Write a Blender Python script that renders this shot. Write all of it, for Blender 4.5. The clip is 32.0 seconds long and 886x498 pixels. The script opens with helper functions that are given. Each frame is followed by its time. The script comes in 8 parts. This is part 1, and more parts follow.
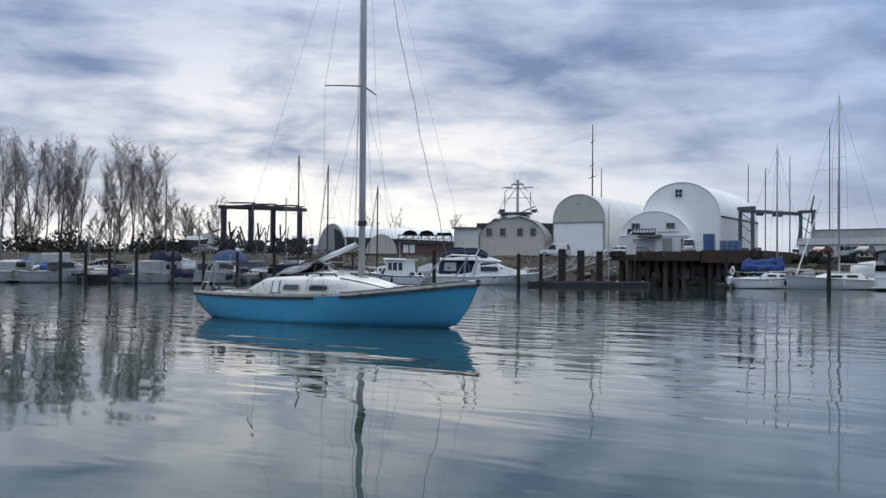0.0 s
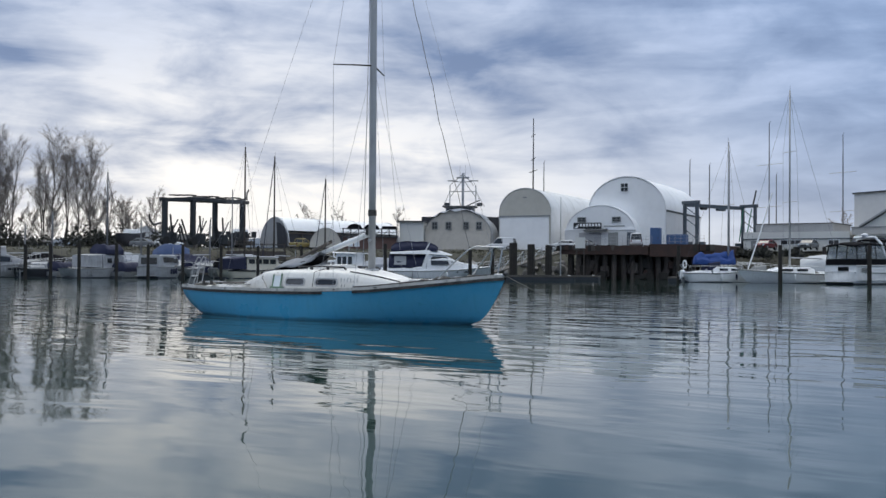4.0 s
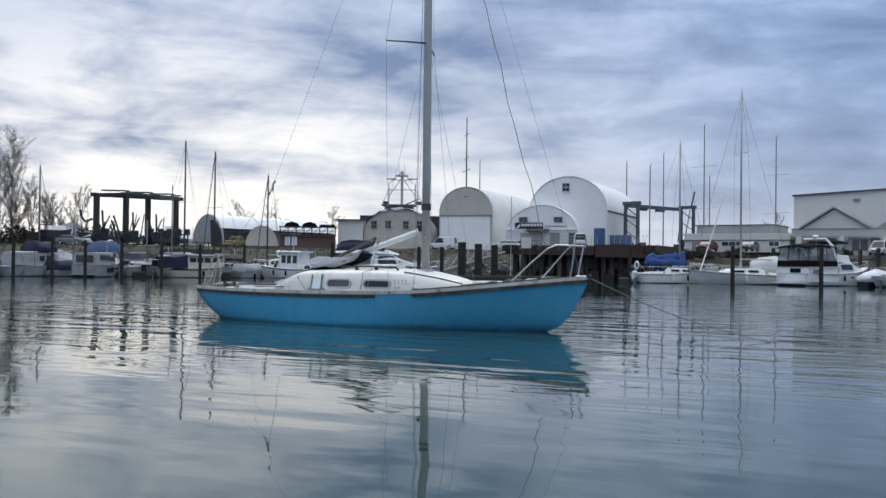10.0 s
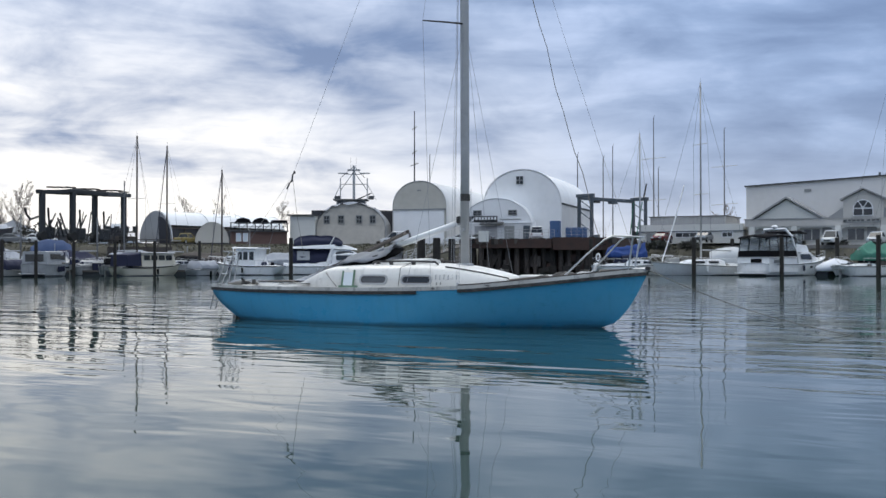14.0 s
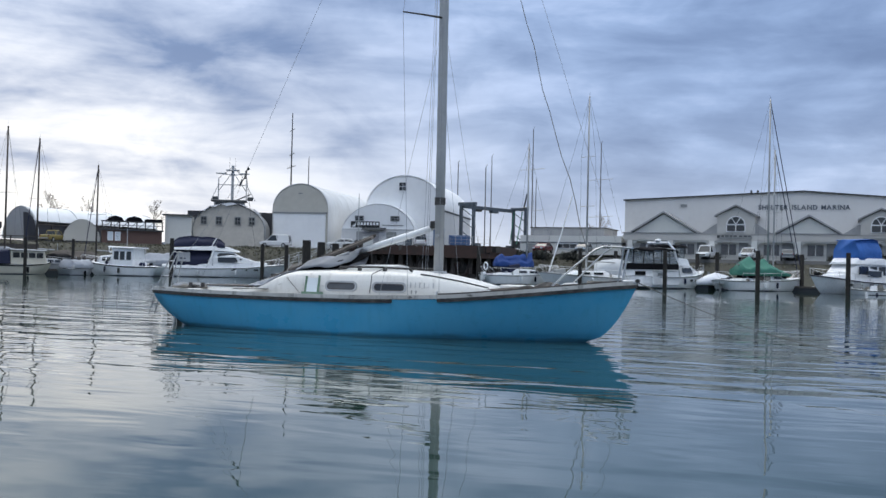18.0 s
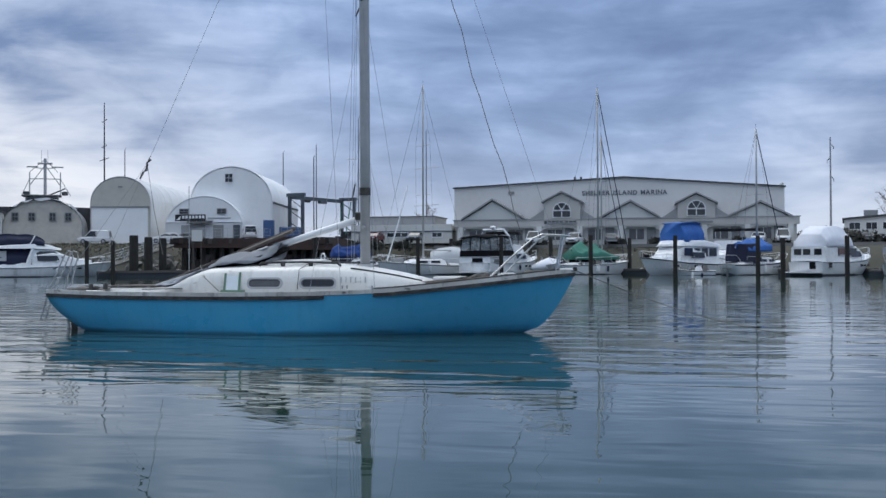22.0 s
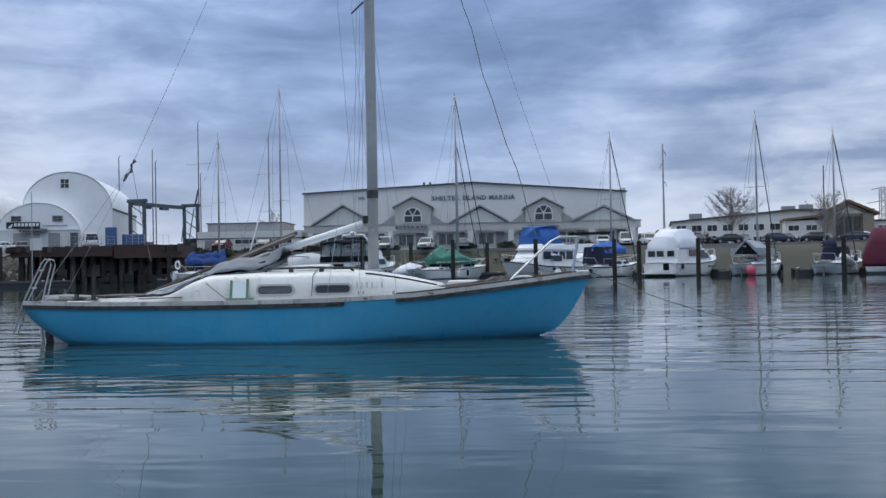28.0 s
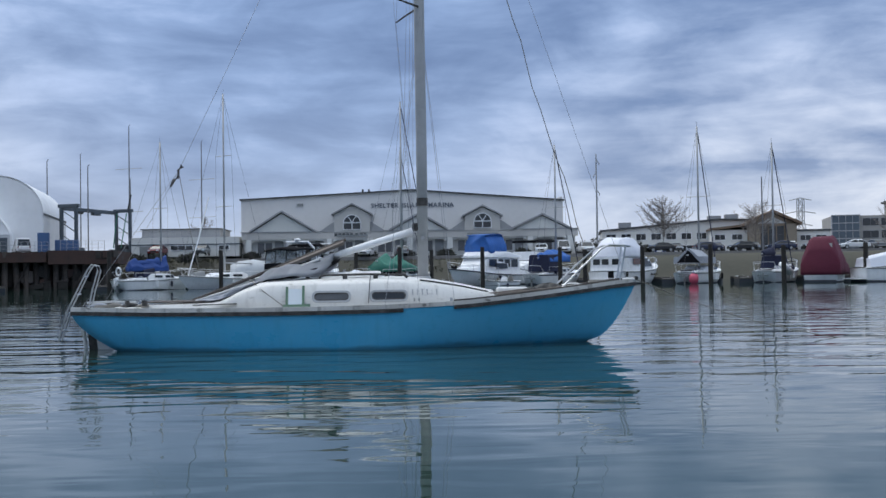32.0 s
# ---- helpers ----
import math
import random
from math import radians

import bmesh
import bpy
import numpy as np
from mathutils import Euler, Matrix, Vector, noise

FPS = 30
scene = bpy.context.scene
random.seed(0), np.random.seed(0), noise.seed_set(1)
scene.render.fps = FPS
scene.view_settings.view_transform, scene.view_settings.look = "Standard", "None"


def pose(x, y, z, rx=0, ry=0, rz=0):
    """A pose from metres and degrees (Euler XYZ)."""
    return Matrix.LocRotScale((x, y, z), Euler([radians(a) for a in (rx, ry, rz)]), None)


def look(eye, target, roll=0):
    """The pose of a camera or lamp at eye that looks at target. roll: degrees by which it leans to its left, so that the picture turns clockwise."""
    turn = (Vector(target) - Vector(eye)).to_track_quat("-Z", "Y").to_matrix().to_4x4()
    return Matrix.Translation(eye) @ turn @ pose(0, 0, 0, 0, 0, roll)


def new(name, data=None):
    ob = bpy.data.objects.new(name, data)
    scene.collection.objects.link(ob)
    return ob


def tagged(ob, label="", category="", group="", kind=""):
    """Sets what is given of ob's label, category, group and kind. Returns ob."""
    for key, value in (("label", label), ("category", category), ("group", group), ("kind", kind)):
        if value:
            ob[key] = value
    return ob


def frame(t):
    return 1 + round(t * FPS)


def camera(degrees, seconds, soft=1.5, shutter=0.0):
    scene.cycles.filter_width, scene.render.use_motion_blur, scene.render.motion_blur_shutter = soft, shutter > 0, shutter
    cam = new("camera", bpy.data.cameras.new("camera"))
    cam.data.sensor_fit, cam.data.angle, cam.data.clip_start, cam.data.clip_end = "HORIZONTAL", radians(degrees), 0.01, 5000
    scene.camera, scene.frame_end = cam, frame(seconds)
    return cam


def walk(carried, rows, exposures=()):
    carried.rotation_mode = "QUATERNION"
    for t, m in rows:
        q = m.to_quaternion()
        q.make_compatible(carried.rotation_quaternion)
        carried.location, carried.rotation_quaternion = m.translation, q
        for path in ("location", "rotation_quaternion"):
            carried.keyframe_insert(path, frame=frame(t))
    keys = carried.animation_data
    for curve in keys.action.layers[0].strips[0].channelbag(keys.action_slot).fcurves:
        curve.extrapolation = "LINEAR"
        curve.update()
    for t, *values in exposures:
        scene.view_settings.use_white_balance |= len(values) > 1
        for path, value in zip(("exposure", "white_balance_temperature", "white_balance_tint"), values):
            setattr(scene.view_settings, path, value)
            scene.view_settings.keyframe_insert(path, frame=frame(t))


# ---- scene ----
cam = camera(45.0, 32.0)
PATH = [
    (0, (17.436, -16.379, 1.106), (10.897, -8.817, 1.329), 0.46),
    (0.5, (17.220, -16.476, 1.063), (10.751, -8.854, 1.287), 0.99),
    (1, (16.950, -16.477, 1.063), (10.538, -8.805, 1.269), 0.87),
    (1.5, (16.624, -16.452, 1.065), (10.280, -8.725, 1.273), 0.72),
    (2, (16.353, -16.438, 1.055), (10.063, -8.666, 1.261), 0.39),
    (2.5, (16.060, -16.430, 1.066), (9.823, -8.616, 1.262), 0.22),
    (3, (15.765, -16.410, 1.057), (9.597, -8.541, 1.243), 0.11),
    (3.5, (15.463, -16.386, 1.062), (9.361, -8.466, 1.240), 0.21),
    (5.5, (14.296, -16.327, 1.064), (8.430, -8.229, 1.225), 0.70),
    (6, (13.981, -16.283, 1.061), (8.171, -8.145, 1.208), 0.52),
    (6.5, (13.676, -16.263, 1.064), (7.910, -8.095, 1.209), 0.71),
    (7, (13.402, -16.252, 1.058), (7.684, -8.050, 1.218), 1.15),
    (7.5, (13.127, -16.237, 1.057), (7.446, -8.008, 1.211), 1.09),
    (8, (12.857, -16.241, 1.052), (7.240, -7.969, 1.217), 1.08),
    (8.5, (12.577, -16.207, 1.061), (7.000, -7.909, 1.238), 0.72),
    (9, (12.294, -16.187, 1.058), (6.763, -7.858, 1.247), 0.52),
    (9.5, (12.006, -16.172, 1.066), (6.555, -7.790, 1.226), 0.85),
    (10, (11.746, -16.176, 1.056), (6.331, -7.771, 1.234), 0.69),
    (10.5, (11.472, -16.157, 1.072), (6.139, -7.700, 1.286), 0.90),
    (11, (11.197, -16.144, 1.053), (5.903, -7.663, 1.258), 0.79),
    (11.5, (10.944, -16.144, 1.062), (5.715, -7.622, 1.241), 0.65),
    (12, (10.684, -16.139, 1.044), (5.538, -7.565, 1.166), 0.40),
    (12.5, (10.443, -16.149, 1.041), (5.358, -7.540, 1.168), 0.29),
    (13, (10.171, -16.129, 1.060), (5.159, -7.477, 1.211), 0.28),
    (13.5, (9.919, -16.151, 1.036), (4.931, -7.485, 1.149), -0.03),
    (15.5, (8.901, -16.140, 1.049), (4.279, -7.275, 1.263), 0.71),
    (16, (8.633, -16.103, 1.043), (4.109, -7.188, 1.268), 0.85),
    (16.5, (8.389, -16.088, 1.051), (4.027, -7.093, 1.280), 1.15),
    (17, (8.150, -16.105, 1.046), (3.928, -7.041, 1.230), 1.09),
    (17.5, (7.905, -16.090, 1.047), (3.840, -6.956, 1.243), 1.18),
    (18, (7.622, -16.002, 1.041), (3.809, -6.760, 1.242), 1.33),
    (18.5, (7.379, -15.980, 1.053), (3.831, -6.633, 1.263), 1.45),
    (19, (7.139, -15.940, 1.048), (3.847, -6.499, 1.257), 1.42),
    (19.5, (6.908, -15.940, 1.033), (3.824, -6.430, 1.241), 1.48),
    (20, (6.692, -15.992, 1.036), (3.867, -6.400, 1.161), 1.83),
    (20.5, (6.455, -16.011, 1.034), (3.793, -6.373, 1.180), 1.33),
    (21, (6.224, -16.015, 1.039), (3.721, -6.335, 1.181), 0.58),
    (21.5, (6.002, -15.992, 1.039), (3.657, -6.272, 1.190), -0.08),
    (22, (5.747, -15.966, 1.060), (3.571, -6.207, 1.182), -0.26),
    (22.5, (5.536, -16.011, 1.055), (3.562, -6.209, 1.169), -0.50),
    (23, (5.269, -15.963, 1.064), (3.506, -6.120, 1.145), -0.32),
    (23.5, (5.036, -15.974, 1.053), (3.446, -6.102, 1.163), -0.54),
    (24, (4.797, -15.941, 1.051), (3.374, -6.044, 1.160), -0.88),
    (24.5, (4.562, -15.923, 1.037), (3.274, -6.007, 1.111), -0.77),
    (25, (4.321, -15.935, 1.053), (3.161, -6.003, 1.147), -0.89),
    (25.5, (4.067, -15.912, 1.049), (3.055, -5.964, 1.161), -0.94),
    (26, (3.832, -15.899, 1.055), (2.969, -5.938, 1.189), -1.05),
    (26.5, (3.608, -15.988, 1.051), (2.851, -6.018, 1.216), -1.33),
    (28.5, (2.663, -16.063, 1.062), (2.163, -6.077, 1.220), -0.98),
    (29, (2.399, -16.001, 1.064), (1.984, -6.012, 1.250), -1.12),
    (29.5, (2.152, -16.011, 1.064), (1.823, -6.018, 1.250), -1.07),
    (30, (1.933, -16.081, 1.060), (1.679, -6.085, 1.203), -0.87),
    (30.5, (1.689, -16.057, 1.061), (1.501, -6.060, 1.204), -1.22),
    (31, (1.453, -16.014, 1.077), (1.353, -6.016, 1.251), -1.38),
    (31.5, (1.231, -16.105, 1.069), (1.274, -6.107, 1.253), -1.22),
    (32, (0.989, -16.316, 1.085), (1.154, -6.320, 1.301), -0.85),
]
walk(cam, [(t, look(eye, target, roll)) for t, eye, target, roll in PATH], exposures=[(0, -0.08, 6750, 10), (11, 0.02, 6800, 10), (14, 0.10, 6800, 10), (16.8, 0.2, 6800, 10), (19, 0.05, 6560, 10), (21, -0.05, 6460, 10), (32, 0.0, 6480, 10)])

# ---- light and sky ----
GLOW = Vector((-0.75, 0.655, 0.09))         # where the low sun brightens the cloud
world = bpy.data.worlds.new("overcast_sky")
scene.world = world
world.use_nodes = True
wn, wl = world.node_tree.nodes, world.node_tree.links
wn.clear()


def wmath(op, a, b=None, c=None, clamp=False):
    n = wn.new("ShaderNodeMath")
    n.operation, n.use_clamp = op, clamp
    for i, v in enumerate((a, b, c)):
        if v is None:
            continue
        if isinstance(v, (int, float)):
            n.inputs[i].default_value = v
        else:
            wl.new(v, n.inputs[i])
    return n.outputs[0]


def wmix(f, a, b):
    n = wn.new("ShaderNodeMix")
    n.data_type = "RGBA"
    for sock, v in ((n.inputs[0], f), (n.inputs[6], a), (n.inputs[7], b)):
        if isinstance(v, (int, float)):
            sock.default_value = v
        elif isinstance(v, tuple):
            sock.default_value = (*v, 1)
        else:
            wl.new(v, sock)
    return n.outputs[2]


def wramp(f, stops):
    n = wn.new("ShaderNodeValToRGB")
    els = n.color_ramp.elements
    while len(els) < len(stops):
        els.new(0.5)
    for e, (p, c) in zip(els, stops):
        e.position, e.color = p, (*c, 1)
    wl.new(f, n.inputs[0])
    return n.outputs[0]


wtc = wn.new("ShaderNodeTexCoord")
wsep = wn.new("ShaderNodeSeparateXYZ")
wl.new(wtc.outputs["Generated"], wsep.inputs[0])
up = wmath("MAXIMUM", wsep.outputs[2], 0.0)
# streaks and lumps of stratocumulus: wide and flat near the horizon


def wlump(scale, detail, rough, offset, flat, distort=0.0):
    n = wn.new("ShaderNodeTexNoise")
    n.inputs["Scale"].default_value, n.inputs["Detail"].default_value = scale, detail
    n.inputs["Roughness"].default_value, n.inputs["Distortion"].default_value = rough, distort
    m = wn.new("ShaderNodeMapping")
    m.inputs["Location"].default_value = offset
    m.inputs["Scale"].default_value = (1.0, 1.0, flat)
    wl.new(wtc.outputs["Generated"], m.inputs[0])
    wl.new(m.outputs[0], n.inputs["Vector"])
    return n.outputs["Fac"]


def toward(direction, power):
    """How near the view direction is to a bearing, 0 to 1."""
    d = wn.new("ShaderNodeVectorMath")
    d.operation = "DOT_PRODUCT"
    wl.new(wtc.outputs["Generated"], d.inputs[0])
    d.inputs[1].default_value = direction
    return wmath("POWER", wmath("MAXIMUM", wmath("MULTIPLY_ADD", d.outputs["Value"], 0.5, 0.5), 0.0), power)


billow = wlump(3.4, 7.0, 0.48, (3.1, 1.7, 0.4), 2.6, 0.5)
lumps = wlump(9.0, 7.0, 0.54, (1.3, 5.7, 2.4), 2.6, 0.4)
streak = wlump(5.6, 7.0, 0.54, (8.3, 4.2, 2.0), 7.0, 0.5)
cloud = wmath("ADD", wmath("ADD", wmath("MULTIPLY", billow, 0.41), wmath("MULTIPLY", lumps, 0.37)), wmath("MULTIPLY", streak, 0.22))
body = wramp(cloud, [(0.38, (0.165, 0.255, 0.465)), (0.46, (0.215, 0.325, 0.565)), (0.53, (0.285, 0.42, 0.70)), (0.62, (0.46, 0.61, 0.93))])
side = toward(GLOW, 30.0)
low = wmath("POWER", wmath("SUBTRACT", 1.0, up), 6.0)
thin = wmath("MULTIPLY", wmath("SUBTRACT", cloud, 0.40), 6.5, clamp=True)
glow = wmath("MULTIPLY", wmath("MULTIPLY", side, low), wmath("MULTIPLY_ADD", thin, 2.0, 0.12), clamp=True)
lit = wmix(glow, body, (1.14, 1.14, 1.14))
# thinner cloud lets more light through low over the offices
gap_in_cloud = wmath("MULTIPLY", wmath("MULTIPLY", toward(Vector((0.36, 0.93, 0.08)), 60.0), wmath("MULTIPLY", wmath("SUBTRACT", cloud, 0.42), 6.0, clamp=True)), wmath("MULTIPLY", low, 1.2), clamp=True)
lit = wmix(gap_in_cloud, lit, (0.95, 0.98, 1.05))
haze = wmath("POWER", wmath("SUBTRACT", 1.0, up), 16.0)
haze_tint = wmix(side, (0.80, 0.85, 0.92), (1.02, 1.01, 1.02))
near_horizon = wmix(wmath("MULTIPLY", haze, 0.70), lit, haze_tint)
sky = wn.new("ShaderNodeTexSky")
sky.sky_type, sky.sun_disc = "NISHITA", False
sky.sun_elevation, sky.sun_rotation = radians(50), math.atan2(GLOW.x, GLOW.y)
clear = wn.new("ShaderNodeVectorMath")
clear.operation = "SCALE"
clear.inputs["Scale"].default_value = 0.05
wl.new(sky.outputs[0], clear.inputs[0])
seen_sky = wmix(0.95, clear.outputs[0], near_horizon)
# an overcast dome is brighter overhead than at the horizon
dome = wmath("MULTIPLY_ADD", wmath("POWER", up, 3.0), 2.0, 1.0)
high = wmath("MULTIPLY", wmath("SUBTRACT", up, 0.30, clamp=True), 2.6, clamp=True)
seen_sky = wmix(high, seen_sky, (0.54, 0.60, 0.67))
wbg = wn.new("ShaderNodeBackground")
wl.new(seen_sky, wbg.inputs["Color"])
wl.new(dome, wbg.inputs["Strength"])
wout = wn.new("ShaderNodeOutputWorld")
wl.new(wbg.outputs[0], wout.inputs["Surface"])

sun = new("sun", bpy.data.lights.new("sun", "SUN"))
sun.data.energy, sun.data.angle, sun.data.color = 1.0, radians(40), (1.0, 0.97, 0.93)
sun.matrix_world = look((0, 0, 0), (-GLOW.x, -GLOW.y, -1.2))

# ---- materials ----


def material(name, color, rough=0.6, metal=0.0, vary=0.12, grain=6.0, stain=0.6, bump=0.15, second=None, spec=None, island=False):
    """A painted or natural surface: base colour with a fine grain and larger stains, both in metres."""
    m = bpy.data.materials.new(name)
    m.use_nodes = True
    n, l = m.node_tree.nodes, m.node_tree.links
    b = n["Principled BSDF"]
    b.inputs["Roughness"].default_value, b.inputs["Metallic"].default_value = rough, metal
    if spec is not None:
        b.inputs["Specular IOR Level"].default_value = spec
    tc = n.new("ShaderNodeTexCoord")
    fine, large = n.new("ShaderNodeTexNoise"), n.new("ShaderNodeTexNoise")
    fine.inputs["Scale"].default_value, fine.inputs["Detail"].default_value = grain, 4
    large.inputs["Scale"].default_value, large.inputs["Detail"].default_value = stain, 5
    large.inputs["Roughness"].default_value = 0.6
    l.new(tc.outputs["Object"], fine.inputs["Vector"])
    l.new(tc.outputs["Object"], large.inputs["Vector"])
    dark = second or tuple(c * (1 - 2.2 * vary) for c in color)
    mix1, mix2 = n.new("ShaderNodeMix"), n.new("ShaderNodeMix")
    mix1.data_type = mix2.data_type = "RGBA"
    ramp = n.new("ShaderNodeMapRange")
    ramp.inputs[1].default_value, ramp.inputs[2].default_value = 0.38, 0.68
    l.new(large.outputs["Fac"], ramp.inputs[0])
    l.new(ramp.outputs[0], mix1.inputs[0])
    mix1.inputs[6].default_value, mix1.inputs[7].default_value = (*color, 1), (*dark, 1)
    l.new(fine.outputs["Fac"], mix2.inputs[0])
    l.new(mix1.outputs[2], mix2.inputs[6])
    mix2.inputs[7].default_value = (*[min(1, c * (1 + vary)) for c in color], 1)
    out = mix2.outputs[2]
    if island:
        oi = n.new("ShaderNodeObjectInfo")
        hs = n.new("ShaderNodeHueSaturation")
        mr = n.new("ShaderNodeMapRange")
        mr.inputs[3].default_value, mr.inputs[4].default_value = 0.55, 1.5
        l.new(oi.outputs["Random"], mr.inputs[0])
        l.new(mr.outputs[0], hs.inputs["Value"])
        l.new(out, hs.inputs["Color"])
        out = hs.outputs[0]
    l.new(out, b.inputs["Base Color"])
    if bump:
        bp = n.new("ShaderNodeBump")
        bp.inputs["Strength"].default_value, bp.inputs["Distance"].default_value = bump, 0.02
        l.new(fine.outputs["Fac"], bp.inputs["Height"])
        l.new(bp.outputs[0], b.inputs["Normal"])
    return m




def weathered(name, color, faded, grime, rough, streaks=0.5, spots=0.5, waterline=False):
    """Old paint: chalky patches, runs that hang down from the deck edge, scuffs, and scum at the waterline."""
    m = bpy.data.materials.new(name)
    m.use_nodes = True
    n, l = m.node_tree.nodes, m.node_tree.links
    b = n["Principled BSDF"]
    tc = n.new("ShaderNodeTexCoord")

    def cloudy(scale, stretch, lo, hi, detail=5.0):
        mp = n.new("ShaderNodeMapping")
        mp.inputs["Scale"].default_value = stretch
        l.new(tc.outputs["Object"], mp.inputs[0])
        t = n.new("ShaderNodeTexNoise")
        t.inputs["Scale"].default_value, t.inputs["Detail"].default_value = scale, detail
        t.inputs["Roughness"].default_value = 0.62
        l.new(mp.outputs[0], t.inputs["Vector"])
        r = n.new("ShaderNodeMapRange")
        r.inputs[1].default_value, r.inputs[2].default_value = lo, hi
        l.new(t.outputs["Fac"], r.inputs[0])
        return r.outputs[0], t.outputs["Fac"]

    def over(base, fac, gain, tint):
        g = n.new("ShaderNodeMath")
        g.operation = "MULTIPLY"
        g.inputs[1].default_value = gain
        l.new(fac, g.inputs[0])
        mx = n.new("ShaderNodeMix")
        mx.data_type = "RGBA"
        l.new(g.outputs[0], mx.inputs[0])
        if isinstance(base, tuple):
            mx.inputs[6].default_value = (*base, 1)
        else:
            l.new(base, mx.inputs[6])
        mx.inputs[7].default_value = (*tint, 1)
        return mx.outputs[2]

    patches, raw = cloudy(0.9, (1, 1, 1.6), 0.40, 0.64)
    runs, _ = cloudy(1.0, (9, 9, 0.8), 0.52, 0.72)
    scuff, fine = cloudy(11.0, (0.5, 1, 1.6), 0.60, 0.70, 6.0)
    col = over(color, patches, 0.75, faded)
    col = over(col, runs, streaks, grime)
    col = over(col, scuff, spots, grime)
    if waterline:
        sp = n.new("ShaderNodeSeparateXYZ")
        l.new(tc.outputs["Object"], sp.inputs[0])
        edge = n.new("ShaderNodeMath")
        edge.operation = "MULTIPLY_ADD"
        l.new(raw, edge.inputs[0])
        edge.inputs[1].default_value = -0.16
        l.new(sp.outputs[2], edge.inputs[2])
        r = n.new("ShaderNodeMapRange")
        r.inputs[1].default_value, r.inputs[2].default_value, r.inputs[3].default_value, r.inputs[4].default_value = -0.06, -0.015, 1.0, 0.0
        l.new(edge.outputs[0], r.inputs[0])
        col = over(col, r.outputs[0], 0.5, (0.035, 0.065, 0.07))
    l.new(col, b.inputs["Base Color"])
    r = n.new("ShaderNodeMapRange")
    r.inputs[3].default_value, r.inputs[4].default_value = rough - 0.10, rough + 0.16
    l.new(patches, r.inputs[0])
    l.new(r.outputs[0], b.inputs["Roughness"])
    bp = n.new("ShaderNodeBump")
    bp.inputs["Strength"].default_value, bp.inputs["Distance"].default_value = 0.12, 0.01
    l.new(fine, bp.inputs["Height"])
    l.new(bp.outputs[0], b.inputs["Normal"])
    return m


M_HULL_BLUE = weathered("blue_hull_paint", (0.062, 0.40, 0.66), (0.095, 0.43, 0.66), (0.045, 0.27, 0.43), 0.36, 0.30, 0.35, True)
M_GEL = weathered("worn_white_gelcoat", (0.74, 0.735, 0.71), (0.60, 0.59, 0.56), (0.30, 0.285, 0.26), 0.5, 0.32, 0.55)
M_TOE = weathered("chipped_white_paint", (0.66, 0.65, 0.62), (0.40, 0.38, 0.35), (0.05, 0.046, 0.042), 0.6, 0.65, 0.9)
M_WHITE = weathered("white_gelcoat", (0.86, 0.87, 0.88), (0.77, 0.78, 0.79), (0.34, 0.33, 0.31), 0.36, 0.25, 0.28)
# stained old gelcoat, also darkened to give the left boats their backlit dimness
M_DULL = weathered("dim_worn_gelcoat", (0.40, 0.41, 0.43), (0.28, 0.285, 0.29), (0.12, 0.115, 0.105), 0.5, 0.5, 0.5)
M_CREAM = material("cream_gelcoat", (0.62, 0.58, 0.48), 0.45, vary=0.06, grain=8, stain=0.9)
M_RUB = material("black_rub_rail", (0.022, 0.021, 0.021), 0.75, vary=0.3, grain=24, stain=9, bump=0.5, second=(0.14, 0.135, 0.125))
# spar grey with the darkness of a backlit mast put into its colour
M_SPAR_BACKLIT = material("backlit_spar", (0.17, 0.175, 0.185), 0.6, metal=0.2, vary=0.15, grain=12, stain=1.6)
M_ALU = material("weathered_aluminium", (0.40, 0.41, 0.42), 0.55, metal=0.35, vary=0.12, grain=12, stain=1.6)
M_STEEL = material("stainless_steel", (0.56, 0.57, 0.58), 0.30, metal=1.0, vary=0.05, bump=0.0)
M_STAY = material("thin_stay_wire", (0.30, 0.31, 0.33), 0.5, metal=0.3, vary=0.1, bump=0)
M_WIRE = material("rigging_wire", (0.10, 0.10, 0.11), 0.5, metal=0.4, vary=0.1, bump=0)
M_ROPE = material("grey_rope", (0.20, 0.19, 0.17), 0.9, vary=0.2, grain=40)
M_TARP_GREY = material("grey_canvas", (0.33, 0.35, 0.39), 0.85, vary=0.14, grain=10, stain=2.5, bump=0.4)
M_CANVAS = material("pale_grey_sailcloth", (0.42, 0.44, 0.48), 0.75, vary=0.10, grain=8, stain=3, bump=0.3, second=(0.30, 0.315, 0.34))
M_WOODDARK = material("weathered_dark_wood", (0.078, 0.067, 0.060), 0.85, vary=0.2, grain=14, stain=2)
M_OLDPLANK = material("weathered_brown_plank", (0.17, 0.145, 0.125), 0.85, vary=0.22, grain=16, stain=3, bump=0.4, second=(0.085, 0.07, 0.06))
M_TAPE = material("green_tape", (0.13, 0.22, 0.15), 0.7, vary=0.08, grain=12)
M_PAPER = material("paper_notice", (0.72, 0.78, 0.82), 0.8, vary=0.03, grain=10)
M_GLASS_DARK = material("dark_window_glass", (0.02, 0.023, 0.026), 0.10, vary=0.1, bump=0, spec=0.6)
M_PANE = material("cloudy_acrylic", (0.07, 0.073, 0.077), 0.2, vary=0.3, grain=9, stain=3, bump=0.02, second=(0.15, 0.155, 0.16))
M_GLASSBLUE = material("blue_grey_glazing", (0.05, 0.075, 0.10), 0.12, vary=0.2, grain=0.5, stain=0.3, bump=0, spec=0.7)
M_GREY_TRIM = material("grey_trim", (0.25, 0.26, 0.26), 0.6, vary=0.1)
M_NAVY = material("navy_canvas", (0.012, 0.016, 0.045), 0.85, vary=0.15, grain=9, bump=0.3)
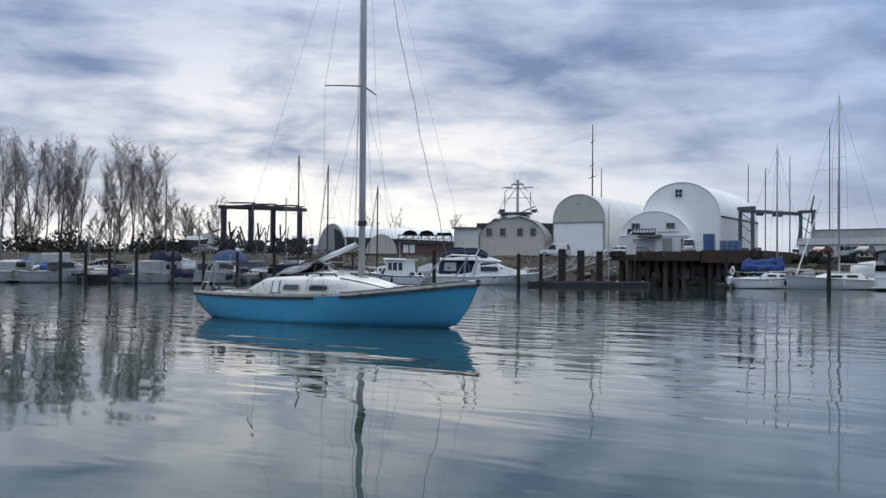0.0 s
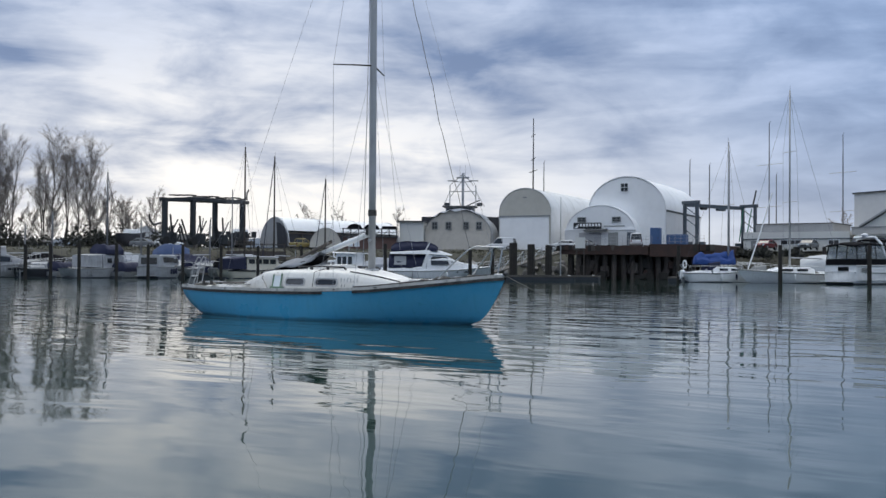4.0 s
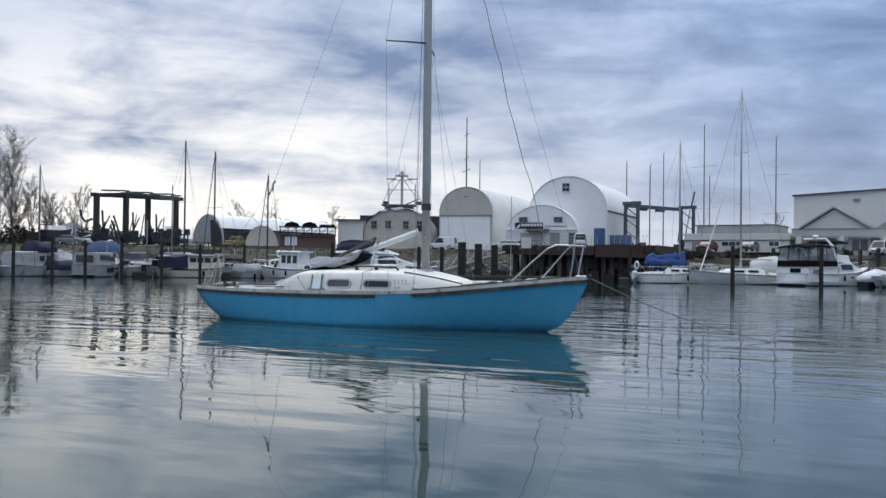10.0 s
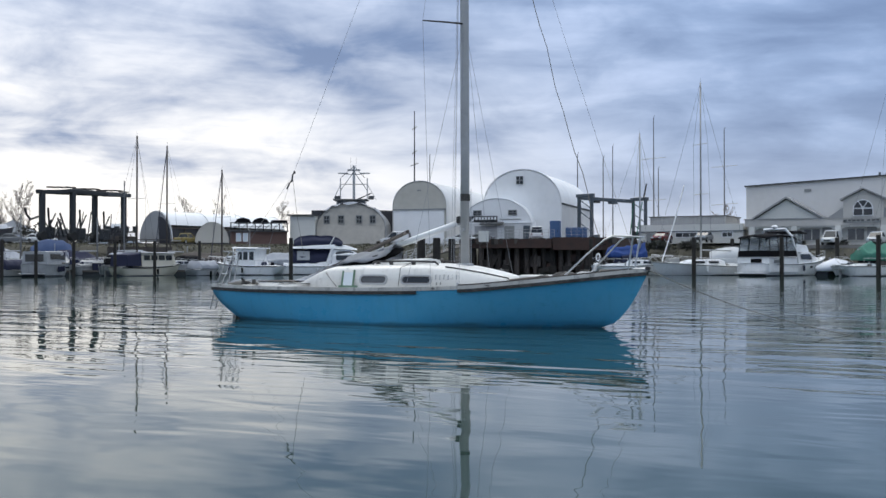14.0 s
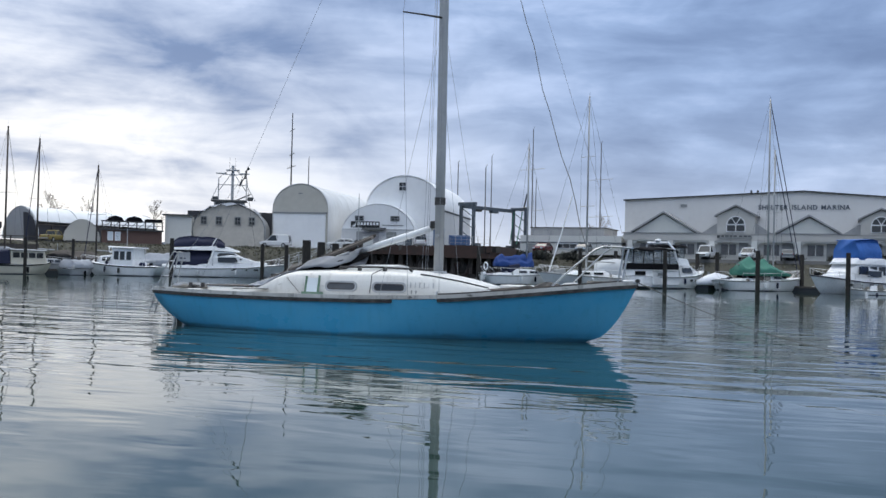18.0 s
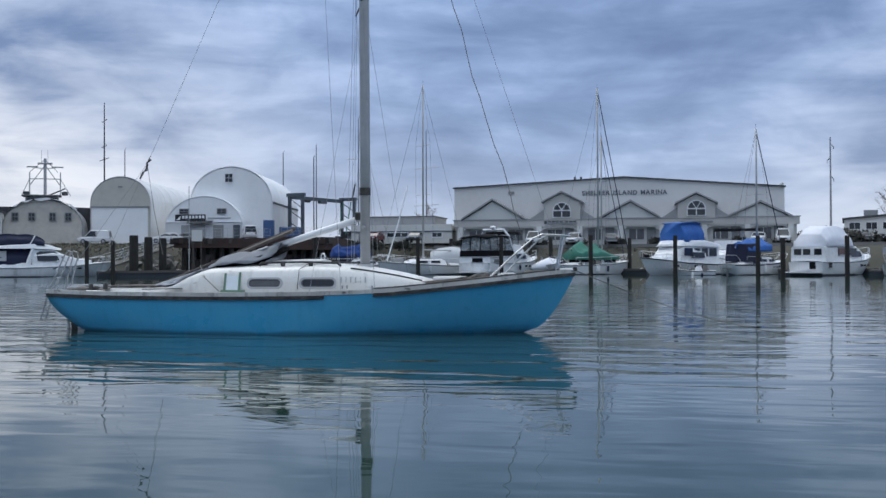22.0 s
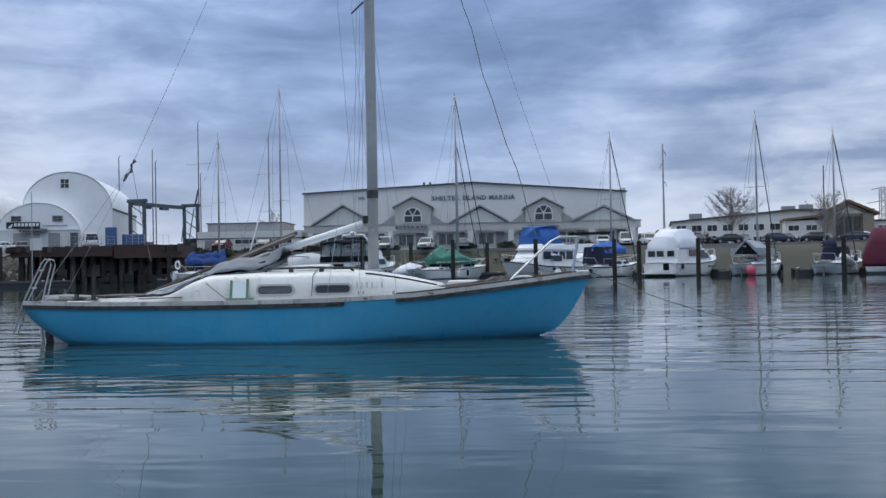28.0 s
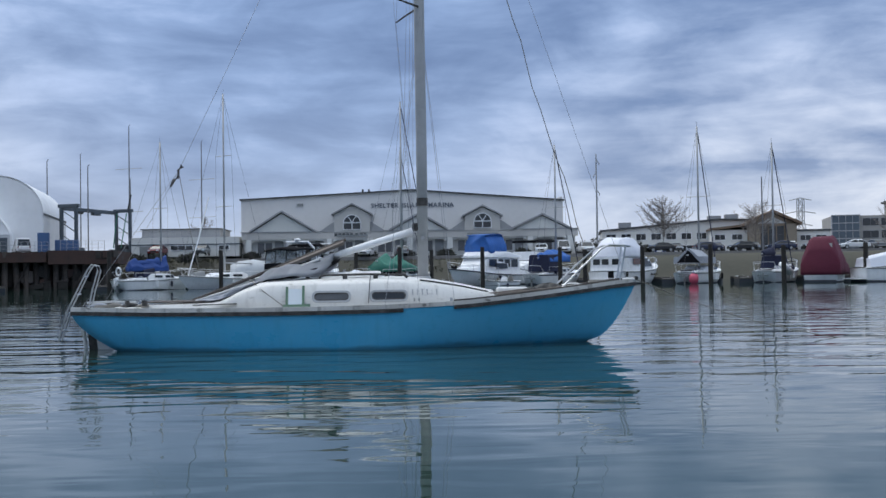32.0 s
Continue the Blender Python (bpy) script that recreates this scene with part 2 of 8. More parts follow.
M_BLACK = material("black_canvas", (0.009, 0.009, 0.011), 0.9, vary=0.15, grain=9, bump=0.3, spec=0.12)
M_BLUETARP = material("blue_canvas", (0.011, 0.052, 0.22), 0.7, vary=0.15, grain=8, stain=1.5, bump=0.4)
M_BLUEBRIGHT = material("bright_blue_canvas", (0.025, 0.12, 0.40), 0.7, vary=0.18, grain=8, stain=1.5, bump=0.4)
M_GREENTARP = material("green_tarp", (0.035, 0.17, 0.125), 0.75, vary=0.15, grain=7, stain=1.5, bump=0.4)
M_REDTARP = material("maroon_canvas", (0.095, 0.007, 0.026), 0.8, vary=0.15, grain=8, bump=0.3)
M_WRAP = material("white_shrink_wrap", (0.72, 0.74, 0.80), 0.45, vary=0.05, grain=4, stain=1.2, bump=0.5)
M_DARKHULL = material("dark_hull", (0.03, 0.032, 0.04), 0.5, vary=0.15)
M_ANTIFOUL = material("dark_antifouling", (0.04, 0.045, 0.055), 0.8, vary=0.15)
M_PILE = material("tarred_piling", (0.020, 0.018, 0.016), 0.9, vary=0.2, grain=9, stain=2.2, bump=0.6, second=(0.048, 0.042, 0.037))
M_DOCK = material("dock_boards", (0.10, 0.092, 0.083), 0.85, vary=0.15, grain=7, stain=0.8, second=(0.055, 0.05, 0.045))
M_WHARF = material("creosote_timber", (0.028, 0.023, 0.020), 0.92, vary=0.22, grain=5, stain=0.9, bump=0.6, second=(0.070, 0.060, 0.054), island=True)
M_WHARFPILE = material("grey_brown_pile", (0.060, 0.049, 0.043), 0.9, vary=0.35, grain=5, stain=1.8, bump=0.6, second=(0.022, 0.019, 0.018), island=True)
M_RUST = material("rusty_steel_sheet", (0.062, 0.035, 0.029), 0.9, vary=0.2, grain=6, stain=1.4, bump=0.4, second=(0.028, 0.026, 0.025))
M_FABRIC = material("white_building_fabric", (0.86, 0.87, 0.88), 0.55, vary=0.03, grain=1.5, stain=0.25, bump=0.05, second=(0.74, 0.75, 0.76))
M_FABRIC_OLD = material("weathered_building_fabric", (0.66, 0.67, 0.68), 0.6, vary=0.05, grain=1.5, stain=0.5, bump=0.05, second=(0.52, 0.52, 0.51))
M_FABRIC_TAN = material("tan_building_fabric", (0.53, 0.51, 0.46), 0.6, vary=0.05, grain=1.5, stain=0.35, second=(0.40, 0.385, 0.34))
M_METAL_GREY = material("grey_corrugated_metal", (0.33, 0.34, 0.35), 0.55, metal=0.2, vary=0.1, grain=2, stain=0.3)
M_METAL_LIGHT = material("light_metal_siding", (0.68, 0.67, 0.66), 0.6, vary=0.04, grain=2, stain=0.15, second=(0.60, 0.59, 0.575))
M_STUCCO = material("cream_stucco", (0.54, 0.525, 0.50), 0.85, vary=0.05, grain=5, stain=0.25, second=(0.47, 0.455, 0.43))
M_ROOFDARK = material("dark_roof", (0.07, 0.075, 0.08), 0.8, vary=0.15, grain=4, stain=0.5)
M_ROOFGREY = material("grey_shingles", (0.33, 0.335, 0.345), 0.85, vary=0.15, grain=6, stain=0.6)
M_WALLWHITE = material("white_painted_wall", (0.66, 0.66, 0.63), 0.8, vary=0.05, grain=4, stain=0.3)
M_WALLBROWN = material("brown_panel_wall", (0.30, 0.23, 0.16), 0.8, vary=0.1, grain=4, stain=0.4)
M_CONCRETE = material("concrete", (0.34, 0.33, 0.31), 0.9, vary=0.1, grain=5, stain=0.4)
M_GRASS = material("bank_grass", (0.060, 0.059, 0.046), 0.95, vary=0.3, grain=2.2, stain=0.22, bump=1.0, second=(0.088, 0.078, 0.062))
M_GRAVEL = material("yard_gravel", (0.22, 0.21, 0.20), 0.95, vary=0.15, grain=1.5, stain=0.08)
M_ROCK = material("bank_rock", (0.16, 0.15, 0.14), 0.9, vary=0.25, grain=3, stain=0.5, bump=0.6, island=True)
M_BARK = material("bare_bark", (0.072, 0.064, 0.060), 0.95, vary=0.2, grain=8)
M_TWIG = material("bare_twigs", (0.24, 0.215, 0.20), 0.95, vary=0.15, grain=4, bump=0)
M_DRYGRASS = material("dry_grass", (0.125, 0.118, 0.085), 0.95, vary=0.35, grain=1.1, stain=0.15, bump=0, second=(0.075, 0.078, 0.052))
M_BUSH = material("winter_bush", (0.045, 0.046, 0.038), 0.95, vary=0.3, grain=1.5, bump=0)
# the blue haze of distance is mixed into the hills' colour
M_HILL = material("far_hills", (0.09, 0.115, 0.15), 1.0, vary=0.1, grain=0.02, stain=0.004, bump=0)
M_LIFT = material("dark_lift_steel", (0.035, 0.038, 0.042), 0.6, metal=0.2, vary=0.15, grain=3)
M_LIFTBLUE = material("grey_blue_lift_steel", (0.075, 0.095, 0.115), 0.55, metal=0.2, vary=0.15, grain=3)
M_TYRE = material("tyre_rubber", (0.02, 0.02, 0.02), 0.9, vary=0.1)
M_CARWHITE = material("white_car_paint", (0.70, 0.71, 0.72), 0.25, vary=0.03, bump=0)
M_CARBLACK = material("black_car_paint", (0.012, 0.013, 0.016), 0.25)
M_CARGREY = material("grey_car_paint", (0.16, 0.17, 0.18), 0.25, vary=0.05, bump=0)
M_CARBLUE = material("dark_blue_car_paint", (0.02, 0.03, 0.07), 0.25, vary=0.05, bump=0)
M_CARRED = material("red_car_paint", (0.14, 0.018, 0.018), 0.25, vary=0.05, bump=0)
M_CARYELLOW = material("yellow_paint", (0.24, 0.19, 0.06), 0.5, vary=0.08)
M_SIGNBLACK = material("black_sign", (0.02, 0.021, 0.022), 0.5, vary=0.1, bump=0)
M_LETTER = material("sign_letters", (0.10, 0.12, 0.15), 0.6, vary=0.05, bump=0)
M_SITEBLUE = material("faded_blue_steel", (0.05, 0.11, 0.24), 0.6, vary=0.12, grain=4, stain=0.8)
M_PINK = material("pink_buoy", (0.60, 0.10, 0.16), 0.5, vary=0.06)


def water_material():
    m = bpy.data.materials.new("harbour_water")
    m.use_nodes = True
    n, l = m.node_tree.nodes, m.node_tree.links
    b = n["Principled BSDF"]
    b.inputs["Base Color"].default_value = (0.019, 0.043, 0.035, 1)
    b.inputs["Roughness"].default_value = 0.02
    b.inputs["IOR"].default_value = 1.333
    tc = n.new("ShaderNodeTexCoord")

    def noise_of(scale, detail, stretch, turn=0.0, distort=0.0):
        mp = n.new("ShaderNodeMapping")
        mp.inputs["Scale"].default_value = stretch
        mp.inputs["Rotation"].default_value = (0, 0, turn)
        l.new(tc.outputs["Object"], mp.inputs[0])
        t = n.new("ShaderNodeTexNoise")
        t.inputs["Scale"].default_value, t.inputs["Detail"].default_value = scale, detail
        t.inputs["Distortion"].default_value = distort
        l.new(mp.outputs[0], t.inputs["Vector"])
        return t.outputs["Fac"]

    def times(a, k):
        t = n.new("ShaderNodeMath")
        t.operation = "MULTIPLY"
        for i, v in enumerate((a, k)):
            if isinstance(v, (int, float)):
                t.inputs[i].default_value = v
            else:
                l.new(v, t.inputs[i])
        return t.outputs[0]

    def plus(a, c):
        t = n.new("ShaderNodeMath")
        l.new(a, t.inputs[0]); l.new(c, t.inputs[1])
        return t.outputs[0]

    def train(length, turn, distort, dscale):
        """A long-crested train of ripples, crests along x; length from crest to crest in metres."""
        mp = n.new("ShaderNodeMapping")
        mp.inputs["Rotation"].default_value = (0, 0, turn)
        mp.inputs["Scale"].default_value = (0.7, 1.0, 1.0)
        l.new(tc.outputs["Object"], mp.inputs[0])
        t = n.new("ShaderNodeTexWave")
        t.wave_type, t.bands_direction, t.wave_profile = "BANDS", "Y", "SIN"
        t.inputs["Scale"].default_value = 0.314 / length
        t.inputs["Distortion"].default_value, t.inputs["Detail"].default_value = distort, 1.5
        t.inputs["Detail Scale"].default_value = dscale
        l.new(mp.outputs[0], t.inputs["Vector"])
        return t.outputs["Fac"]

    def ranged(a, x0, x1, y0, y1):
        t = n.new("ShaderNodeMapRange")
        for i, v in enumerate((x0, x1, y0, y1)):
            t.inputs[i + 1].default_value = v
        l.new(a, t.inputs[0])
        return t.outputs[0]

    swell = noise_of(0.75, 1, (0.55, 1.0, 1), 0.3)
    ripple = noise_of(1.5, 1, (0.30, 1.0, 1), 0.12, 0.8)
    wavelet = noise_of(3.2, 1, (0.36, 1.0, 1), -0.2, 0.8)
    fine = noise_of(9.0, 2, (0.45, 1.0, 1), -0.15, 0.3)
    long_train = train(1.25, 0.08, 10.0, 1.1)
    short_train = train(0.50, -0.14, 10.0, 1.6)
    # cat's paws: some patches of the harbour are ruffled, others glassy; the wind reaches further out
    patch = noise_of(0.085, 3, (0.45, 1.0, 1), 0.2, 0.6)
    sp = n.new("ShaderNodeSeparateXYZ")
    l.new(tc.outputs["Object"], sp.inputs[0])
    reach = times(ranged(sp.outputs[1], -11.0, 6.0, 0.09, 0.80), ranged(sp.outputs[1], 4.0, 40.0, 1.0, 0.05))
    paws = times(ranged(patch, 0.42, 0.62, 0.0, 1.0), reach)
    windy = times(plus(paws, reach), ranged(sp.outputs[0], 0.0, 6.0, 1.0, 0.72))
    # the ripple trains fade where the water lies glassy under the camera
    trains = times(times(times(ranged(sp.outputs[1], -8.5, 3.5, 0.10, 1.0), ranged(sp.outputs[1], 4.0, 36.0, 1.0, 0.05)), ranged(sp.outputs[0], -4.0, 5.0, 1.40, 0.60)), ranged(patch, 0.35, 0.60, 0.35, 1.0))
    wide = plus(times(times(swell, ranged(sp.outputs[1], 0.0, 40.0, 1.0, 0.10)), 0.0145), times(times(ripple, windy), 0.024))
    small = plus(times(times(wavelet, windy), 0.0080), times(times(fine, paws), 0.0022))
    rows = times(plus(times(long_train, 0.0135), times(short_train, 0.0045)), trains)
    height = plus(plus(wide, small), rows)
    bp = n.new("ShaderNodeBump")
    bp.inputs["Strength"].default_value, bp.inputs["Distance"].default_value = 1.0, 1.0
    l.new(height, bp.inputs["Height"])
    l.new(bp.outputs[0], b.inputs["Normal"])
    return m


M_WATER = water_material()

# ---- building blocks ----


def part(name, bm, mat, parent=None, label="", smooth=False, at=None):
    me = bpy.data.meshes.new(name)
    bmesh.ops.recalc_face_normals(bm, faces=bm.faces)
    bm.to_mesh(me)
    bm.free()
    if smooth:
        for p in me.polygons:
            p.use_smooth = True
    for mm in (mat if isinstance(mat, (list, tuple)) else (mat,)):
        me.materials.append(mm)
    ob = new(name, me)
    if parent:
        ob.parent = parent
    if at is not None:
        ob.matrix_basis = at
    if label:
        ob["label"] = label
    return ob


def thing(name, x, y, z, rz=0, label="", category="", group="", kind=""):
    ob = new(name)
    ob.matrix_basis = pose(x, y, z, 0, 0, rz)
    ob.empty_display_size = 0.2
    return tagged(ob, label, category, group, kind)


def add_box(bm, c, s, m=None, bevel=0.0):
    r = bmesh.ops.create_cube(bm, size=1.0, matrix=(m or Matrix()) @ Matrix.Translation(c) @ Matrix.Diagonal((*s, 1)))
    if bevel:
        es = list({e for v in r["verts"] for e in v.link_edges})
        bmesh.ops.bevel(bm, geom=es, offset=bevel, segments=2, affect="EDGES", profile=0.5)
    return bm


def box(c, s, m=None, bevel=0.0):
    return add_box(bmesh.new(), c, s, m, bevel)


def add_tube(bm, pts, r, seg=6, taper=None, caps=True):
    """A round bar through the points."""
    pts = [Vector(p) for p in pts]
    rings = []
    for i, p in enumerate(pts):
        d = (pts[min(i + 1, len(pts) - 1)] - pts[max(i - 1, 0)]).normalized()
        a = d.orthogonal().normalized() if abs(d.z) > 0.99 else d.cross(Vector((0, 0, 1))).normalized()
        b = d.cross(a).normalized()
        rr = r if taper is None else r + (taper - r) * i / (len(pts) - 1)
        rings.append([bm.verts.new(p + rr * (math.cos(2 * math.pi * k / seg) * a + math.sin(2 * math.pi * k / seg) * b)) for k in range(seg)])
    for u, v in zip(rings, rings[1:]):
        for k in range(seg):
            bm.faces.new((u[k], u[(k + 1) % seg], v[(k + 1) % seg], v[k]))
    if caps:
        bm.faces.new(rings[0][::-1])
        bm.faces.new(rings[-1])
    return bm


def tube(pts, r, seg=6, taper=None):
    return add_tube(bmesh.new(), pts, r, seg, taper)


def add_loft(bm, rings, closed=True, caps=True):
    vs = [[bm.verts.new(p) for p in ring] for ring in rings]
    n = len(vs[0])
    for u, v in zip(vs, vs[1:]):
        for k in range(n if closed else n - 1):
            try:
                bm.faces.new((u[k], u[(k + 1) % n], v[(k + 1) % n], v[k]))
            except ValueError:
                pass
    if caps and closed:
        bm.faces.new(vs[0][::-1])
        bm.faces.new(vs[-1])
    return bm


def loft(rings, closed=True, caps=True):
    return add_loft(bmesh.new(), rings, closed, caps)


def prism(outline, axis, a, b):
    """An outline of 2D points drawn out along an axis from a to b. The 2D points are the other two axes in order."""
    def at(p, d):
        return {"x": (d, p[0], p[1]), "y": (p[0], d, p[1]), "z": (p[0], p[1], d)}[axis]
    return loft([[at(p, a) for p in outline], [at(p, b) for p in outline]])


def arc(cx, cz, rx, rz, a0, a1, n):
    return [(cx + rx * math.cos(radians(a0 + (a1 - a0) * i / n)), cz + rz * math.sin(radians(a0 + (a1 - a0) * i / n))) for i in range(n + 1)]


def lerp(a, b, t):
    return a + (b - a) * t


def curve_at(pairs, x):
    for (x0, y0), (x1, y1) in zip(pairs, pairs[1:]):
        if x <= x1:
            t = (x - x0) / (x1 - x0)
            return y0 + (y1 - y0) * max(0, t)
    return pairs[-1][1]


def soft_at(pairs, x, w=0.35):
    return (curve_at(pairs, x - w) + 2 * curve_at(pairs, x) + curve_at(pairs, x + w)) / 4


def hull_rings(length, beam, sheer, over_bow, over_stern, transom, depth, flare=0.86, stations=22, full=2.2, bow_round=0.75, m=7, spoon=1.1):
    """Stations of a hull, stern to bow, bow at +x, water at z = 0. sheer: pairs of (x, height)."""
    rings = []
    for i in range(stations + 1):
        s = i / stations
        s = 1 - (1 - s) ** 1.25
        w = transom + (1 - transom) * (1 - (1 - s / 0.45) ** 2) if s < 0.45 else 1 - ((s - 0.45) / 0.55) ** full
        hb = max(0.012, beam / 2 * w)
        xs, xw = lerp(-length / 2, length / 2, s), lerp(-length / 2 + over_stern, length / 2 - over_bow, s)
        zt = soft_at(sheer, xs)
        hw = max(0.006, hb * lerp(flare, 0.62, max(0, (s - 0.55) / 0.45)))
        half = []
        for k in range(m + 1):
            h = 1 - k / m
            hx = lerp(1 - (1 - h) ** spoon, h ** bow_round, s * s)
            half.append((lerp(xw, xs, hx), lerp(hw, hb, h ** 0.75), zt * h))
        d = depth * (1 - (abs(s - 0.5) / 0.5) ** 3)
        for k in range(1, 4):
            a = k / 3
            half.append((xw * (1 - 0.05 * a), hw * math.cos(a * math.pi / 2), -d * math.sin(a * math.pi / 2) - 0.02 * a))
        rings.append(half + [(x, -y, z) for x, y, z in half[::-1]])
    return rings


def hull_mesh(rings):
    bm = bmesh.new()
    vs = [[bm.verts.new(p) for p in r] for r in rings]
    n = len(vs[0])
    for u, v in zip(vs, vs[1:]):
        for k in range(n - 1):
            bm.faces.new((u[k], u[k + 1], v[k + 1], v[k]))
    bm.faces.new(vs[0])
    return bm


def deck_mesh(rings, inset=0.03, crown=0.06, drop=0.0):
    """The deck that closes a hull: three strips between the two sheer lines."""
    bm = bmesh.new()
    rows = []
    for r in rings:
        x, hb, z = r[0]
        hb = max(0.004, hb - inset)
        rows.append([bm.verts.new((x, hb * f, z - drop + crown * (1 - f * f) * min(1, hb))) for f in (1, 0.5, 0, -0.5, -1)])
    for u, v in zip(rows, rows[1:]):
        for k in range(4):
            bm.faces.new((u[k], u[k + 1], v[k + 1], v[k]))
    return bm


def rail_mesh(rings, out, z0, z1, i0=0, i1=None, thick=0.03, side=0):
    """A strake that follows the sheer. side: 0 both, -1 or 1 one side alone."""
    bm = bmesh.new()
    for sgn in ((-1, 1) if side == 0 else (side,)):
        ringlist = []
        for r in rings[i0:i1]:
            x, hb, z = r[0]
            ringlist.append([(x, sgn * (hb + out), z + z0), (x, sgn * (hb + out), z + z1), (x, sgn * (hb + out - thick), z + z1), (x, sgn * (hb + out - thick), z + z0)])
        add_loft(bm, ringlist)
    return bm

# ---- water and ground ----
bm = bmesh.new()
N = 24
wv = [[bm.verts.new((math.copysign(abs(i / N) ** 3, i) * 2600, math.copysign(abs(j / N) ** 3, j) * 2600, 0)) for j in range(-N, N + 1)] for i in range(-N, N + 1)]
for i in range(2 * N):
    for j in range(2 * N):
        bm.faces.new((wv[i][j], wv[i + 1][j], wv[i + 1][j + 1], wv[i][j + 1]))
tagged(part("water", bm, M_WATER, smooth=True), "calm grey-green harbour water with gentle ripples", "water", kind="structure")

SHORE = [(-420, -150), (-170, -20), (-118, 26), (-96, 50), (-80, 64), (-66, 77), (-54, 84), (-46, 88), (-38, 94), (-30, 97), (-18, 96), (0, 95), (22, 92), (45, 86), (90, 72), (220, 30), (620, -110), (520, -640), (0, -840), (-520, -640)]


def densify(pts, step):
    out = []
    for (x0, y0), (x1, y1) in zip(pts, pts[1:] + pts[:1]):
        n = max(1, min(14, int(math.hypot(x1 - x0, y1 - y0) / step)))
        out += [(lerp(x0, x1, k / n), lerp(y0, y1, k / n)) for k in range(n)]
    return out


bm = bmesh.new()
rings = []
profile = [(-1.5, -0.8), (0.0, -0.05), (0.9, 0.75), (1.9, 1.75), (3.2, 2.75), (4.6, 3.0), (6.0, 3.08), (9.0, 3.12), (40, 3.2), (200, 3.2), (2200, 3.2)]
for x, y in densify(SHORE, 4.0):
    d = Vector((x, y + 20, 0)).normalized()
    low = min(1, max(0, (x + 30) / 10)) if y > 40 else 0
    rings.append([(x + d.x * o, y + d.y * o, z * (1 - 0.13 * low if 1 < o < 30 else 1) + (0.22 * noise.noise((x * 0.35 + o, y * 0.35, z)) if 0 < o < 9 else 0)) for o, z in profile])
rings.append(rings[0])
tagged(part("ground", loft(rings, closed=False, caps=False), [M_GRASS], smooth=True), "brown winter grass bank rising to a flat boatyard", "ground", kind="structure")

# gravel yard, thin over the bank top
yard = [(-110, 66), (-84, 72), (-66, 86), (-52, 94), (-42, 101), (-30, 104), (-21, 104), (-21, 140), (60, 140), (110, 120), (190, 150), (60, 260), (-80, 230), (-170, 150)]
tagged(part("yard", prism([(x, y) for x, y in yard], "z", 3.0, 3.26), M_GRAVEL), "pale gravel boatyard", "ground", kind="structure")

front = [(-20.9, 99.0), (0, 98.6), (24, 96), (50, 90), (52, 108), (20, 108), (-20.9, 108)]
tagged(part("car_park", prism(front, "z", 2.5, 2.86), M_GRAVEL), "pale gravel car park before the marina", "ground", kind="structure")

# far hills all round
for a0, a1, dist, high in ((-75, -20, 1500, 62), (20, 78, 1700, 70), (-18, 18, 2000, 45)):
    bm = bmesh.new()
    rr = []
    for k in range(60):
        a = radians(lerp(a0, a1, k / 59))
        px, py = math.sin(a), math.cos(a)
        h = high * (0.35 + 0.65 * abs(noise.fractal((k * 0.12, a0, 0), 0.8, 2.0, 5)) * 1.6) * math.sin(math.pi * k / 59) ** 0.5
        rr.append([(px * dist, py * dist, 0), (px * (dist + 60), py * (dist + 60), h * 0.7), (px * (dist + 160), py * (dist + 160), h), (px * (dist + 400), py * (dist + 400), 0)])
    tagged(part("far_hills", loft(rr, closed=False, caps=False), M_HILL, smooth=True), "distant wooded hills with blue haze in their colour", "hills", kind="structure")

# ---- the blue sailboat ----
boat = thing("sailboat", 0, 0, 0, 0, "old blue-hulled sailboat with worn white cabin, moored on calm water", "sailboat")
SHEER = [(-4.2, 0.585), (-3.0, 0.56), (-1.0, 0.555), (0.5, 0.57), (1.6, 0.61), (3.0, 0.755), (4.2, 0.895)]
BR = hull_rings(8.4, 2.4, SHEER, 0.78, 0.66, 0.50, 0.55, flare=0.93, stations=36, full=2.3, bow_round=0.52, m=11, spoon=1.65)
hull = part("hull", hull_mesh(BR), M_HULL_BLUE, boat, "faded sky-blue painted hull", smooth=True)
part("rub_rail", rail_mesh(BR, 0.022, -0.050, 0.004, 0, 19, 0.05), M_RUB, hull, "worn black rubbing strake")
part("rub_rail", rail_mesh(BR, 0.024, -0.045, 0.008, 21, None, 0.05), M_RUB, hull, "worn black rubbing strake")
part("toe_rail", rail_mesh(BR, 0.010, 0.006, 0.066, 0, None, 0.05), M_TOE, hull, "chipped white toe rail")
part("toe_rail", rail_mesh(BR, -0.006, 0.063, 0.088, 21, 35, 0.03), M_WOODDARK, hull, "grey wooden toe rail")
part("deck", deck_mesh(BR, 0.03, 0.05, -0.012), M_GEL, boat, "weathered white deck")


def boat_half(x):
    best = min(BR, key=lambda r: abs(r[0][0] - x))
    return best[0][1], best[0][2]


CAB_W = [(-2.35, 0.70), (-1.9, 0.80), (-1.0, 0.87), (0.2, 0.87), (1.0, 0.74), (1.6, 0.56), (2.0, 0.40)]
CAB_Z = [(-2.35, 0.64), (-2.0, 0.70), (-1.7, 0.86), (-1.4, 0.965), (-0.9, 0.985), (0.6, 1.0), (1.0, 0.965), (1.5, 0.88), (2.0, 0.765)]


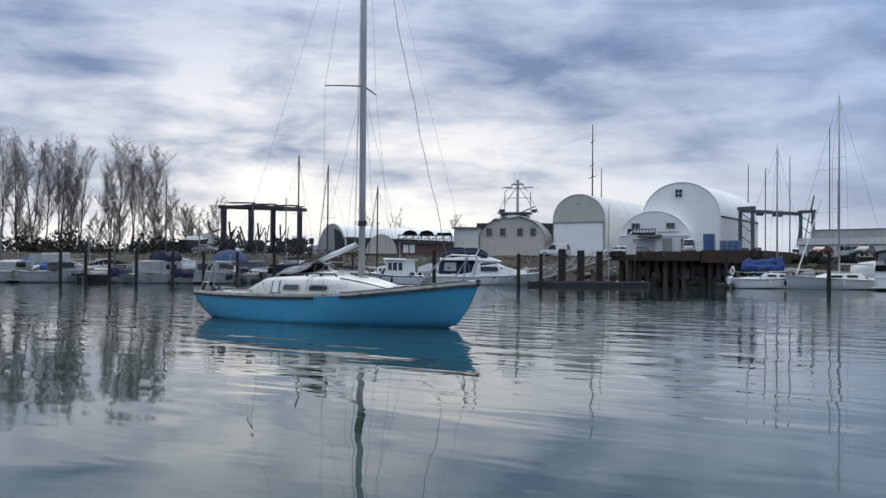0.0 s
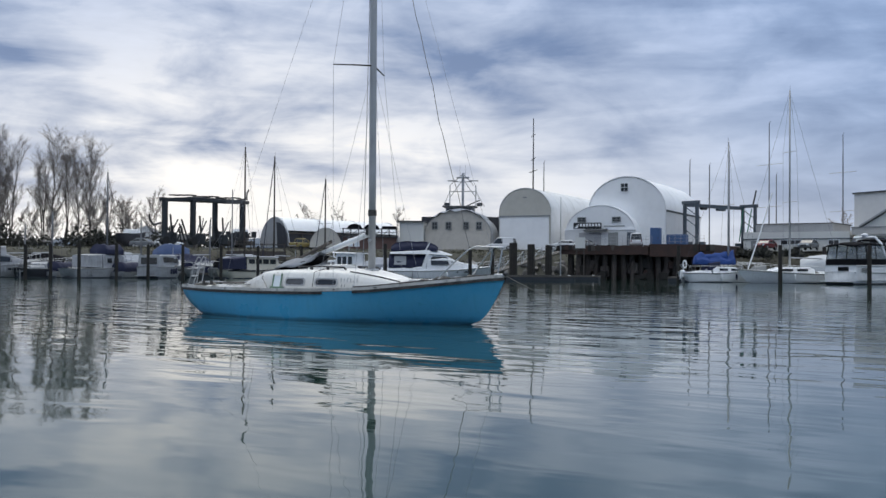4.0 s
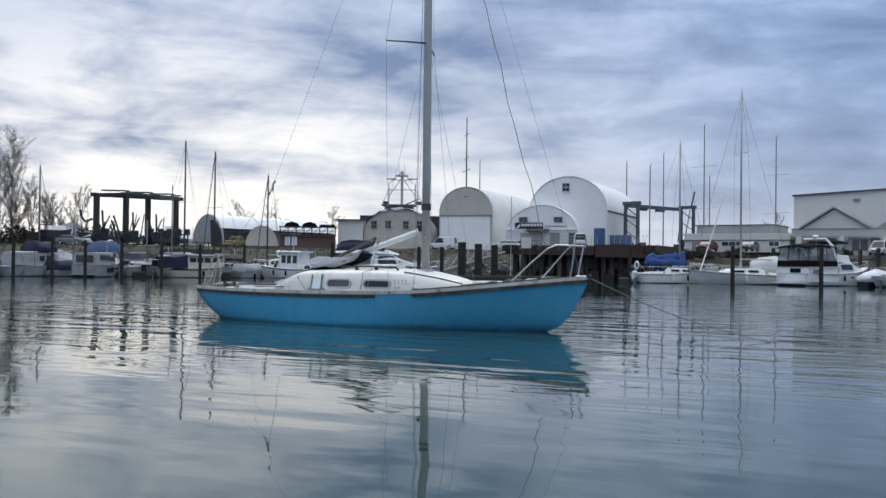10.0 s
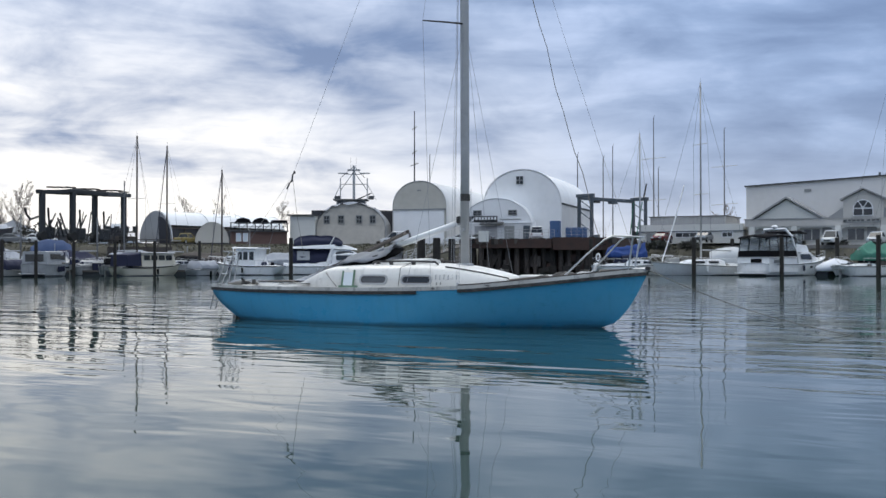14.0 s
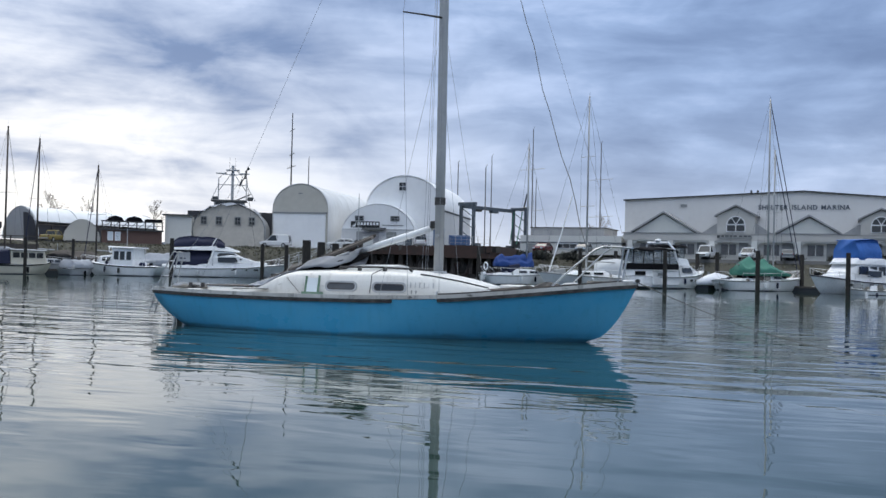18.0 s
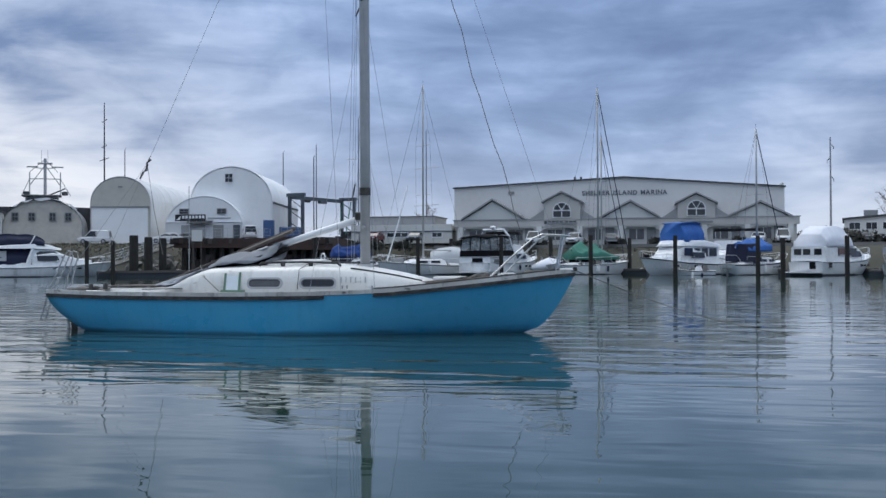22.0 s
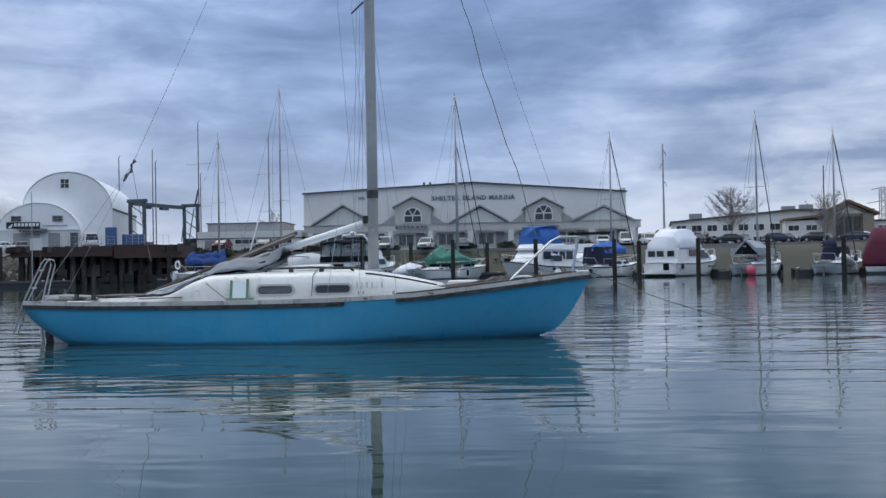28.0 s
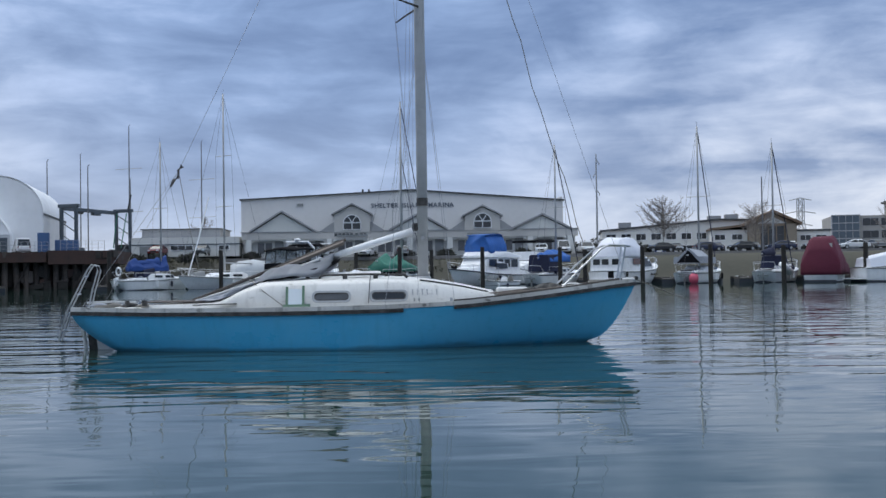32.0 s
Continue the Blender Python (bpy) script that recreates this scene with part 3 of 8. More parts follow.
def cabin_ring(x):
    w, zt, zd = soft_at(CAB_W, x, 0.12), soft_at(CAB_Z, x, 0.08), boat_half(x)[1] - 0.01
    lean = max(0.0, zt - zd)
    half = [(x, -w, zd), (x, -w + 0.10 * lean, zd + 0.55 * lean), (x, -w + 0.17 * lean, zd + 0.84 * lean), (x, -w + 0.16, zt - 0.012), (x, -w * 0.5, zt + 0.025), (x, 0, zt + 0.035)]
    return half + [(px, -py, pz) for px, py, pz in half[-2::-1]]


cabin = part("cabin", loft([cabin_ring(lerp(-2.35, 2.0, k / 40)) for k in range(41)]), M_GEL, boat, "chalky white cabin trunk", smooth=True)


def cabin_side(x, z):
    w, zt, zd = soft_at(CAB_W, x, 0.12), soft_at(CAB_Z, x, 0.08), boat_half(x)[1] - 0.01
    lean = zt - zd
    return w - curve_at([(0, 0), (0.55, 0.10 * lean), (0.84, 0.17 * lean)], (z - zd) / lean)


def rounded(w, h, r, n=5):
    pts = []
    for cx, cy, a in ((w / 2 - r, h / 2 - r, 0), (-w / 2 + r, h / 2 - r, 90), (-w / 2 + r, -h / 2 + r, 180), (w / 2 - r, -h / 2 + r, 270)):
        pts += [(cx + r * math.cos(radians(a + 90 * k / n)), cy + r * math.sin(radians(a + 90 * k / n))) for k in range(n + 1)]
    return pts


def ring_frame(outer, inner, y0, y1):
    bm = bmesh.new()
    o0, o1 = [bm.verts.new((x, y0, z)) for x, z in outer], [bm.verts.new((x, y1, z)) for x, z in outer]
    i0, i1 = [bm.verts.new((x, y0, z)) for x, z in inner], [bm.verts.new((x, y1, z)) for x, z in inner]
    n = len(outer)
    for k in range(n):
        j = (k + 1) % n
        for q in ((o0[k], o0[j], o1[j], o1[k]), (i0[j], i0[k], i1[k], i1[j]), (o0[j], o0[k], i0[k], i0[j]), (o1[k], o1[j], i1[j], i1[k])):
            bm.faces.new(q)
    return bm


def on_cabin(xc, zc, sgn, half=0.27):
    """A pose on the cabin side, x along it, outwards -y (starboard)."""
    ya, yb = cabin_side(xc - half, zc), cabin_side(xc + half, zc)
    ang = math.degrees(math.atan2((yb - ya), 2 * half))
    tilt = 12
    if sgn < 0:
        return pose(xc, -(ya + yb) / 2 - 0.004, zc, -tilt, 0, -ang)
    return pose(xc, (ya + yb) / 2 + 0.004, zc, -tilt, 0, 180 + ang)


for sgn in (-1, 1):
    for xc in (-0.375, 0.45):
        at = on_cabin(xc, 0.752, sgn)
        fr = part("porthole", ring_frame(rounded(0.56, 0.17, 0.075), rounded(0.50, 0.115, 0.056), -0.022, 0.02), M_ALU, cabin, "oval grey-framed portlight", at=at)
        part("pane", loft([[(x, -0.012, z) for x, z in rounded(0.505, 0.12, 0.058)], [(x, 0.0, z) for x, z in rounded(0.505, 0.12, 0.058)]]), M_PANE if xc < 0 else M_GLASS_DARK, fr, "cloudy grey glass" if xc < 0 else "dark glass")
        part("gasket", ring_frame(rounded(0.512, 0.126, 0.060), rounded(0.465, 0.082, 0.040), -0.017, 0.01), M_RUB, fr, "perished black gasket")
# notice taped to the cabin
at = on_cabin(-0.90, 0.75, -1, 0.15)
note = part("notice", box((0, -0.006, 0), (0.21, 0.006, 0.25)), M_PAPER, cabin, "pale blue paper notice", at=at)
for c, s in (((-0.118, -0.012, -0.01), (0.036, 0.006, 0.33)), ((0.118, -0.012, 0), (0.036, 0.006, 0.34)), ((0.02, -0.016, -0.125), (0.40, 0.006, 0.038))):
    part("tape", box(c, s), M_TAPE, cabin, "green masking tape", at=at)
at = on_cabin(0.98, 0.80, -1, 0.15)
for k, w in enumerate((0.05, 0.035, 0.05, 0.05, 0.012, 0.05)):
    part("lettering", box((-0.19 + 0.072 * k, -0.004, 0.0), (w * 0.32, 0.004, 0.085)), M_ALU, cabin, "faded grey letters", at=at)
for k in range(2):
    part("lettering", box((-0.17 + 0.07 * k, -0.004, -0.11), (0.02, 0.004, 0.05)), M_GREY_TRIM, cabin, at=at)

for sgn in (-1, 1):
    edge = [cabin_ring(lerp(0.9, 1.92, k / 10))[3] for k in range(11)]
    part("deck_seam", tube([(px, sgn * abs(py), pz + 0.012) for px, py, pz in edge], 0.011, 5), M_RUB, cabin, "dark moulding along the cabin edge")
    part("side_seam", rail_mesh([[(x, cabin_side(x, soft_at(CAB_Z, x, 0.08) - 0.30) + 0.002, boat_half(x)[1] + 0.012)] for x in [lerp(-1.6, 1.3, k / 16) for k in range(17)]], 0.008, 0.0, 0.012, thick=0.02, side=sgn), M_RUB, cabin, "dark seam at the foot of the cabin")
# cockpit coaming and hatch
part("coaming", loft([[(x, -boat_half(x)[0] * 0.72, boat_half(x)[1]), (x, -boat_half(x)[0] * 0.66, boat_half(x)[1] + h), (x, boat_half(x)[0] * 0.66, boat_half(x)[1] + h), (x, boat_half(x)[0] * 0.72, boat_half(x)[1])] for x, h in ((-3.3, 0.05), (-3.1, 0.10), (-2.2, 0.12), (-2.0, 0.10))]), M_GEL, boat, "white cockpit coaming")
# no hole is cut: a flat dark plate gives the cockpit's shade
part("cockpit_shade_plate", box((-2.75, 0, 0.70), (0.95, 0.9, 0.02), bevel=0.01), M_WOODDARK, boat, "dark plate standing in for the shaded cockpit opening")
part("sliding_hatch", loft([[(x, -0.32, z), (x, -0.28, z + 0.06), (x, 0, z + 0.085), (x, 0.28, z + 0.06), (x, 0.32, z)] for x, z in ((-0.55, 1.015), (-0.5, 1.02), (0.25, 1.035), (0.3, 1.03))]), M_GEL, boat, "white sliding hatch")
for sgn in (-1, 1):
    part("handrail", tube([(-0.58, sgn * 0.55, 1.02), (-0.54, sgn * 0.55, 1.062), (0.10, sgn * 0.54, 1.07), (0.66, sgn * 0.52, 1.055), (0.72, sgn * 0.52, 1.01)], 0.019, 6), M_RUB, boat, "dark wooden handrail")
    for x in (-0.2, 0.25):
        part("handrail_foot", box((x, sgn * 0.545, 1.035), (0.07, 0.03, 0.06), bevel=0.008), M_RUB, boat)
for x0, x1, y, z, w in ((1.75, 2.75, -0.62, 0.735, 0.08), (2.05, 3.0, -0.45, 0.79, 0.07), (1.9, 2.5, -0.30, 0.78, 0.10)):
    part("deck_plank", box(((x0 + x1) / 2, y, z), (x1 - x0, w, 0.028), bevel=0.006), M_OLDPLANK, boat, "loose grey-brown plank on the foredeck", at=Matrix.Translation(((x0 + x1) / 2, y, z)) @ pose(0, 0, 0, 0, -5.5, 6) @ Matrix.Translation((-(x0 + x1) / 2, -y, -z)))

# mast and rigging
MX = 0.95
mast_pts = [(MX, 0, 0.98), (MX, 0, 3.0), (MX - 0.01, 0, 6.0), (MX - 0.03, 0, 10.3)]
rings = []
for p, k in zip(mast_pts, (1, 1, 0.97, 0.75)):
    rings.append([(p[0] + 0.082 * k * math.cos(2 * math.pi * a / 12), 0.058 * k * math.sin(2 * math.pi * a / 12), p[2]) for a in range(12)])
mast = part("mast", loft(rings), M_ALU, boat, "dull grey aluminium mast", smooth=True)
part("mast_step", box((MX, 0, 1.0), (0.24, 0.2, 0.06), bevel=0.02), M_ALU, mast)
part("gooseneck", box((MX - 0.11, 0, 1.78), (0.10, 0.07, 0.12), bevel=0.02), M_RUB, mast, "dark mast fitting")
part("halyard_winch", tube([(MX, -0.05, 1.60), (MX, -0.11, 1.60)], 0.032, 10, 0.026), M_ALU, mast)
part("mast_band", tube([(MX, 0, 2.10), (MX, 0, 2.22)], 0.088, 12), M_RUB, mast, "dark rope lashing")
for sgn in (-1, 1):
    part("spreader", tube([(MX, 0, 5.15), (MX - 0.20, sgn * 0.40, 5.13), (MX - 0.38, sgn * 0.78, 5.10)], 0.018, 6, 0.012), M_RUB, mast, "swept dark spreader")
    chain = (MX - 0.05, sgn * 1.08, 0.62)
    part("shroud", tube([(MX - 0.03, sgn * 0.05, 10.2), (MX - 0.38, sgn * 0.78, 5.10), chain], 0.0032, 4), M_STAY, mast)
    part("shroud", tube([(MX, sgn * 0.06, 5.0), (MX - 0.55, sgn * 1.06, 0.60)], 0.0032, 4), M_STAY, mast)
    part("shroud", tube([(MX, sgn * 0.06, 5.0), (MX + 0.45, sgn * 1.04, 0.62)], 0.0032, 4), M_STAY, mast)
part("forestay", tube([(MX + 0.04, 0, 10.2), (4.05, 0, 0.95)], 0.003, 4), M_STAY, mast)
jib = [(MX + 0.05, 0, 10.2)]
for k in range(1, 26):
    t = k / 25
    p = Vector((MX + 0.05, 0, 10.2)).lerp(Vector((3.42, -0.05, 1.45)), t)
    sag = -0.08 * math.sin(math.pi * t) + 0.02 * math.sin(23 * t) * t + 0.015 * math.sin(51 * t)
    jib.append((p.x + sag, p.y, p.z + sag * 0.1))
part("furled_line", tube(jib, 0.0065, 5), M_ROPE, mast, "slack dark headsail halyard")
block = (-2.75, 0, 2.68)
part("backstay", tube([(MX - 0.06, 0, 10.2), block], 0.0032, 4), M_STAY, mast)
bs = part("backstay_block", box(block, (0.028, 0.028, 0.07), bevel=0.008), M_RUB, mast, "tangled backstay block")
for k in range(4):
    o = 0.012 * k
    part("loose_line", tube([(-2.71 + o, 0, 2.78 - o), (-2.74 - o, -0.02 + o, 2.69), (-2.76 + o, -0.02, 2.61 - o), (-2.81 - o, -0.02 + o, 2.52 + o), (-2.86 - 0.5 * o, -0.02, 2.44)], 0.007, 4), M_WIRE, bs, "tangled line")
for sgn in (-1, 1):
    part("backstay_leg", tube([block, (-4.05, sgn * 0.52, 0.66)], 0.003, 4), M_STAY, mast)
part("topping_line", tube([block, (-2.6, -0.05, 1.9), (-2.45, -0.05, 1.2)], 0.005, 4), M_ROPE, mast)
for k, x in enumerate((0.80, 0.72, 0.62)):
    part("halyard", tube([(MX - 0.05, 0.02 * k, 10.0), (x, 0.10 * k - 0.1, 1.05)], 0.003, 4), M_STAY, mast)

# boom, canvas and spars piled on the cabin
boom = part("boom", tube([(0.80, 0.02, 1.72), (-0.55, 0.0, 1.31)], 0.055, 10), M_WHITE, boat, "white painted boom", smooth=True)
part("boom_end", tube([(0.80, 0.02, 1.72), (0.88, 0.02, 1.745)], 0.036, 8), M_ALU, boom)
part("spar", tube([(-0.22, 0.06, 1.605), (-1.48, 0.04, 1.115), (-2.75, 0.0, 0.63)], 0.026, 8), M_WOODDARK, boat, "weathered dark wooden spar")
part("spar", tube([(-0.60, -0.16, 1.30), (-1.5, -0.20, 0.99), (-2.45, -0.28, 0.70)], 0.026, 8), M_ALU, boat, "pale aluminium sail batten")
part("board", box((0, 0, 0), (1.05, 0.20, 0.05), bevel=0.01), M_OLDPLANK, boat, "weathered brown plank lashed to the spar", at=pose(-0.74, 0.02, 1.375, 14, -21.3, 0))


def bundle(rows, seed, amp=0.025, n=18):
    """Rumpled cloth: rows of (x, y, z, half width, half height)."""
    keys = [[(r[0], r[k]) for r in rows] for k in range(1, 5)]
    rr = []
    for i in range(33):
        x = lerp(rows[0][0], rows[-1][0], i / 32)
        cy, cz, hw, hh = [soft_at(k, x, 0.05) for k in keys]
        ring = []
        for k in range(n):
            a = 2 * math.pi * k / n
            f = 1 + 0.9 * amp / hh * noise.noise((x * 5.5 + seed, math.cos(a) * 1.6, math.sin(a) * 1.6))
            fold = amp * 0.7 * noise.noise((x * 2.2 + 3 * math.cos(a), seed, 4 * math.sin(a)))
            ring.append((x + 0.03 * math.sin(a), cy + hw * math.cos(a) * f, cz + hh * math.sin(a) * f + fold))
        rr.append(ring)
    return loft(rr)


# black bundle that draws the shade between canvas and cabin top
part("canvas_shade", bundle([(-1.55, -0.05, 0.97, 0.16, 0.03), (-1.35, -0.05, 1.04, 0.28, 0.05), (-1.0, -0.05, 1.08, 0.32, 0.055), (-0.72, -0.04, 1.13, 0.28, 0.06), (-0.45, -0.02, 1.24, 0.20, 0.05), (-0.34, -0.04, 1.27, 0.14, 0.025)], 3.0), M_BLACK, boat, "black bundle standing in for the shade under the canvas", smooth=True)
rows = []
for k in range(31):
    x = lerp(-1.56, -0.38, k / 30)
    zt = soft_at([(-1.56, 1.03), (-1.36, 1.17), (-1.15, 1.225), (-0.85, 1.245), (-0.62, 1.30), (-0.48, 1.37), (-0.38, 1.385)], x, 0.06)
    zb = soft_at([(-1.56, 0.925), (-1.40, 0.97), (-1.15, 1.05), (-0.80, 1.05), (-0.60, 1.07), (-0.46, 1.15), (-0.38, 1.29)], x, 0.05)
    w = soft_at([(-1.56, 0.22), (-1.3, 0.46), (-0.8, 0.46), (-0.5, 0.30), (-0.38, 0.10)], x, 0.08)
    ring = []
    for j in range(13):
        a = j / 6 - 1
        sag = 1 - abs(a) ** 1.8
        fold = 0.020 * noise.noise((x * 4.0 + 2 * a, a * 2.2, 5.0)) + 0.010 * math.sin(x * 17 + 5 * abs(a))
        curl = 0.05 * max(0.0, abs(a) - 0.75) / 0.25
        ring.append((x + 0.03 * a, -0.06 + w * (a + math.copysign(curl, a)), lerp(zb, zt, sag) + fold))
    rows.append(ring)
bm = loft(rows, closed=False, caps=False)
bmesh.ops.solidify(bm, geom=bm.faces[:], thickness=0.012)
part("sail_canvas", bm, M_CANVAS, boat, "stiff grey canvas draped under the boom", smooth=True)
part("sail_canvas", bundle([(-2.35, -0.30, 0.705, 0.12, 0.02), (-2.1, -0.26, 0.745, 0.20, 0.05), (-1.85, -0.22, 0.83, 0.26, 0.065), (-1.6, -0.18, 0.94, 0.28, 0.06), (-1.45, -0.15, 1.0, 0.2, 0.03)], 8.0, 0.035), M_TARP_GREY, boat, "rumpled grey canvas in the cockpit", smooth=True)
# thin dark strip drawn for the shaded recess along the side deck
part("deck_recess", box((0, 0, 0), (0.62, 0.10, 0.014), bevel=0.005), M_RUB, boat, "dark strip standing in for a shaded recess in the side deck", at=pose(-2.05, -0.86, 0.668, 0, -1, 3))
for k, (x, y, w) in enumerate(((-3.62, -0.55, 0.13), (-3.35, -0.62, 0.10), (-3.92, -0.30, 0.12), (-3.15, -0.66, 0.09), (2.55, -0.35, 0.12), (3.3, 0.1, 0.12), (0.1, 0.35, 0.12))):
    z = (0.655 if x < 0 else 0.80) if abs(x - 0.1) > 0.2 and abs(x - 1.45) > 0.2 else (1.06 if x < 1 else 0.93)
    part("deck_gear", bundle([(x - w, y, z, 0.03, 0.012), (x - w * 0.4, y, z + 0.015, 0.08, 0.03), (x + w * 0.3, y + 0.02, z + 0.02, 0.09, 0.035), (x + w, y, z, 0.03, 0.012)], 20.0 + k, 0.012, 9), (M_ROPE, M_RUB, M_TARP_GREY)[k % 3], boat, "small heap of old line and gear", smooth=True)
part("lashing", tube([(-1.62, -0.42, 1.02), (-1.35, -0.84, 0.84), (-1.05, -0.98, 0.63)], 0.007, 5), M_ROPE, boat, "dark lashing line")
part("lashing", tube([(0.17, -0.42, 1.05), (0.18, -0.86, 0.96), (0.16, -0.90, 0.66)], 0.006, 5), M_RUB, boat)

# bow pulpit
pulpit = thing("pulpit", 0, 0, 0)
pulpit.parent = boat
for sgn in (-1, 1):
    part("rail_tube", tube([(2.95, sgn * 0.52, 0.78), (3.35, sgn * 0.44, 1.16), (3.62, sgn * 0.36, 1.40), (3.75, sgn * 0.30, 1.46), (4.0, sgn * 0.19, 1.45), (4.10, sgn * 0.08, 1.44), (4.12, 0, 1.44)], 0.014, 8), M_STEEL, pulpit)
    part("rail_tube", tube([(4.02, sgn * 0.17, 1.45), (3.98, sgn * 0.15, 1.2), (3.92, sgn * 0.14, 0.88)], 0.014, 8), M_STEEL, pulpit)
part("bow_fitting", box((4.08, 0, 0.93), (0.22, 0.10, 0.06), bevel=0.02), M_STEEL, boat)
part("anchor_roller", tube([(4.2, -0.05, 0.95), (4.2, 0.05, 0.95)], 0.03, 10), M_RUB, boat)
part("mooring_cleat", tube([(3.05, -0.10, 0.86), (3.12, -0.10, 0.885), (3.28, -0.10, 0.885), (3.35, -0.10, 0.86)], 0.014, 6), M_STEEL, boat)
part("mooring_cleat", tube([(3.25, -0.10, 0.80), (3.25, -0.10, 0.885)], 0.018, 6), M_STEEL, boat)
part("coiled_rope", loft([[(3.62 + (0.14 + 0.035 * math.cos(b)) * math.cos(a), -0.12 + (0.14 + 0.035 * math.cos(b)) * math.sin(a), 0.905 + 0.035 * math.sin(b)) for b in [2 * math.pi * j / 6 for j in range(6)]] for a in [2 * math.pi * i / 14 for i in range(15)]], caps=False), M_ROPE, boat, "coiled grey mooring rope")
part("fore_hatch", box((2.30, 0, 0.79), (0.46, 0.44, 0.10), bevel=0.03), M_GEL, boat, "white fore hatch")
part("anchor_chain", loft([[(2.85 + r * math.cos(a) * 1.5, -0.12 + r * math.sin(a), z + 0.015 * math.sin(5 * a)) for a in [2 * math.pi * j / 12 for j in range(12)]] for r, z in ((0.17, 0.79), (0.15, 0.84), (0.09, 0.88), (0.02, 0.89))]), M_RUB, boat, "heap of rusty chain")
part("stanchion_base", tube([(1.35, -1.0, 0.60), (1.35, -1.0, 0.72)], 0.02, 6), M_STEEL, boat)

# stern ladder, rudder, tiller
lad = thing("boarding_ladder", 0, 0, 0)
lad.parent = boat
for yy in (-0.35, -0.20):
    part("side_rail", tube([(-4.02, yy, 0.62), (-3.96, yy, 0.9), (-3.88, yy, 1.18), (-3.90, yy, 1.25), (-3.97, yy, 1.27), (-4.03, yy, 1.20), (-4.32, yy, 0.62), (-4.47, yy, 0.14)], 0.012, 8), M_ALU, lad)
for t in (0.05, 0.32, 0.6, 0.86):
    p = Vector((-4.05, 0, 1.15)).lerp(Vector((-4.46, 0, 0.17)), t)
    part("rung", tube([(p.x, -0.35, p.z), (p.x, -0.20, p.z)], 0.012, 6), M_STEEL, lad)
rud = part("rudder", loft([[(-4.16, -0.03, 0.50), (-4.16, 0.03, 0.50), (-4.06, 0.03, 0.52), (-4.06, -0.03, 0.52)], [(-4.12, -0.03, 0.1), (-4.12, 0.03, 0.1), (-3.96, 0.03, 0.1), (-3.96, -0.03, 0.1)], [(-4.05, -0.02, -0.4), (-4.05, 0.02, -0.4), (-3.7, 0.02, -0.4), (-3.7, -0.02, -0.4)]]), M_RUB, boat, "dark weathered rudder")
part("skeg", loft([[(-4.00, yy, 0.17), (-3.96, yy, -0.10), (-3.56, yy, -0.10), (-3.72, yy, 0.02)] for yy in (-0.05, 0.05)]), M_GEL, boat, "pale skeg at the waterline")
part("rudder_stock", tube([(-4.22, 0, 0.50), (-4.205, 0, 0.3), (-4.17, 0, 0.0)], 0.028, 8), M_GEL, boat, "pale rudder stock")
part("tiller", tube([(-4.15, 0, 0.70), (-3.8, 0, 0.71), (-3.4, 0, 0.69)], 0.02, 6), M_ALU, boat)
part("outboard_bracket", box((-4.10, 0.32, 0.52), (0.10, 0.24, 0.20), bevel=0.02), M_RUB, boat)
for x in (-3.35, -3.1):
    part("winch", tube([(x, -0.70, 0.66), (x, -0.70, 0.74)], 0.04, 10, 0.032), M_RUB, boat)
part("coiled_rope", loft([[(-3.75 + (0.12 + 0.03 * math.cos(b)) * math.cos(a), -0.45 + (0.12 + 0.03 * math.cos(b)) * math.sin(a), 0.645 + 0.03 * math.sin(b)) for b in [2 * math.pi * j / 6 for j in range(6)]] for a in [2 * math.pi * i / 14 for i in range(15)]], caps=False), M_ROPE, boat, "coiled grey rope")

# anchor rode running out from the bow
rode = [(4.2, -0.02, 0.93)]
for k in range(1, 13):
    t = k / 12
    rode.append((lerp(4.2, 7.35, t), lerp(-0.02, -0.10, t), lerp(0.93, -0.02, t) - 0.12 * math.sin(math.pi * t)))
tagged(part("mooring_rope", tube(rode, 0.0075, 5), M_ROPE), "slack mooring rope from the bow into the water", "rope")

# ---- boats at the docks ----
PAINT = M_WHITE                             # undimmed white for boats on the nearer docks


def panel(x0, x1, z0, z1, y, lean=0.0, t=0.02, slant=0.0):
    """A window pane on a boat's side, slightly proud; lean: how far its top leans in."""
    s = 1 if y > 0 else -1
    return loft([[(x0, y, z0), (x1, y, z0), (x1 - slant, y - s * lean, z1), (x0 - slant * 0.3, y - s * lean, z1)],
                 [(x0, y + s * t, z0), (x1, y + s * t, z0), (x1 - slant, y + s * (t - lean), z1), (x0 - slant * 0.3, y + s * (t - lean), z1)]])


def trunk(rows):
    """A cabin from rows of (x, half width, bottom, top, lean)."""
    return loft([[(x, -w, z0), (x, -w + ln, z1 - 0.06), (x, -w + ln + 0.08, z1), (x, w - ln - 0.08, z1), (x, w - ln, z1 - 0.06), (x, w, z0)] for x, w, z0, z1, ln in rows])


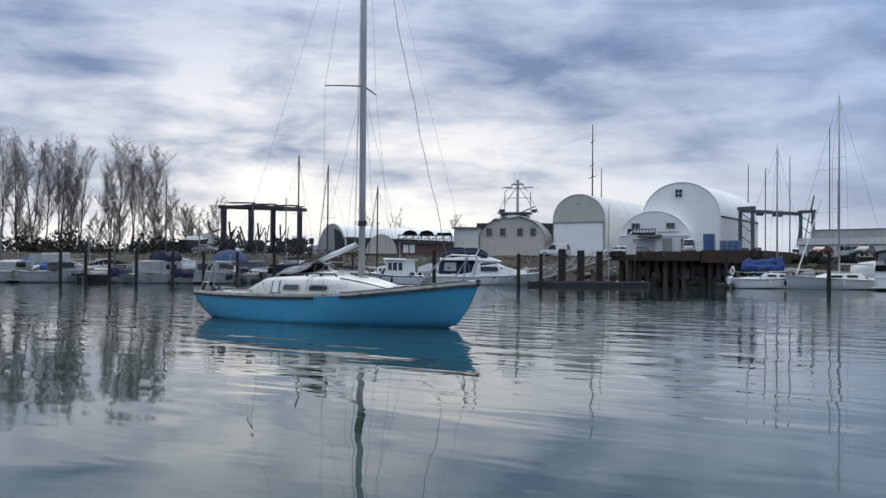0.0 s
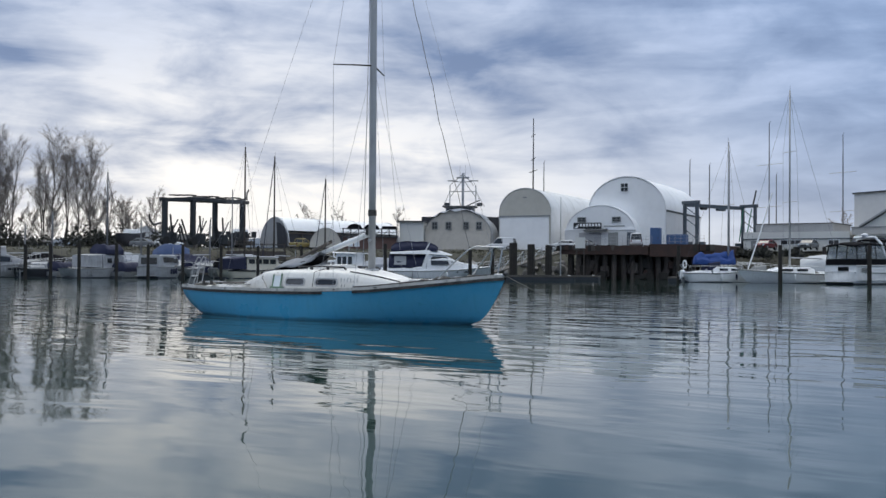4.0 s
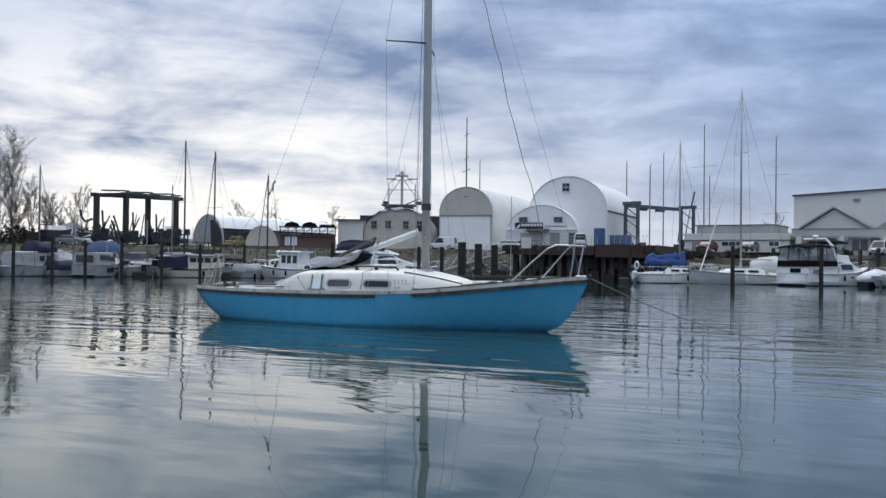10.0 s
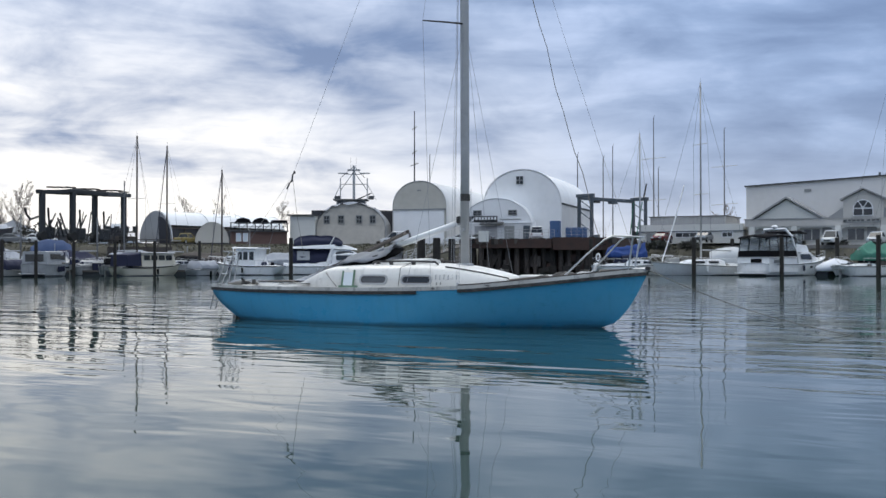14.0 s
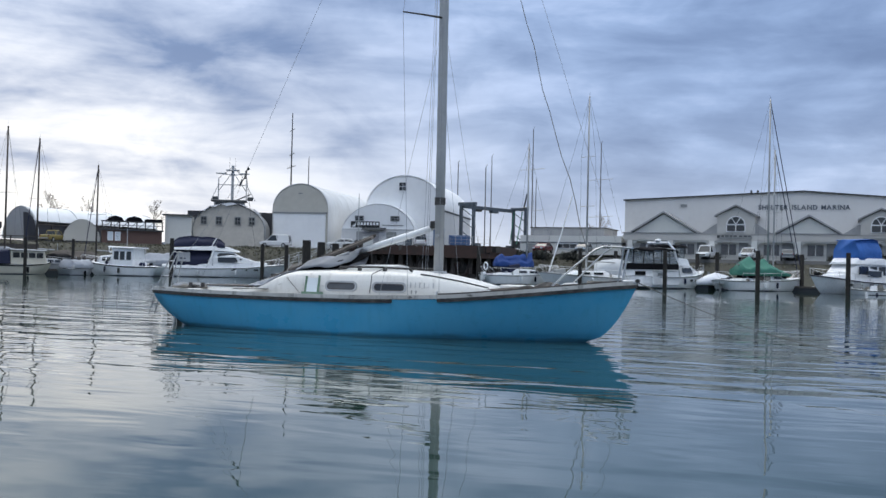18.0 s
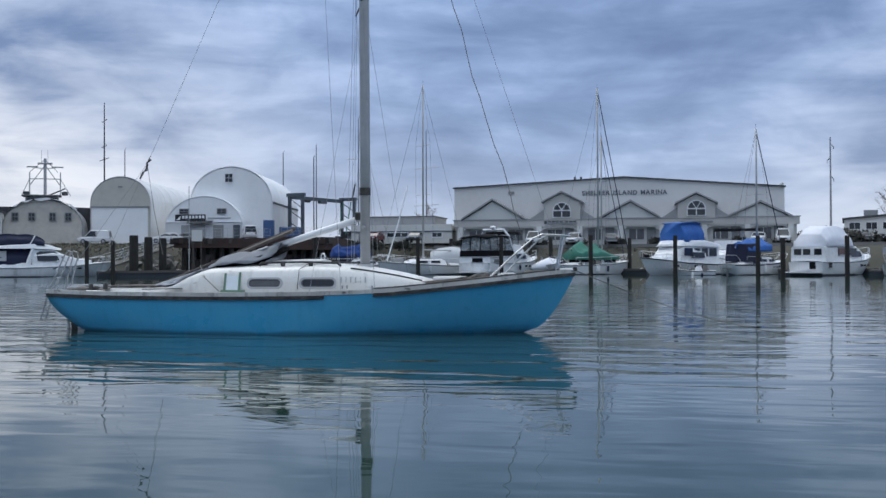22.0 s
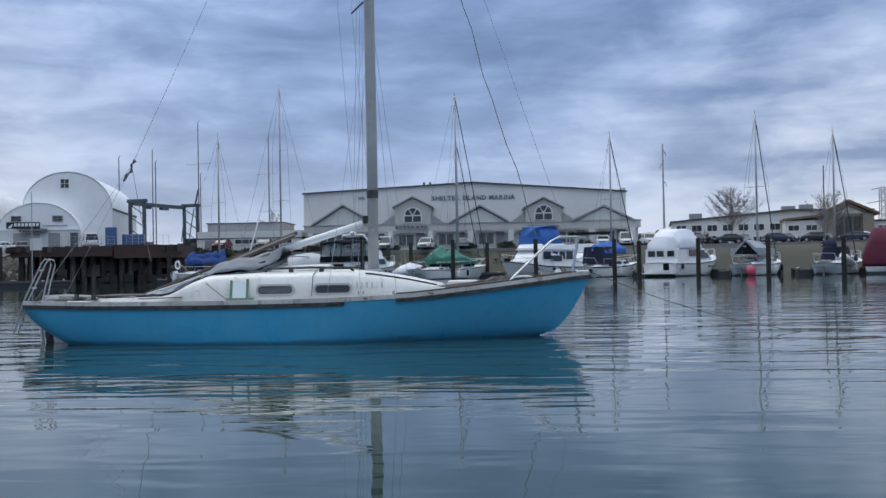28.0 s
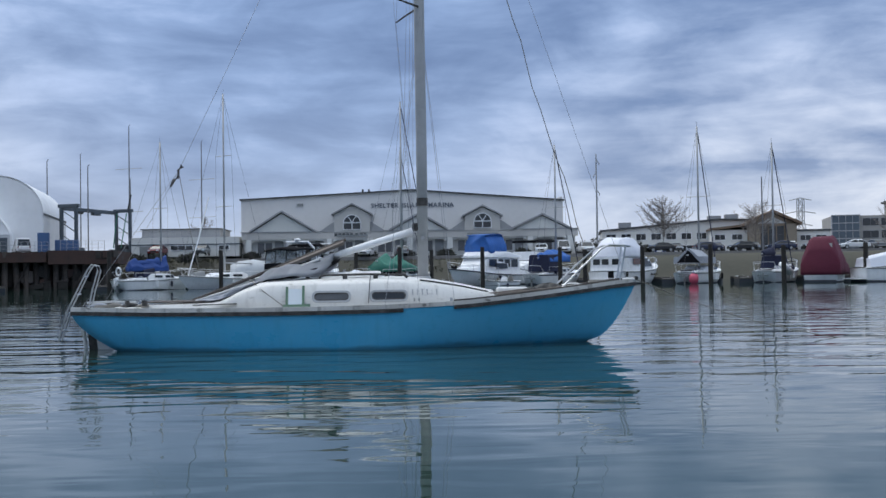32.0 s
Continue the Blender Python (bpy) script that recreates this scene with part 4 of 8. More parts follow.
def basic_boat(name, x, y, rz, length, beam, fb, label, cat, hullmat=None, power=False, stripe=None):
    b = thing(name, x, y, 0, rz, label, cat, "moored boats")
    h = length / 2
    sheer = [(-h, fb * 0.82), (-h * 0.3, fb * 0.80), (h * 0.3, fb * 0.92), (h, fb * (1.35 if power else 1.18))]
    rr = hull_rings(length, beam, sheer, length * 0.11, length * (0.0 if power else 0.05), 0.88 if power else 0.62, 0.35, flare=0.9, stations=16, full=2.6 if power else 2.1, m=4)
    hl = part("hull", hull_mesh(rr), hullmat or PAINT, b, smooth=True)
    part("deck", deck_mesh(rr, 0.02, 0.06, -0.02), PAINT, b)
    part("rub_rail", rail_mesh(rr, 0.02, -0.07, 0.0, thick=0.04), stripe or M_GREY_TRIM, hl)
    # boot stripe, drawn taller to take in the dark reflection at the hull's foot
    bt = bmesh.new()
    add_loft(bt, [[(r[4][0], -r[4][1] * 1.012 - 0.004, 0.15), (r[4][0], -r[4][1] * 1.012 - 0.004, -0.05), (r[4][0], r[4][1] * 1.012 + 0.004, -0.05), (r[4][0], r[4][1] * 1.012 + 0.004, 0.15)] for r in rr], closed=True)
    part("boot_stripe", bt, M_ANTIFOUL, hl, "waterline stripe, widened for the dark reflection along the docks")
    # odd gear left lying about: boxes, fenders, coils, folded cloth
    rnd = random.Random(int(x * 10 + y))
    for k in range(7):
        r = rr[rnd.randrange(2, 11)]
        px, py, pz = r[0][0], rnd.uniform(-0.8, 0.8) * r[0][1], r[0][2]
        mt = rnd.choice((M_NAVY, M_BLACK, M_TARP_GREY, M_GREY_TRIM, M_ROPE, M_WOODDARK, PAINT))
        sx, sy, sz = rnd.uniform(0.2, 0.55), rnd.uniform(0.15, 0.4), rnd.uniform(0.12, 0.45)
        part("deck_gear", loft([[(px + sx * cx * f, py + sy * cy * f, pz + sz * zz) for cx, cy in ((-0.5, -0.5), (0.5, -0.45), (0.55, 0.5), (-0.45, 0.5))] for f, zz in ((1, 0), (1.05, 0.5), (0.7, 1.0))]), mt, b)
    for k in range(3):
        r = rr[rnd.randrange(3, 10)]
        sgn = rnd.choice((-1, 1))
        part("fender", loft([[(r[0][0] + q * math.cos(a), sgn * (r[0][1] + 0.10) + q * math.sin(a), r[0][2] - 0.12 - zz) for a in [math.pi * j / 3 for j in range(6)]] for q, zz in ((0.03, 0), (0.09, 0.08), (0.09, 0.40), (0.03, 0.48))]), rnd.choice((PAINT, M_NAVY, M_BLACK)), b)
    return b, rr, fb


def lifelines(b, rr, high=0.6, i0=2, i1=None, step=3):
    for sgn in (-1, 1):
        bm = bmesh.new()
        pts = [(r[0][0], sgn * max(0.03, r[0][1] - 0.06), r[0][2]) for r in rr[i0:i1]]
        add_tube(bm, [(px, py, pz + high) for px, py, pz in pts], 0.014, 4)
        for p in pts[::step]:
            add_tube(bm, [p, (p[0], p[1], p[2] + high)], 0.014, 4)
        part("lifeline", bm, M_STEEL, b)


def rig(b, mx, high, length, foot=0.9, r=0.075, boom=0.0, cover=None, spread=(0.55,), mat=None, furled=True, lean=0.0):
    # masts left of x = -40 get the darkened backlit colour, others plain aluminium
    mt = part("mast", tube([(mx, 0, foot), (mx + lean * 0.5, 0, high * 0.6), (mx + lean, 0, high)], r * 1.12, 8, r * 0.85), mat or (M_SPAR_BACKLIT if b.matrix_basis.translation.x < -40 else M_ALU), b, "tall aluminium mast", smooth=True)
    for f in spread:
        part("spreader", tube([(mx + lean * f, -0.9, high * f), (mx + lean * f, 0.9, high * f)], 0.022, 4), M_ALU, mt)
    for sgn in (-1, 1):
        part("shroud", tube([(mx + lean, 0, high - 0.1), (mx + lean * spread[-1], sgn * 0.9, high * spread[-1]), (mx - 0.2, sgn * 1.1, foot)], 0.010, 3), M_WIRE, mt)
    part("forestay", tube([(mx + lean, 0, high - 0.1), (length / 2 - 0.15, 0, foot)], 0.035 if furled else 0.010, 5), M_NAVY if furled else M_WIRE, mt)
    part("backstay", tube([(mx + lean, 0, high - 0.1), (-length / 2 + 0.1, 0, foot)], 0.010, 3), M_WIRE, mt)
    part("masthead", tube([(mx + lean, 0, high), (mx + lean - 0.05, 0, high + 0.35)], 0.012, 4), M_WIRE, mt)
    if boom:
        bo = part("boom", tube([(mx - 0.1, 0, foot + 1.0), (mx - boom, 0, foot + 0.95)], 0.06, 6), M_ALU, b)
        if cover:
            rows = []
            for k in range(10):
                t = k / 9
                w, hgt = lerp(0.20, 0.10, t), lerp(0.55, 0.22, t) * (1 + 0.12 * math.sin(k * 2.1))
                xx = mx - 0.15 - (boom - 0.2) * t
                rows.append([(xx, -w * 0.6, foot + 0.82), (xx, -w, foot + 1.0), (xx, -0.03, foot + 0.95 + hgt), (xx, 0.03, foot + 0.95 + hgt), (xx, w, foot + 1.0), (xx, w * 0.6, foot + 0.82)])
            part("sail_cover", loft(rows), cover, bo, smooth=True)
    return mt


def sailing_boat(x, y, rz, length, label, mast_h, mx=0.3, hullmat=None, cover=None, furled=True, tarp=None, beam=None, stripe=None, spread=(0.55,), mastmat=None):
    b, rr, fb = basic_boat("sailboat", x, y, rz, length, beam or length * 0.32, 0.95, label, "sailboat", hullmat, False, stripe)
    h = length / 2
    part("cabin", trunk([(-h * 0.35, 0.85, 0.75, 1.15, 0.1), (-h * 0.25, 0.9, 0.75, 1.32, 0.1), (h * 0.2, 0.85, 0.8, 1.30, 0.1), (h * 0.45, 0.5, 0.85, 1.02, 0.05)]), PAINT, b)
    for sgn in (-1, 1):
        for k in range(2):
            x0 = -h * 0.2 + k * h * 0.28
            part("cabin_window", panel(x0, x0 + h * 0.2, 0.98, 1.17, sgn * 0.88, 0.04), M_GLASS_DARK, b, "dark cabin window")
    part("cockpit_coaming", trunk([(-h * 0.85, 0.75, 0.7, 0.92, 0.05), (-h * 0.4, 0.9, 0.7, 1.0, 0.05)]), PAINT, b)
    lifelines(b, rr)
    rig(b, mx * h, mast_h, length, 1.1, boom=length * 0.36, cover=cover, furled=furled, spread=spread, mat=mastmat)
    part("rudder", box((-h * 0.97, 0, 0.25), (0.22, 0.06, 0.9), bevel=0.02), M_GREY_TRIM, b)
    part("transom_name", box((-h * 0.985, 0.02, 0.52), (0.05, length * 0.10, 0.07), pose(0, 0, 0)), M_GREY_TRIM, b)
    lad = part("stern_ladder", tube([(-h * 0.98, 0.25, 0.15), (-h * 1.02, 0.25, 0.9), (-h * 1.02, 0.55, 0.9), (-h * 0.98, 0.55, 0.15)], 0.02, 4), M_STEEL, b)
    # dark slab drawn in place of the shade inside the cockpit
    part("cockpit_shadow", box((-h * 0.66, 0, 0.93), (h * 0.42, 0.9, 0.06)), M_DARKHULL, b, "dark slab standing in for cockpit shade")
    part("winch", tube([(-h * 0.5, -0.7, 0.95), (-h * 0.5, -0.7, 1.12)], 0.06, 6), M_STEEL, b)
    part("fender", tube([(-h * 0.2, -length * 0.165, 0.25), (-h * 0.2, -length * 0.165, 0.75)], 0.11, 7), M_NAVY if int(length * 10) % 2 else PAINT, b)
    part("pushpit", tube([(-h * 0.8, -0.8, 0.85), (-h * 0.95, -0.75, 1.45), (-h * 0.99, 0, 1.48), (-h * 0.95, 0.75, 1.45), (-h * 0.8, 0.8, 0.85)], 0.018, 5), M_STEEL, b)
    part("pulpit", tube([(h * 0.75, -0.5, 1.0), (h * 0.95, -0.28, 1.6), (h * 1.0, 0, 1.62), (h * 0.95, 0.28, 1.6), (h * 0.75, 0.5, 1.0)], 0.018, 5), M_STEEL, b)
    return b


def tent(b, name, mat, x0, x1, w, z0, z1, label, ridge=0.15, n=26, seed=1.0, sag=0.08, prof=None, shoulder=0.86, crumple=1.0):
    """A cover drawn over a frame, puckered and creased. prof: pairs of (share of the length, share of the height)."""
    rows = []
    for k in range(n + 1):
        t = k / n
        xx = lerp(x0, x1, t)
        hh = (z1 - z0) * (curve_at(prof, t) if prof else 1.0)
        zt = z0 + hh + sag * noise.noise((t * 4, seed, 0)) - (0 if prof else sag * math.sin(math.pi * t))
        ww = w * (1 + 0.06 * noise.noise((t * 3, seed, 2)))
        key = [(-ww, z0), (-ww * 0.96, lerp(z0, zt, 0.45)), (-ww * 0.62, lerp(z0, zt, shoulder)), (-ridge, zt), (ridge, zt), (ww * 0.62, lerp(z0, zt, shoulder)), (ww * 0.96, lerp(z0, zt, 0.45)), (ww, z0)]
        ring = []
        for (ya, za), (yb, zb) in zip(key, key[1:]):
            for q in range(3):
                y, z = lerp(ya, yb, q / 3), lerp(za, zb, q / 3)
                f = crumple * (0.10 * noise.noise((xx * 1.9 + seed, y * 1.2, z * 1.6)) + 0.05 * noise.noise((xx * 5.0, y * 2.4 + seed, z * 2.0)))
                ring.append((xx + 0.6 * f, y * (1 + 0.35 * f / max(0.3, w)), z + 0.8 * f * min(1.0, (z - z0) * 3)))
        ring.append((xx, ww, z0))
        rows.append(ring)
    return part(name, loft(rows), mat, b, label, smooth=crumple > 0.5)


# sailboat with a blue cover, beside the wharf
b = sailing_boat(-20.8, 70.4, 52, 7.6, "white sailboat with blue boom tarp and stern outboard", 12.0, 0.14, cover=M_BLUETARP, furled=False)
tent(b, "boom_tarp", M_BLUETARP, -2.6, 1.0, 0.42, 1.5, 2.5, "rumpled blue tarp over the boom", 0.05, sag=0.2, prof=[(0, 0.75), (0.15, 0.95), (0.35, 0.7), (0.6, 0.82), (0.85, 0.7), (0.93, 1.2), (1, 1.25)], shoulder=0.6)
part("dodger", trunk([(-1.6, 0.75, 1.0, 1.6, 0.15), (-0.6, 0.8, 1.1, 1.75, 0.15)]), M_NAVY, b, "navy spray hood")
part("outboard_motor", trunk([(-3.95, 0.14, 0.35, 1.0, 0.02), (-3.6, 0.16, 0.45, 1.05, 0.02)]), M_WHITE, b)
part("lifebuoy", tube([(-3.55, 0.3 * math.cos(a), 1.5 + 0.3 * math.sin(a)) for a in [2 * math.pi * k / 12 for k in range(13)]], 0.07, 6), M_WHITE, b, "white lifebuoy")

# grey-white sloop with the tallest mast
b = sailing_boat(-15.4, 71.6, 236, 10.4, "long white sloop with bare tall mast and slanting spar", 16.0, 0.02, furled=False, spread=(0.42, 0.68))
part("slanting_spar", tube([(4.2, 0.1, 1.15), (3.0, 0.1, 4.2), (1.9, 0.1, 7.4)], 0.055, 6), M_WHITE, b, "white spar leaning against the rig")
part("bow_clutter", trunk([(2.6, 0.4, 1.0, 1.45, 0.1), (3.6, 0.35, 1.05, 1.35, 0.1)]), M_GREY_TRIM, b)

# covered dinghy behind the sloop
b = thing("covered_dinghy", -13.6, 74.5, 0.45, 15, "small boat under a pale grey tarpaulin on the dock", "dinghy", "moored boats")
part("tarpaulin", loft([[(xx, -w, 0.0), (xx, -w * 0.9, hh * 0.6), (xx, 0, hh), (xx, w * 0.9, hh * 0.6), (xx, w, 0.0)] for xx, w, hh in ((-1.9, 0.5, 1.5), (-1.2, 0.8, 1.8), (0, 0.85, 1.95), (1.2, 0.6, 1.75), (1.9, 0.2, 1.3))]), material("pale_grey_tarpaulin", (0.42, 0.45, 0.48), 0.6, bump=0.3), b, smooth=True)


def motor_cruiser(x, y, rz, length, label, hullmat=None, stripe=None, fb=1.15):
    """Express cruiser with windscreen, cabin windows and bow rail; returns the boat for its covers."""
    b, rr, fb = basic_boat("motor_cruiser", x, y, rz, length, length * 0.34, fb, label, "motor boat", hullmat, True, stripe)
    h = length / 2
    bw = length * 0.15
    part("cabin", trunk([(-h * 0.15, bw, 0.6, 1.75, 0.12), (h * 0.10, bw, 0.6, 1.95, 0.14), (h * 0.22, bw * 0.95, 0.6, 1.85, 0.14), (h * 0.45, bw * 0.75, 0.7, 1.3 + 0.2 * fb, 0.10), (h * 0.66, bw * 0.42, 0.9, 0.95 + 0.42 * fb, 0.06)]), PAINT, b, smooth=False)
    for sgn in (-1, 1):
        part("cabin_window", panel(-h * 0.10, h * 0.20, 1.30, 1.72, sgn * (bw - 0.01), 0.07, slant=0.18), M_GLASS_DARK, b, "dark cabin window")
        for k in range(3):
            part("portlight", panel(h * (0.1 + 0.17 * k), h * (0.17 + 0.17 * k), 0.62, 0.76, sgn * length * 0.163 * (1 - 0.10 * k), 0.0), M_GLASS_DARK, b)
    part("windscreen", loft([[(h * 0.10, -bw * 0.8, 1.97), (h * 0.30, -bw * 0.7, 1.72), (h * 0.30, bw * 0.7, 1.72), (h * 0.10, bw * 0.8, 1.97)], [(h * 0.09, -bw * 0.8, 1.93), (h * 0.29, -bw * 0.7, 1.68), (h * 0.29, bw * 0.7, 1.68), (h * 0.09, bw * 0.8, 1.93)]]), M_GLASS_DARK, b, "dark raked windscreen")
    for sgn in (-1, 1):
        bm = bmesh.new()
        pts = [(r[0][0], sgn * max(0.04, r[0][1] - 0.08), r[0][2]) for r in rr[8:]]
        add_tube(bm, [(px, py, pz + 0.5) for px, py, pz in pts], 0.016, 4)
        for p in pts[::2]:
            add_tube(bm, [p, (p[0], p[1], p[2] + 0.5)], 0.016, 4)
        part("bow_rail", bm, M_STEEL, b)
    part("swim_platform", box((-h - 0.3, 0, 0.22), (0.6, length * 0.28, 0.08), bevel=0.02), PAINT, b)
    return b, rr


# cruiser with a black cockpit enclosure
M_VINYL = bpy.data.materials.new("clear_vinyl_curtain")
M_VINYL.use_nodes = True
vn, vl = M_VINYL.node_tree.nodes, M_VINYL.node_tree.links
vb, vt, vm = vn["Principled BSDF"], vn.new("ShaderNodeBsdfTransparent"), vn.new("ShaderNodeMixShader")
vb.inputs["Base Color"].default_value, vb.inputs["Roughness"].default_value = (0.50, 0.53, 0.55, 1), 0.15
vt.inputs["Color"].default_value = (0.88, 0.90, 0.90, 1)
vnz = vn.new("ShaderNodeTexNoise")
vnz.inputs["Scale"].default_value = 1.6
vr = vn.new("ShaderNodeMapRange")
vr.inputs[3].default_value, vr.inputs[4].default_value = 0.95, 0.55
vl.new(vnz.outputs["Fac"], vr.inputs[0])
vl.new(vr.outputs[0], vm.inputs[0])
vl.new(vb.outputs[0], vm.inputs[1])
vl.new(vt.outputs[0], vm.inputs[2])
vl.new(vm.outputs[0], vn["Material Output"].inputs["Surface"])
b, rr = motor_cruiser(-8.7, 73.4, 66, 9.6, "white motor cruiser with black canvas cockpit enclosure", stripe=M_GREY_TRIM)
part("transom_box", trunk([(-4.7, 1.55, 0.3, 1.42, 0.04), (-1.2, 1.6, 0.3, 1.48, 0.06)]), M_WHITE, b, "white cockpit sides")
part("gunwale_trim", trunk([(-4.74, 1.58, 1.42, 1.50, 0.02), (-1.2, 1.63, 1.48, 1.56, 0.02)]), M_ALU, b)
part("canvas_band", trunk([(-4.66, 1.5, 1.50, 1.98, 0.02), (-1.2, 1.55, 1.55, 2.0, 0.02)]), M_BLACK, b, "black canvas band")
for sgn in (-1, 1):
    part("clear_curtain", loft([[(-4.6, sgn * 1.46, 1.98), (-1.2, sgn * 1.5, 2.0), (-1.3, sgn * 1.36, 3.05), (-4.45, sgn * 1.34, 3.05)], [(-4.6, sgn * 1.44, 1.98), (-1.2, sgn * 1.48, 2.0), (-1.3, sgn * 1.34, 3.05), (-4.45, sgn * 1.32, 3.05)]]), M_VINYL, b, "cloudy clear vinyl curtain")
    for xx in (-4.56, -3.5, -2.4, -1.25):
        part("canopy_post", tube([(xx, sgn * 1.47, 2.0), (xx + 0.08, sgn * 1.36, 3.08)], 0.04, 5), M_BLACK, b)
part("clear_curtain", loft([[(-4.62, -1.42, 1.98), (-4.62, 1.42, 1.98), (-4.47, 1.3, 3.05), (-4.47, -1.3, 3.05)], [(-4.60, -1.42, 1.98), (-4.60, 1.42, 1.98), (-4.45, 1.3, 3.05), (-4.45, -1.3, 3.05)]]), M_VINYL, b, "cloudy clear stern curtain")
for yy in (-0.5, 0.5):
    part("canopy_post", tube([(-4.62, yy, 2.0), (-4.48, yy, 3.08)], 0.04, 5), M_BLACK, b)
part("canopy_top", loft([[(xx, -1.48, zz - 0.10), (xx, -1.40, zz), (xx, 0, zz + 0.16), (xx, 1.40, zz), (xx, 1.48, zz - 0.10), (xx, 1.38, zz - 0.10), (xx, 0, zz + 0.04), (xx, -1.38, zz - 0.10)] for xx, zz in ((-4.75, 3.02), (-4.4, 3.12), (-3.0, 3.22), (-1.6, 3.16), (-1.1, 3.02))]), M_BLACK, b, "black canopy top", smooth=True)
part("cockpit_seat", trunk([(-2.6, 1.2, 1.3, 2.35, 0.05), (-1.9, 1.2, 1.3, 2.2, 0.05)]), M_GREY_TRIM, b, "seats inside the enclosure")
part("radar_arch", tube([(-1.0, -1.4, 1.6), (-1.7, -1.35, 3.2), (-1.95, -1.0, 3.72), (-1.95, 1.0, 3.72), (-1.7, 1.35, 3.2), (-1.0, 1.4, 1.6)], 0.11, 6), M_WHITE, b, "white radar arch")
part("flybridge", trunk([(-1.2, 1.4, 1.9, 2.55, 0.1), (0.9, 1.2, 1.85, 2.45, 0.2), (1.7, 0.9, 1.8, 2.0, 0.3)]), M_WHITE, b, "white flybridge moulding")
for xx, yy in ((-1.0, 1.15), (-1.0, -1.15), (0.4, 0.95), (0.4, -0.95)):
    part("bimini_post", tube([(xx, yy, 2.4), (xx, yy, 3.42)], 0.03, 5), M_BLACK, b)
part("flybridge_curtain", loft([[(-1.0, -1.15, 2.5), (0.4, -0.95, 2.45), (0.4, -0.93, 3.4), (-1.0, -1.13, 3.4)], [(-1.0, -1.12, 2.5), (0.4, -0.92, 2.45), (0.4, -0.90, 3.4), (-1.0, -1.10, 3.4)]]), M_VINYL, b)
part("flybridge_top", trunk([(-1.3, 1.3, 3.40, 3.54, 0.05), (-0.3, 1.28, 3.46, 3.62, 0.05), (0.8, 1.15, 3.36, 3.48, 0.05)]), M_BLACK, b, "black flybridge top")
part("radar_dome", loft([[(-1.95 + r * math.cos(a), r * math.sin(a), z) for a in [2 * math.pi * k / 10 for k in range(10)]] for r, z in ((0.22, 3.80), (0.28, 3.90), (0.22, 4.0), (0.05, 4.05))]), M_WHITE, b, smooth=True)
part("stern_vent", panel(-4.2, -3.4, 1.02, 1.26, -1.6, 0.0), M_GREY_TRIM, b)
part("stern_vent", box((-4.73, -0.3, 1.20), (0.03, 1.0, 0.32)), M_BLACK, b, "black transom vent")
part("name_band", box((-4.73, 0.3, 0.72), (0.03, 0.6, 0.08)), M_GREY_TRIM, b)

# bagged inflatable on the dock finger
b = thing("bagged_inflatable", -4.6, 70.9, 0.35, 20, "inflatable dinghy under a pale cover on a dock finger", "dinghy", "moored boats")
part("cover", loft([[(xx, -w, 0.02), (xx, -w * 1.05, hh * 0.5), (xx, -0.1, hh), (xx, 0.3, hh * 0.9), (xx, w, 0.02)] for xx, w, hh in ((-1.6, 0.2, 0.4), (-1.0, 0.6, 0.75), (-0.2, 0.7, 1.05), (0.6, 0.65, 0.85), (1.5, 0.25, 0.5))]), M_WRAP, b, smooth=True)

# sailboat under green tarp
b = sailing_boat(-1.3, 72.4, 50, 9.0, "white sailboat half covered by a green tarp", 15.35, 0.12, furled=True, spread=(0.5,))
tent(b, "green_tarp", M_GREENTARP, -2.5, 2.0, 1.08, 1.2, 2.65, "patched green tarp over the boom", 0.06, seed=4, sag=0.30, prof=[(0, 0.70), (0.22, 1.0), (0.42, 0.80), (0.55, 0.92), (0.78, 0.55), (1, 0.2)], shoulder=0.62)
part("dodger", trunk([(-1.9, 0.9, 1.0, 2.0, 0.2), (-0.8, 0.95, 1.0, 1.9, 0.3)]), M_BLACK, b, "black spray hood opening")

# flybridge cruiser with blue enclosure
b, rr = motor_cruiser(6.0, 69.2, 230, 10.2, "white flybridge cruiser with bright blue canvas top", stripe=M_NAVY, fb=1.0)
part("saloon", trunk([(-2.4, 1.45, 0.6, 2.15, 0.1), (1.5, 1.4, 0.6, 2.2, 0.12), (2.5, 1.1, 0.7, 1.6, 0.2)]), M_WHITE, b, "white deckhouse")
for sgn in (-1, 1):
    for x0, x1 in ((-2.1, -1.2), (-1.05, -0.3), (-0.15, 0.6), (0.75, 1.75)):
        part("saloon_window", panel(x0, x1, 1.42, 2.04, sgn * 1.40, 0.05, slant=0.1), M_GLASS_DARK, b, "dark saloon window")
part("flybridge", trunk([(-2.5, 1.5, 2.16, 2.34, 0.05), (-0.9, 1.45, 2.16, 2.65, 0.08), (1.5, 1.35, 2.2, 2.65, 0.15), (2.1, 1.1, 2.18, 2.35, 0.2)]), M_WHITE, b)
tent(b, "blue_enclosure", M_BLUEBRIGHT, -0.9, 1.5, 1.22, 2.5, 4.05, "bright blue flybridge enclosure", 1.0, seed=6, sag=0.06, prof=[(0, 0.95), (0.1, 1.0), (0.85, 0.98), (1, 0.92)], shoulder=0.97)
part("bow_fender", tube([(4.4, -0.2, 1.45), (4.4, 0.2, 1.45)], 0.12, 8), M_BLACK, b)

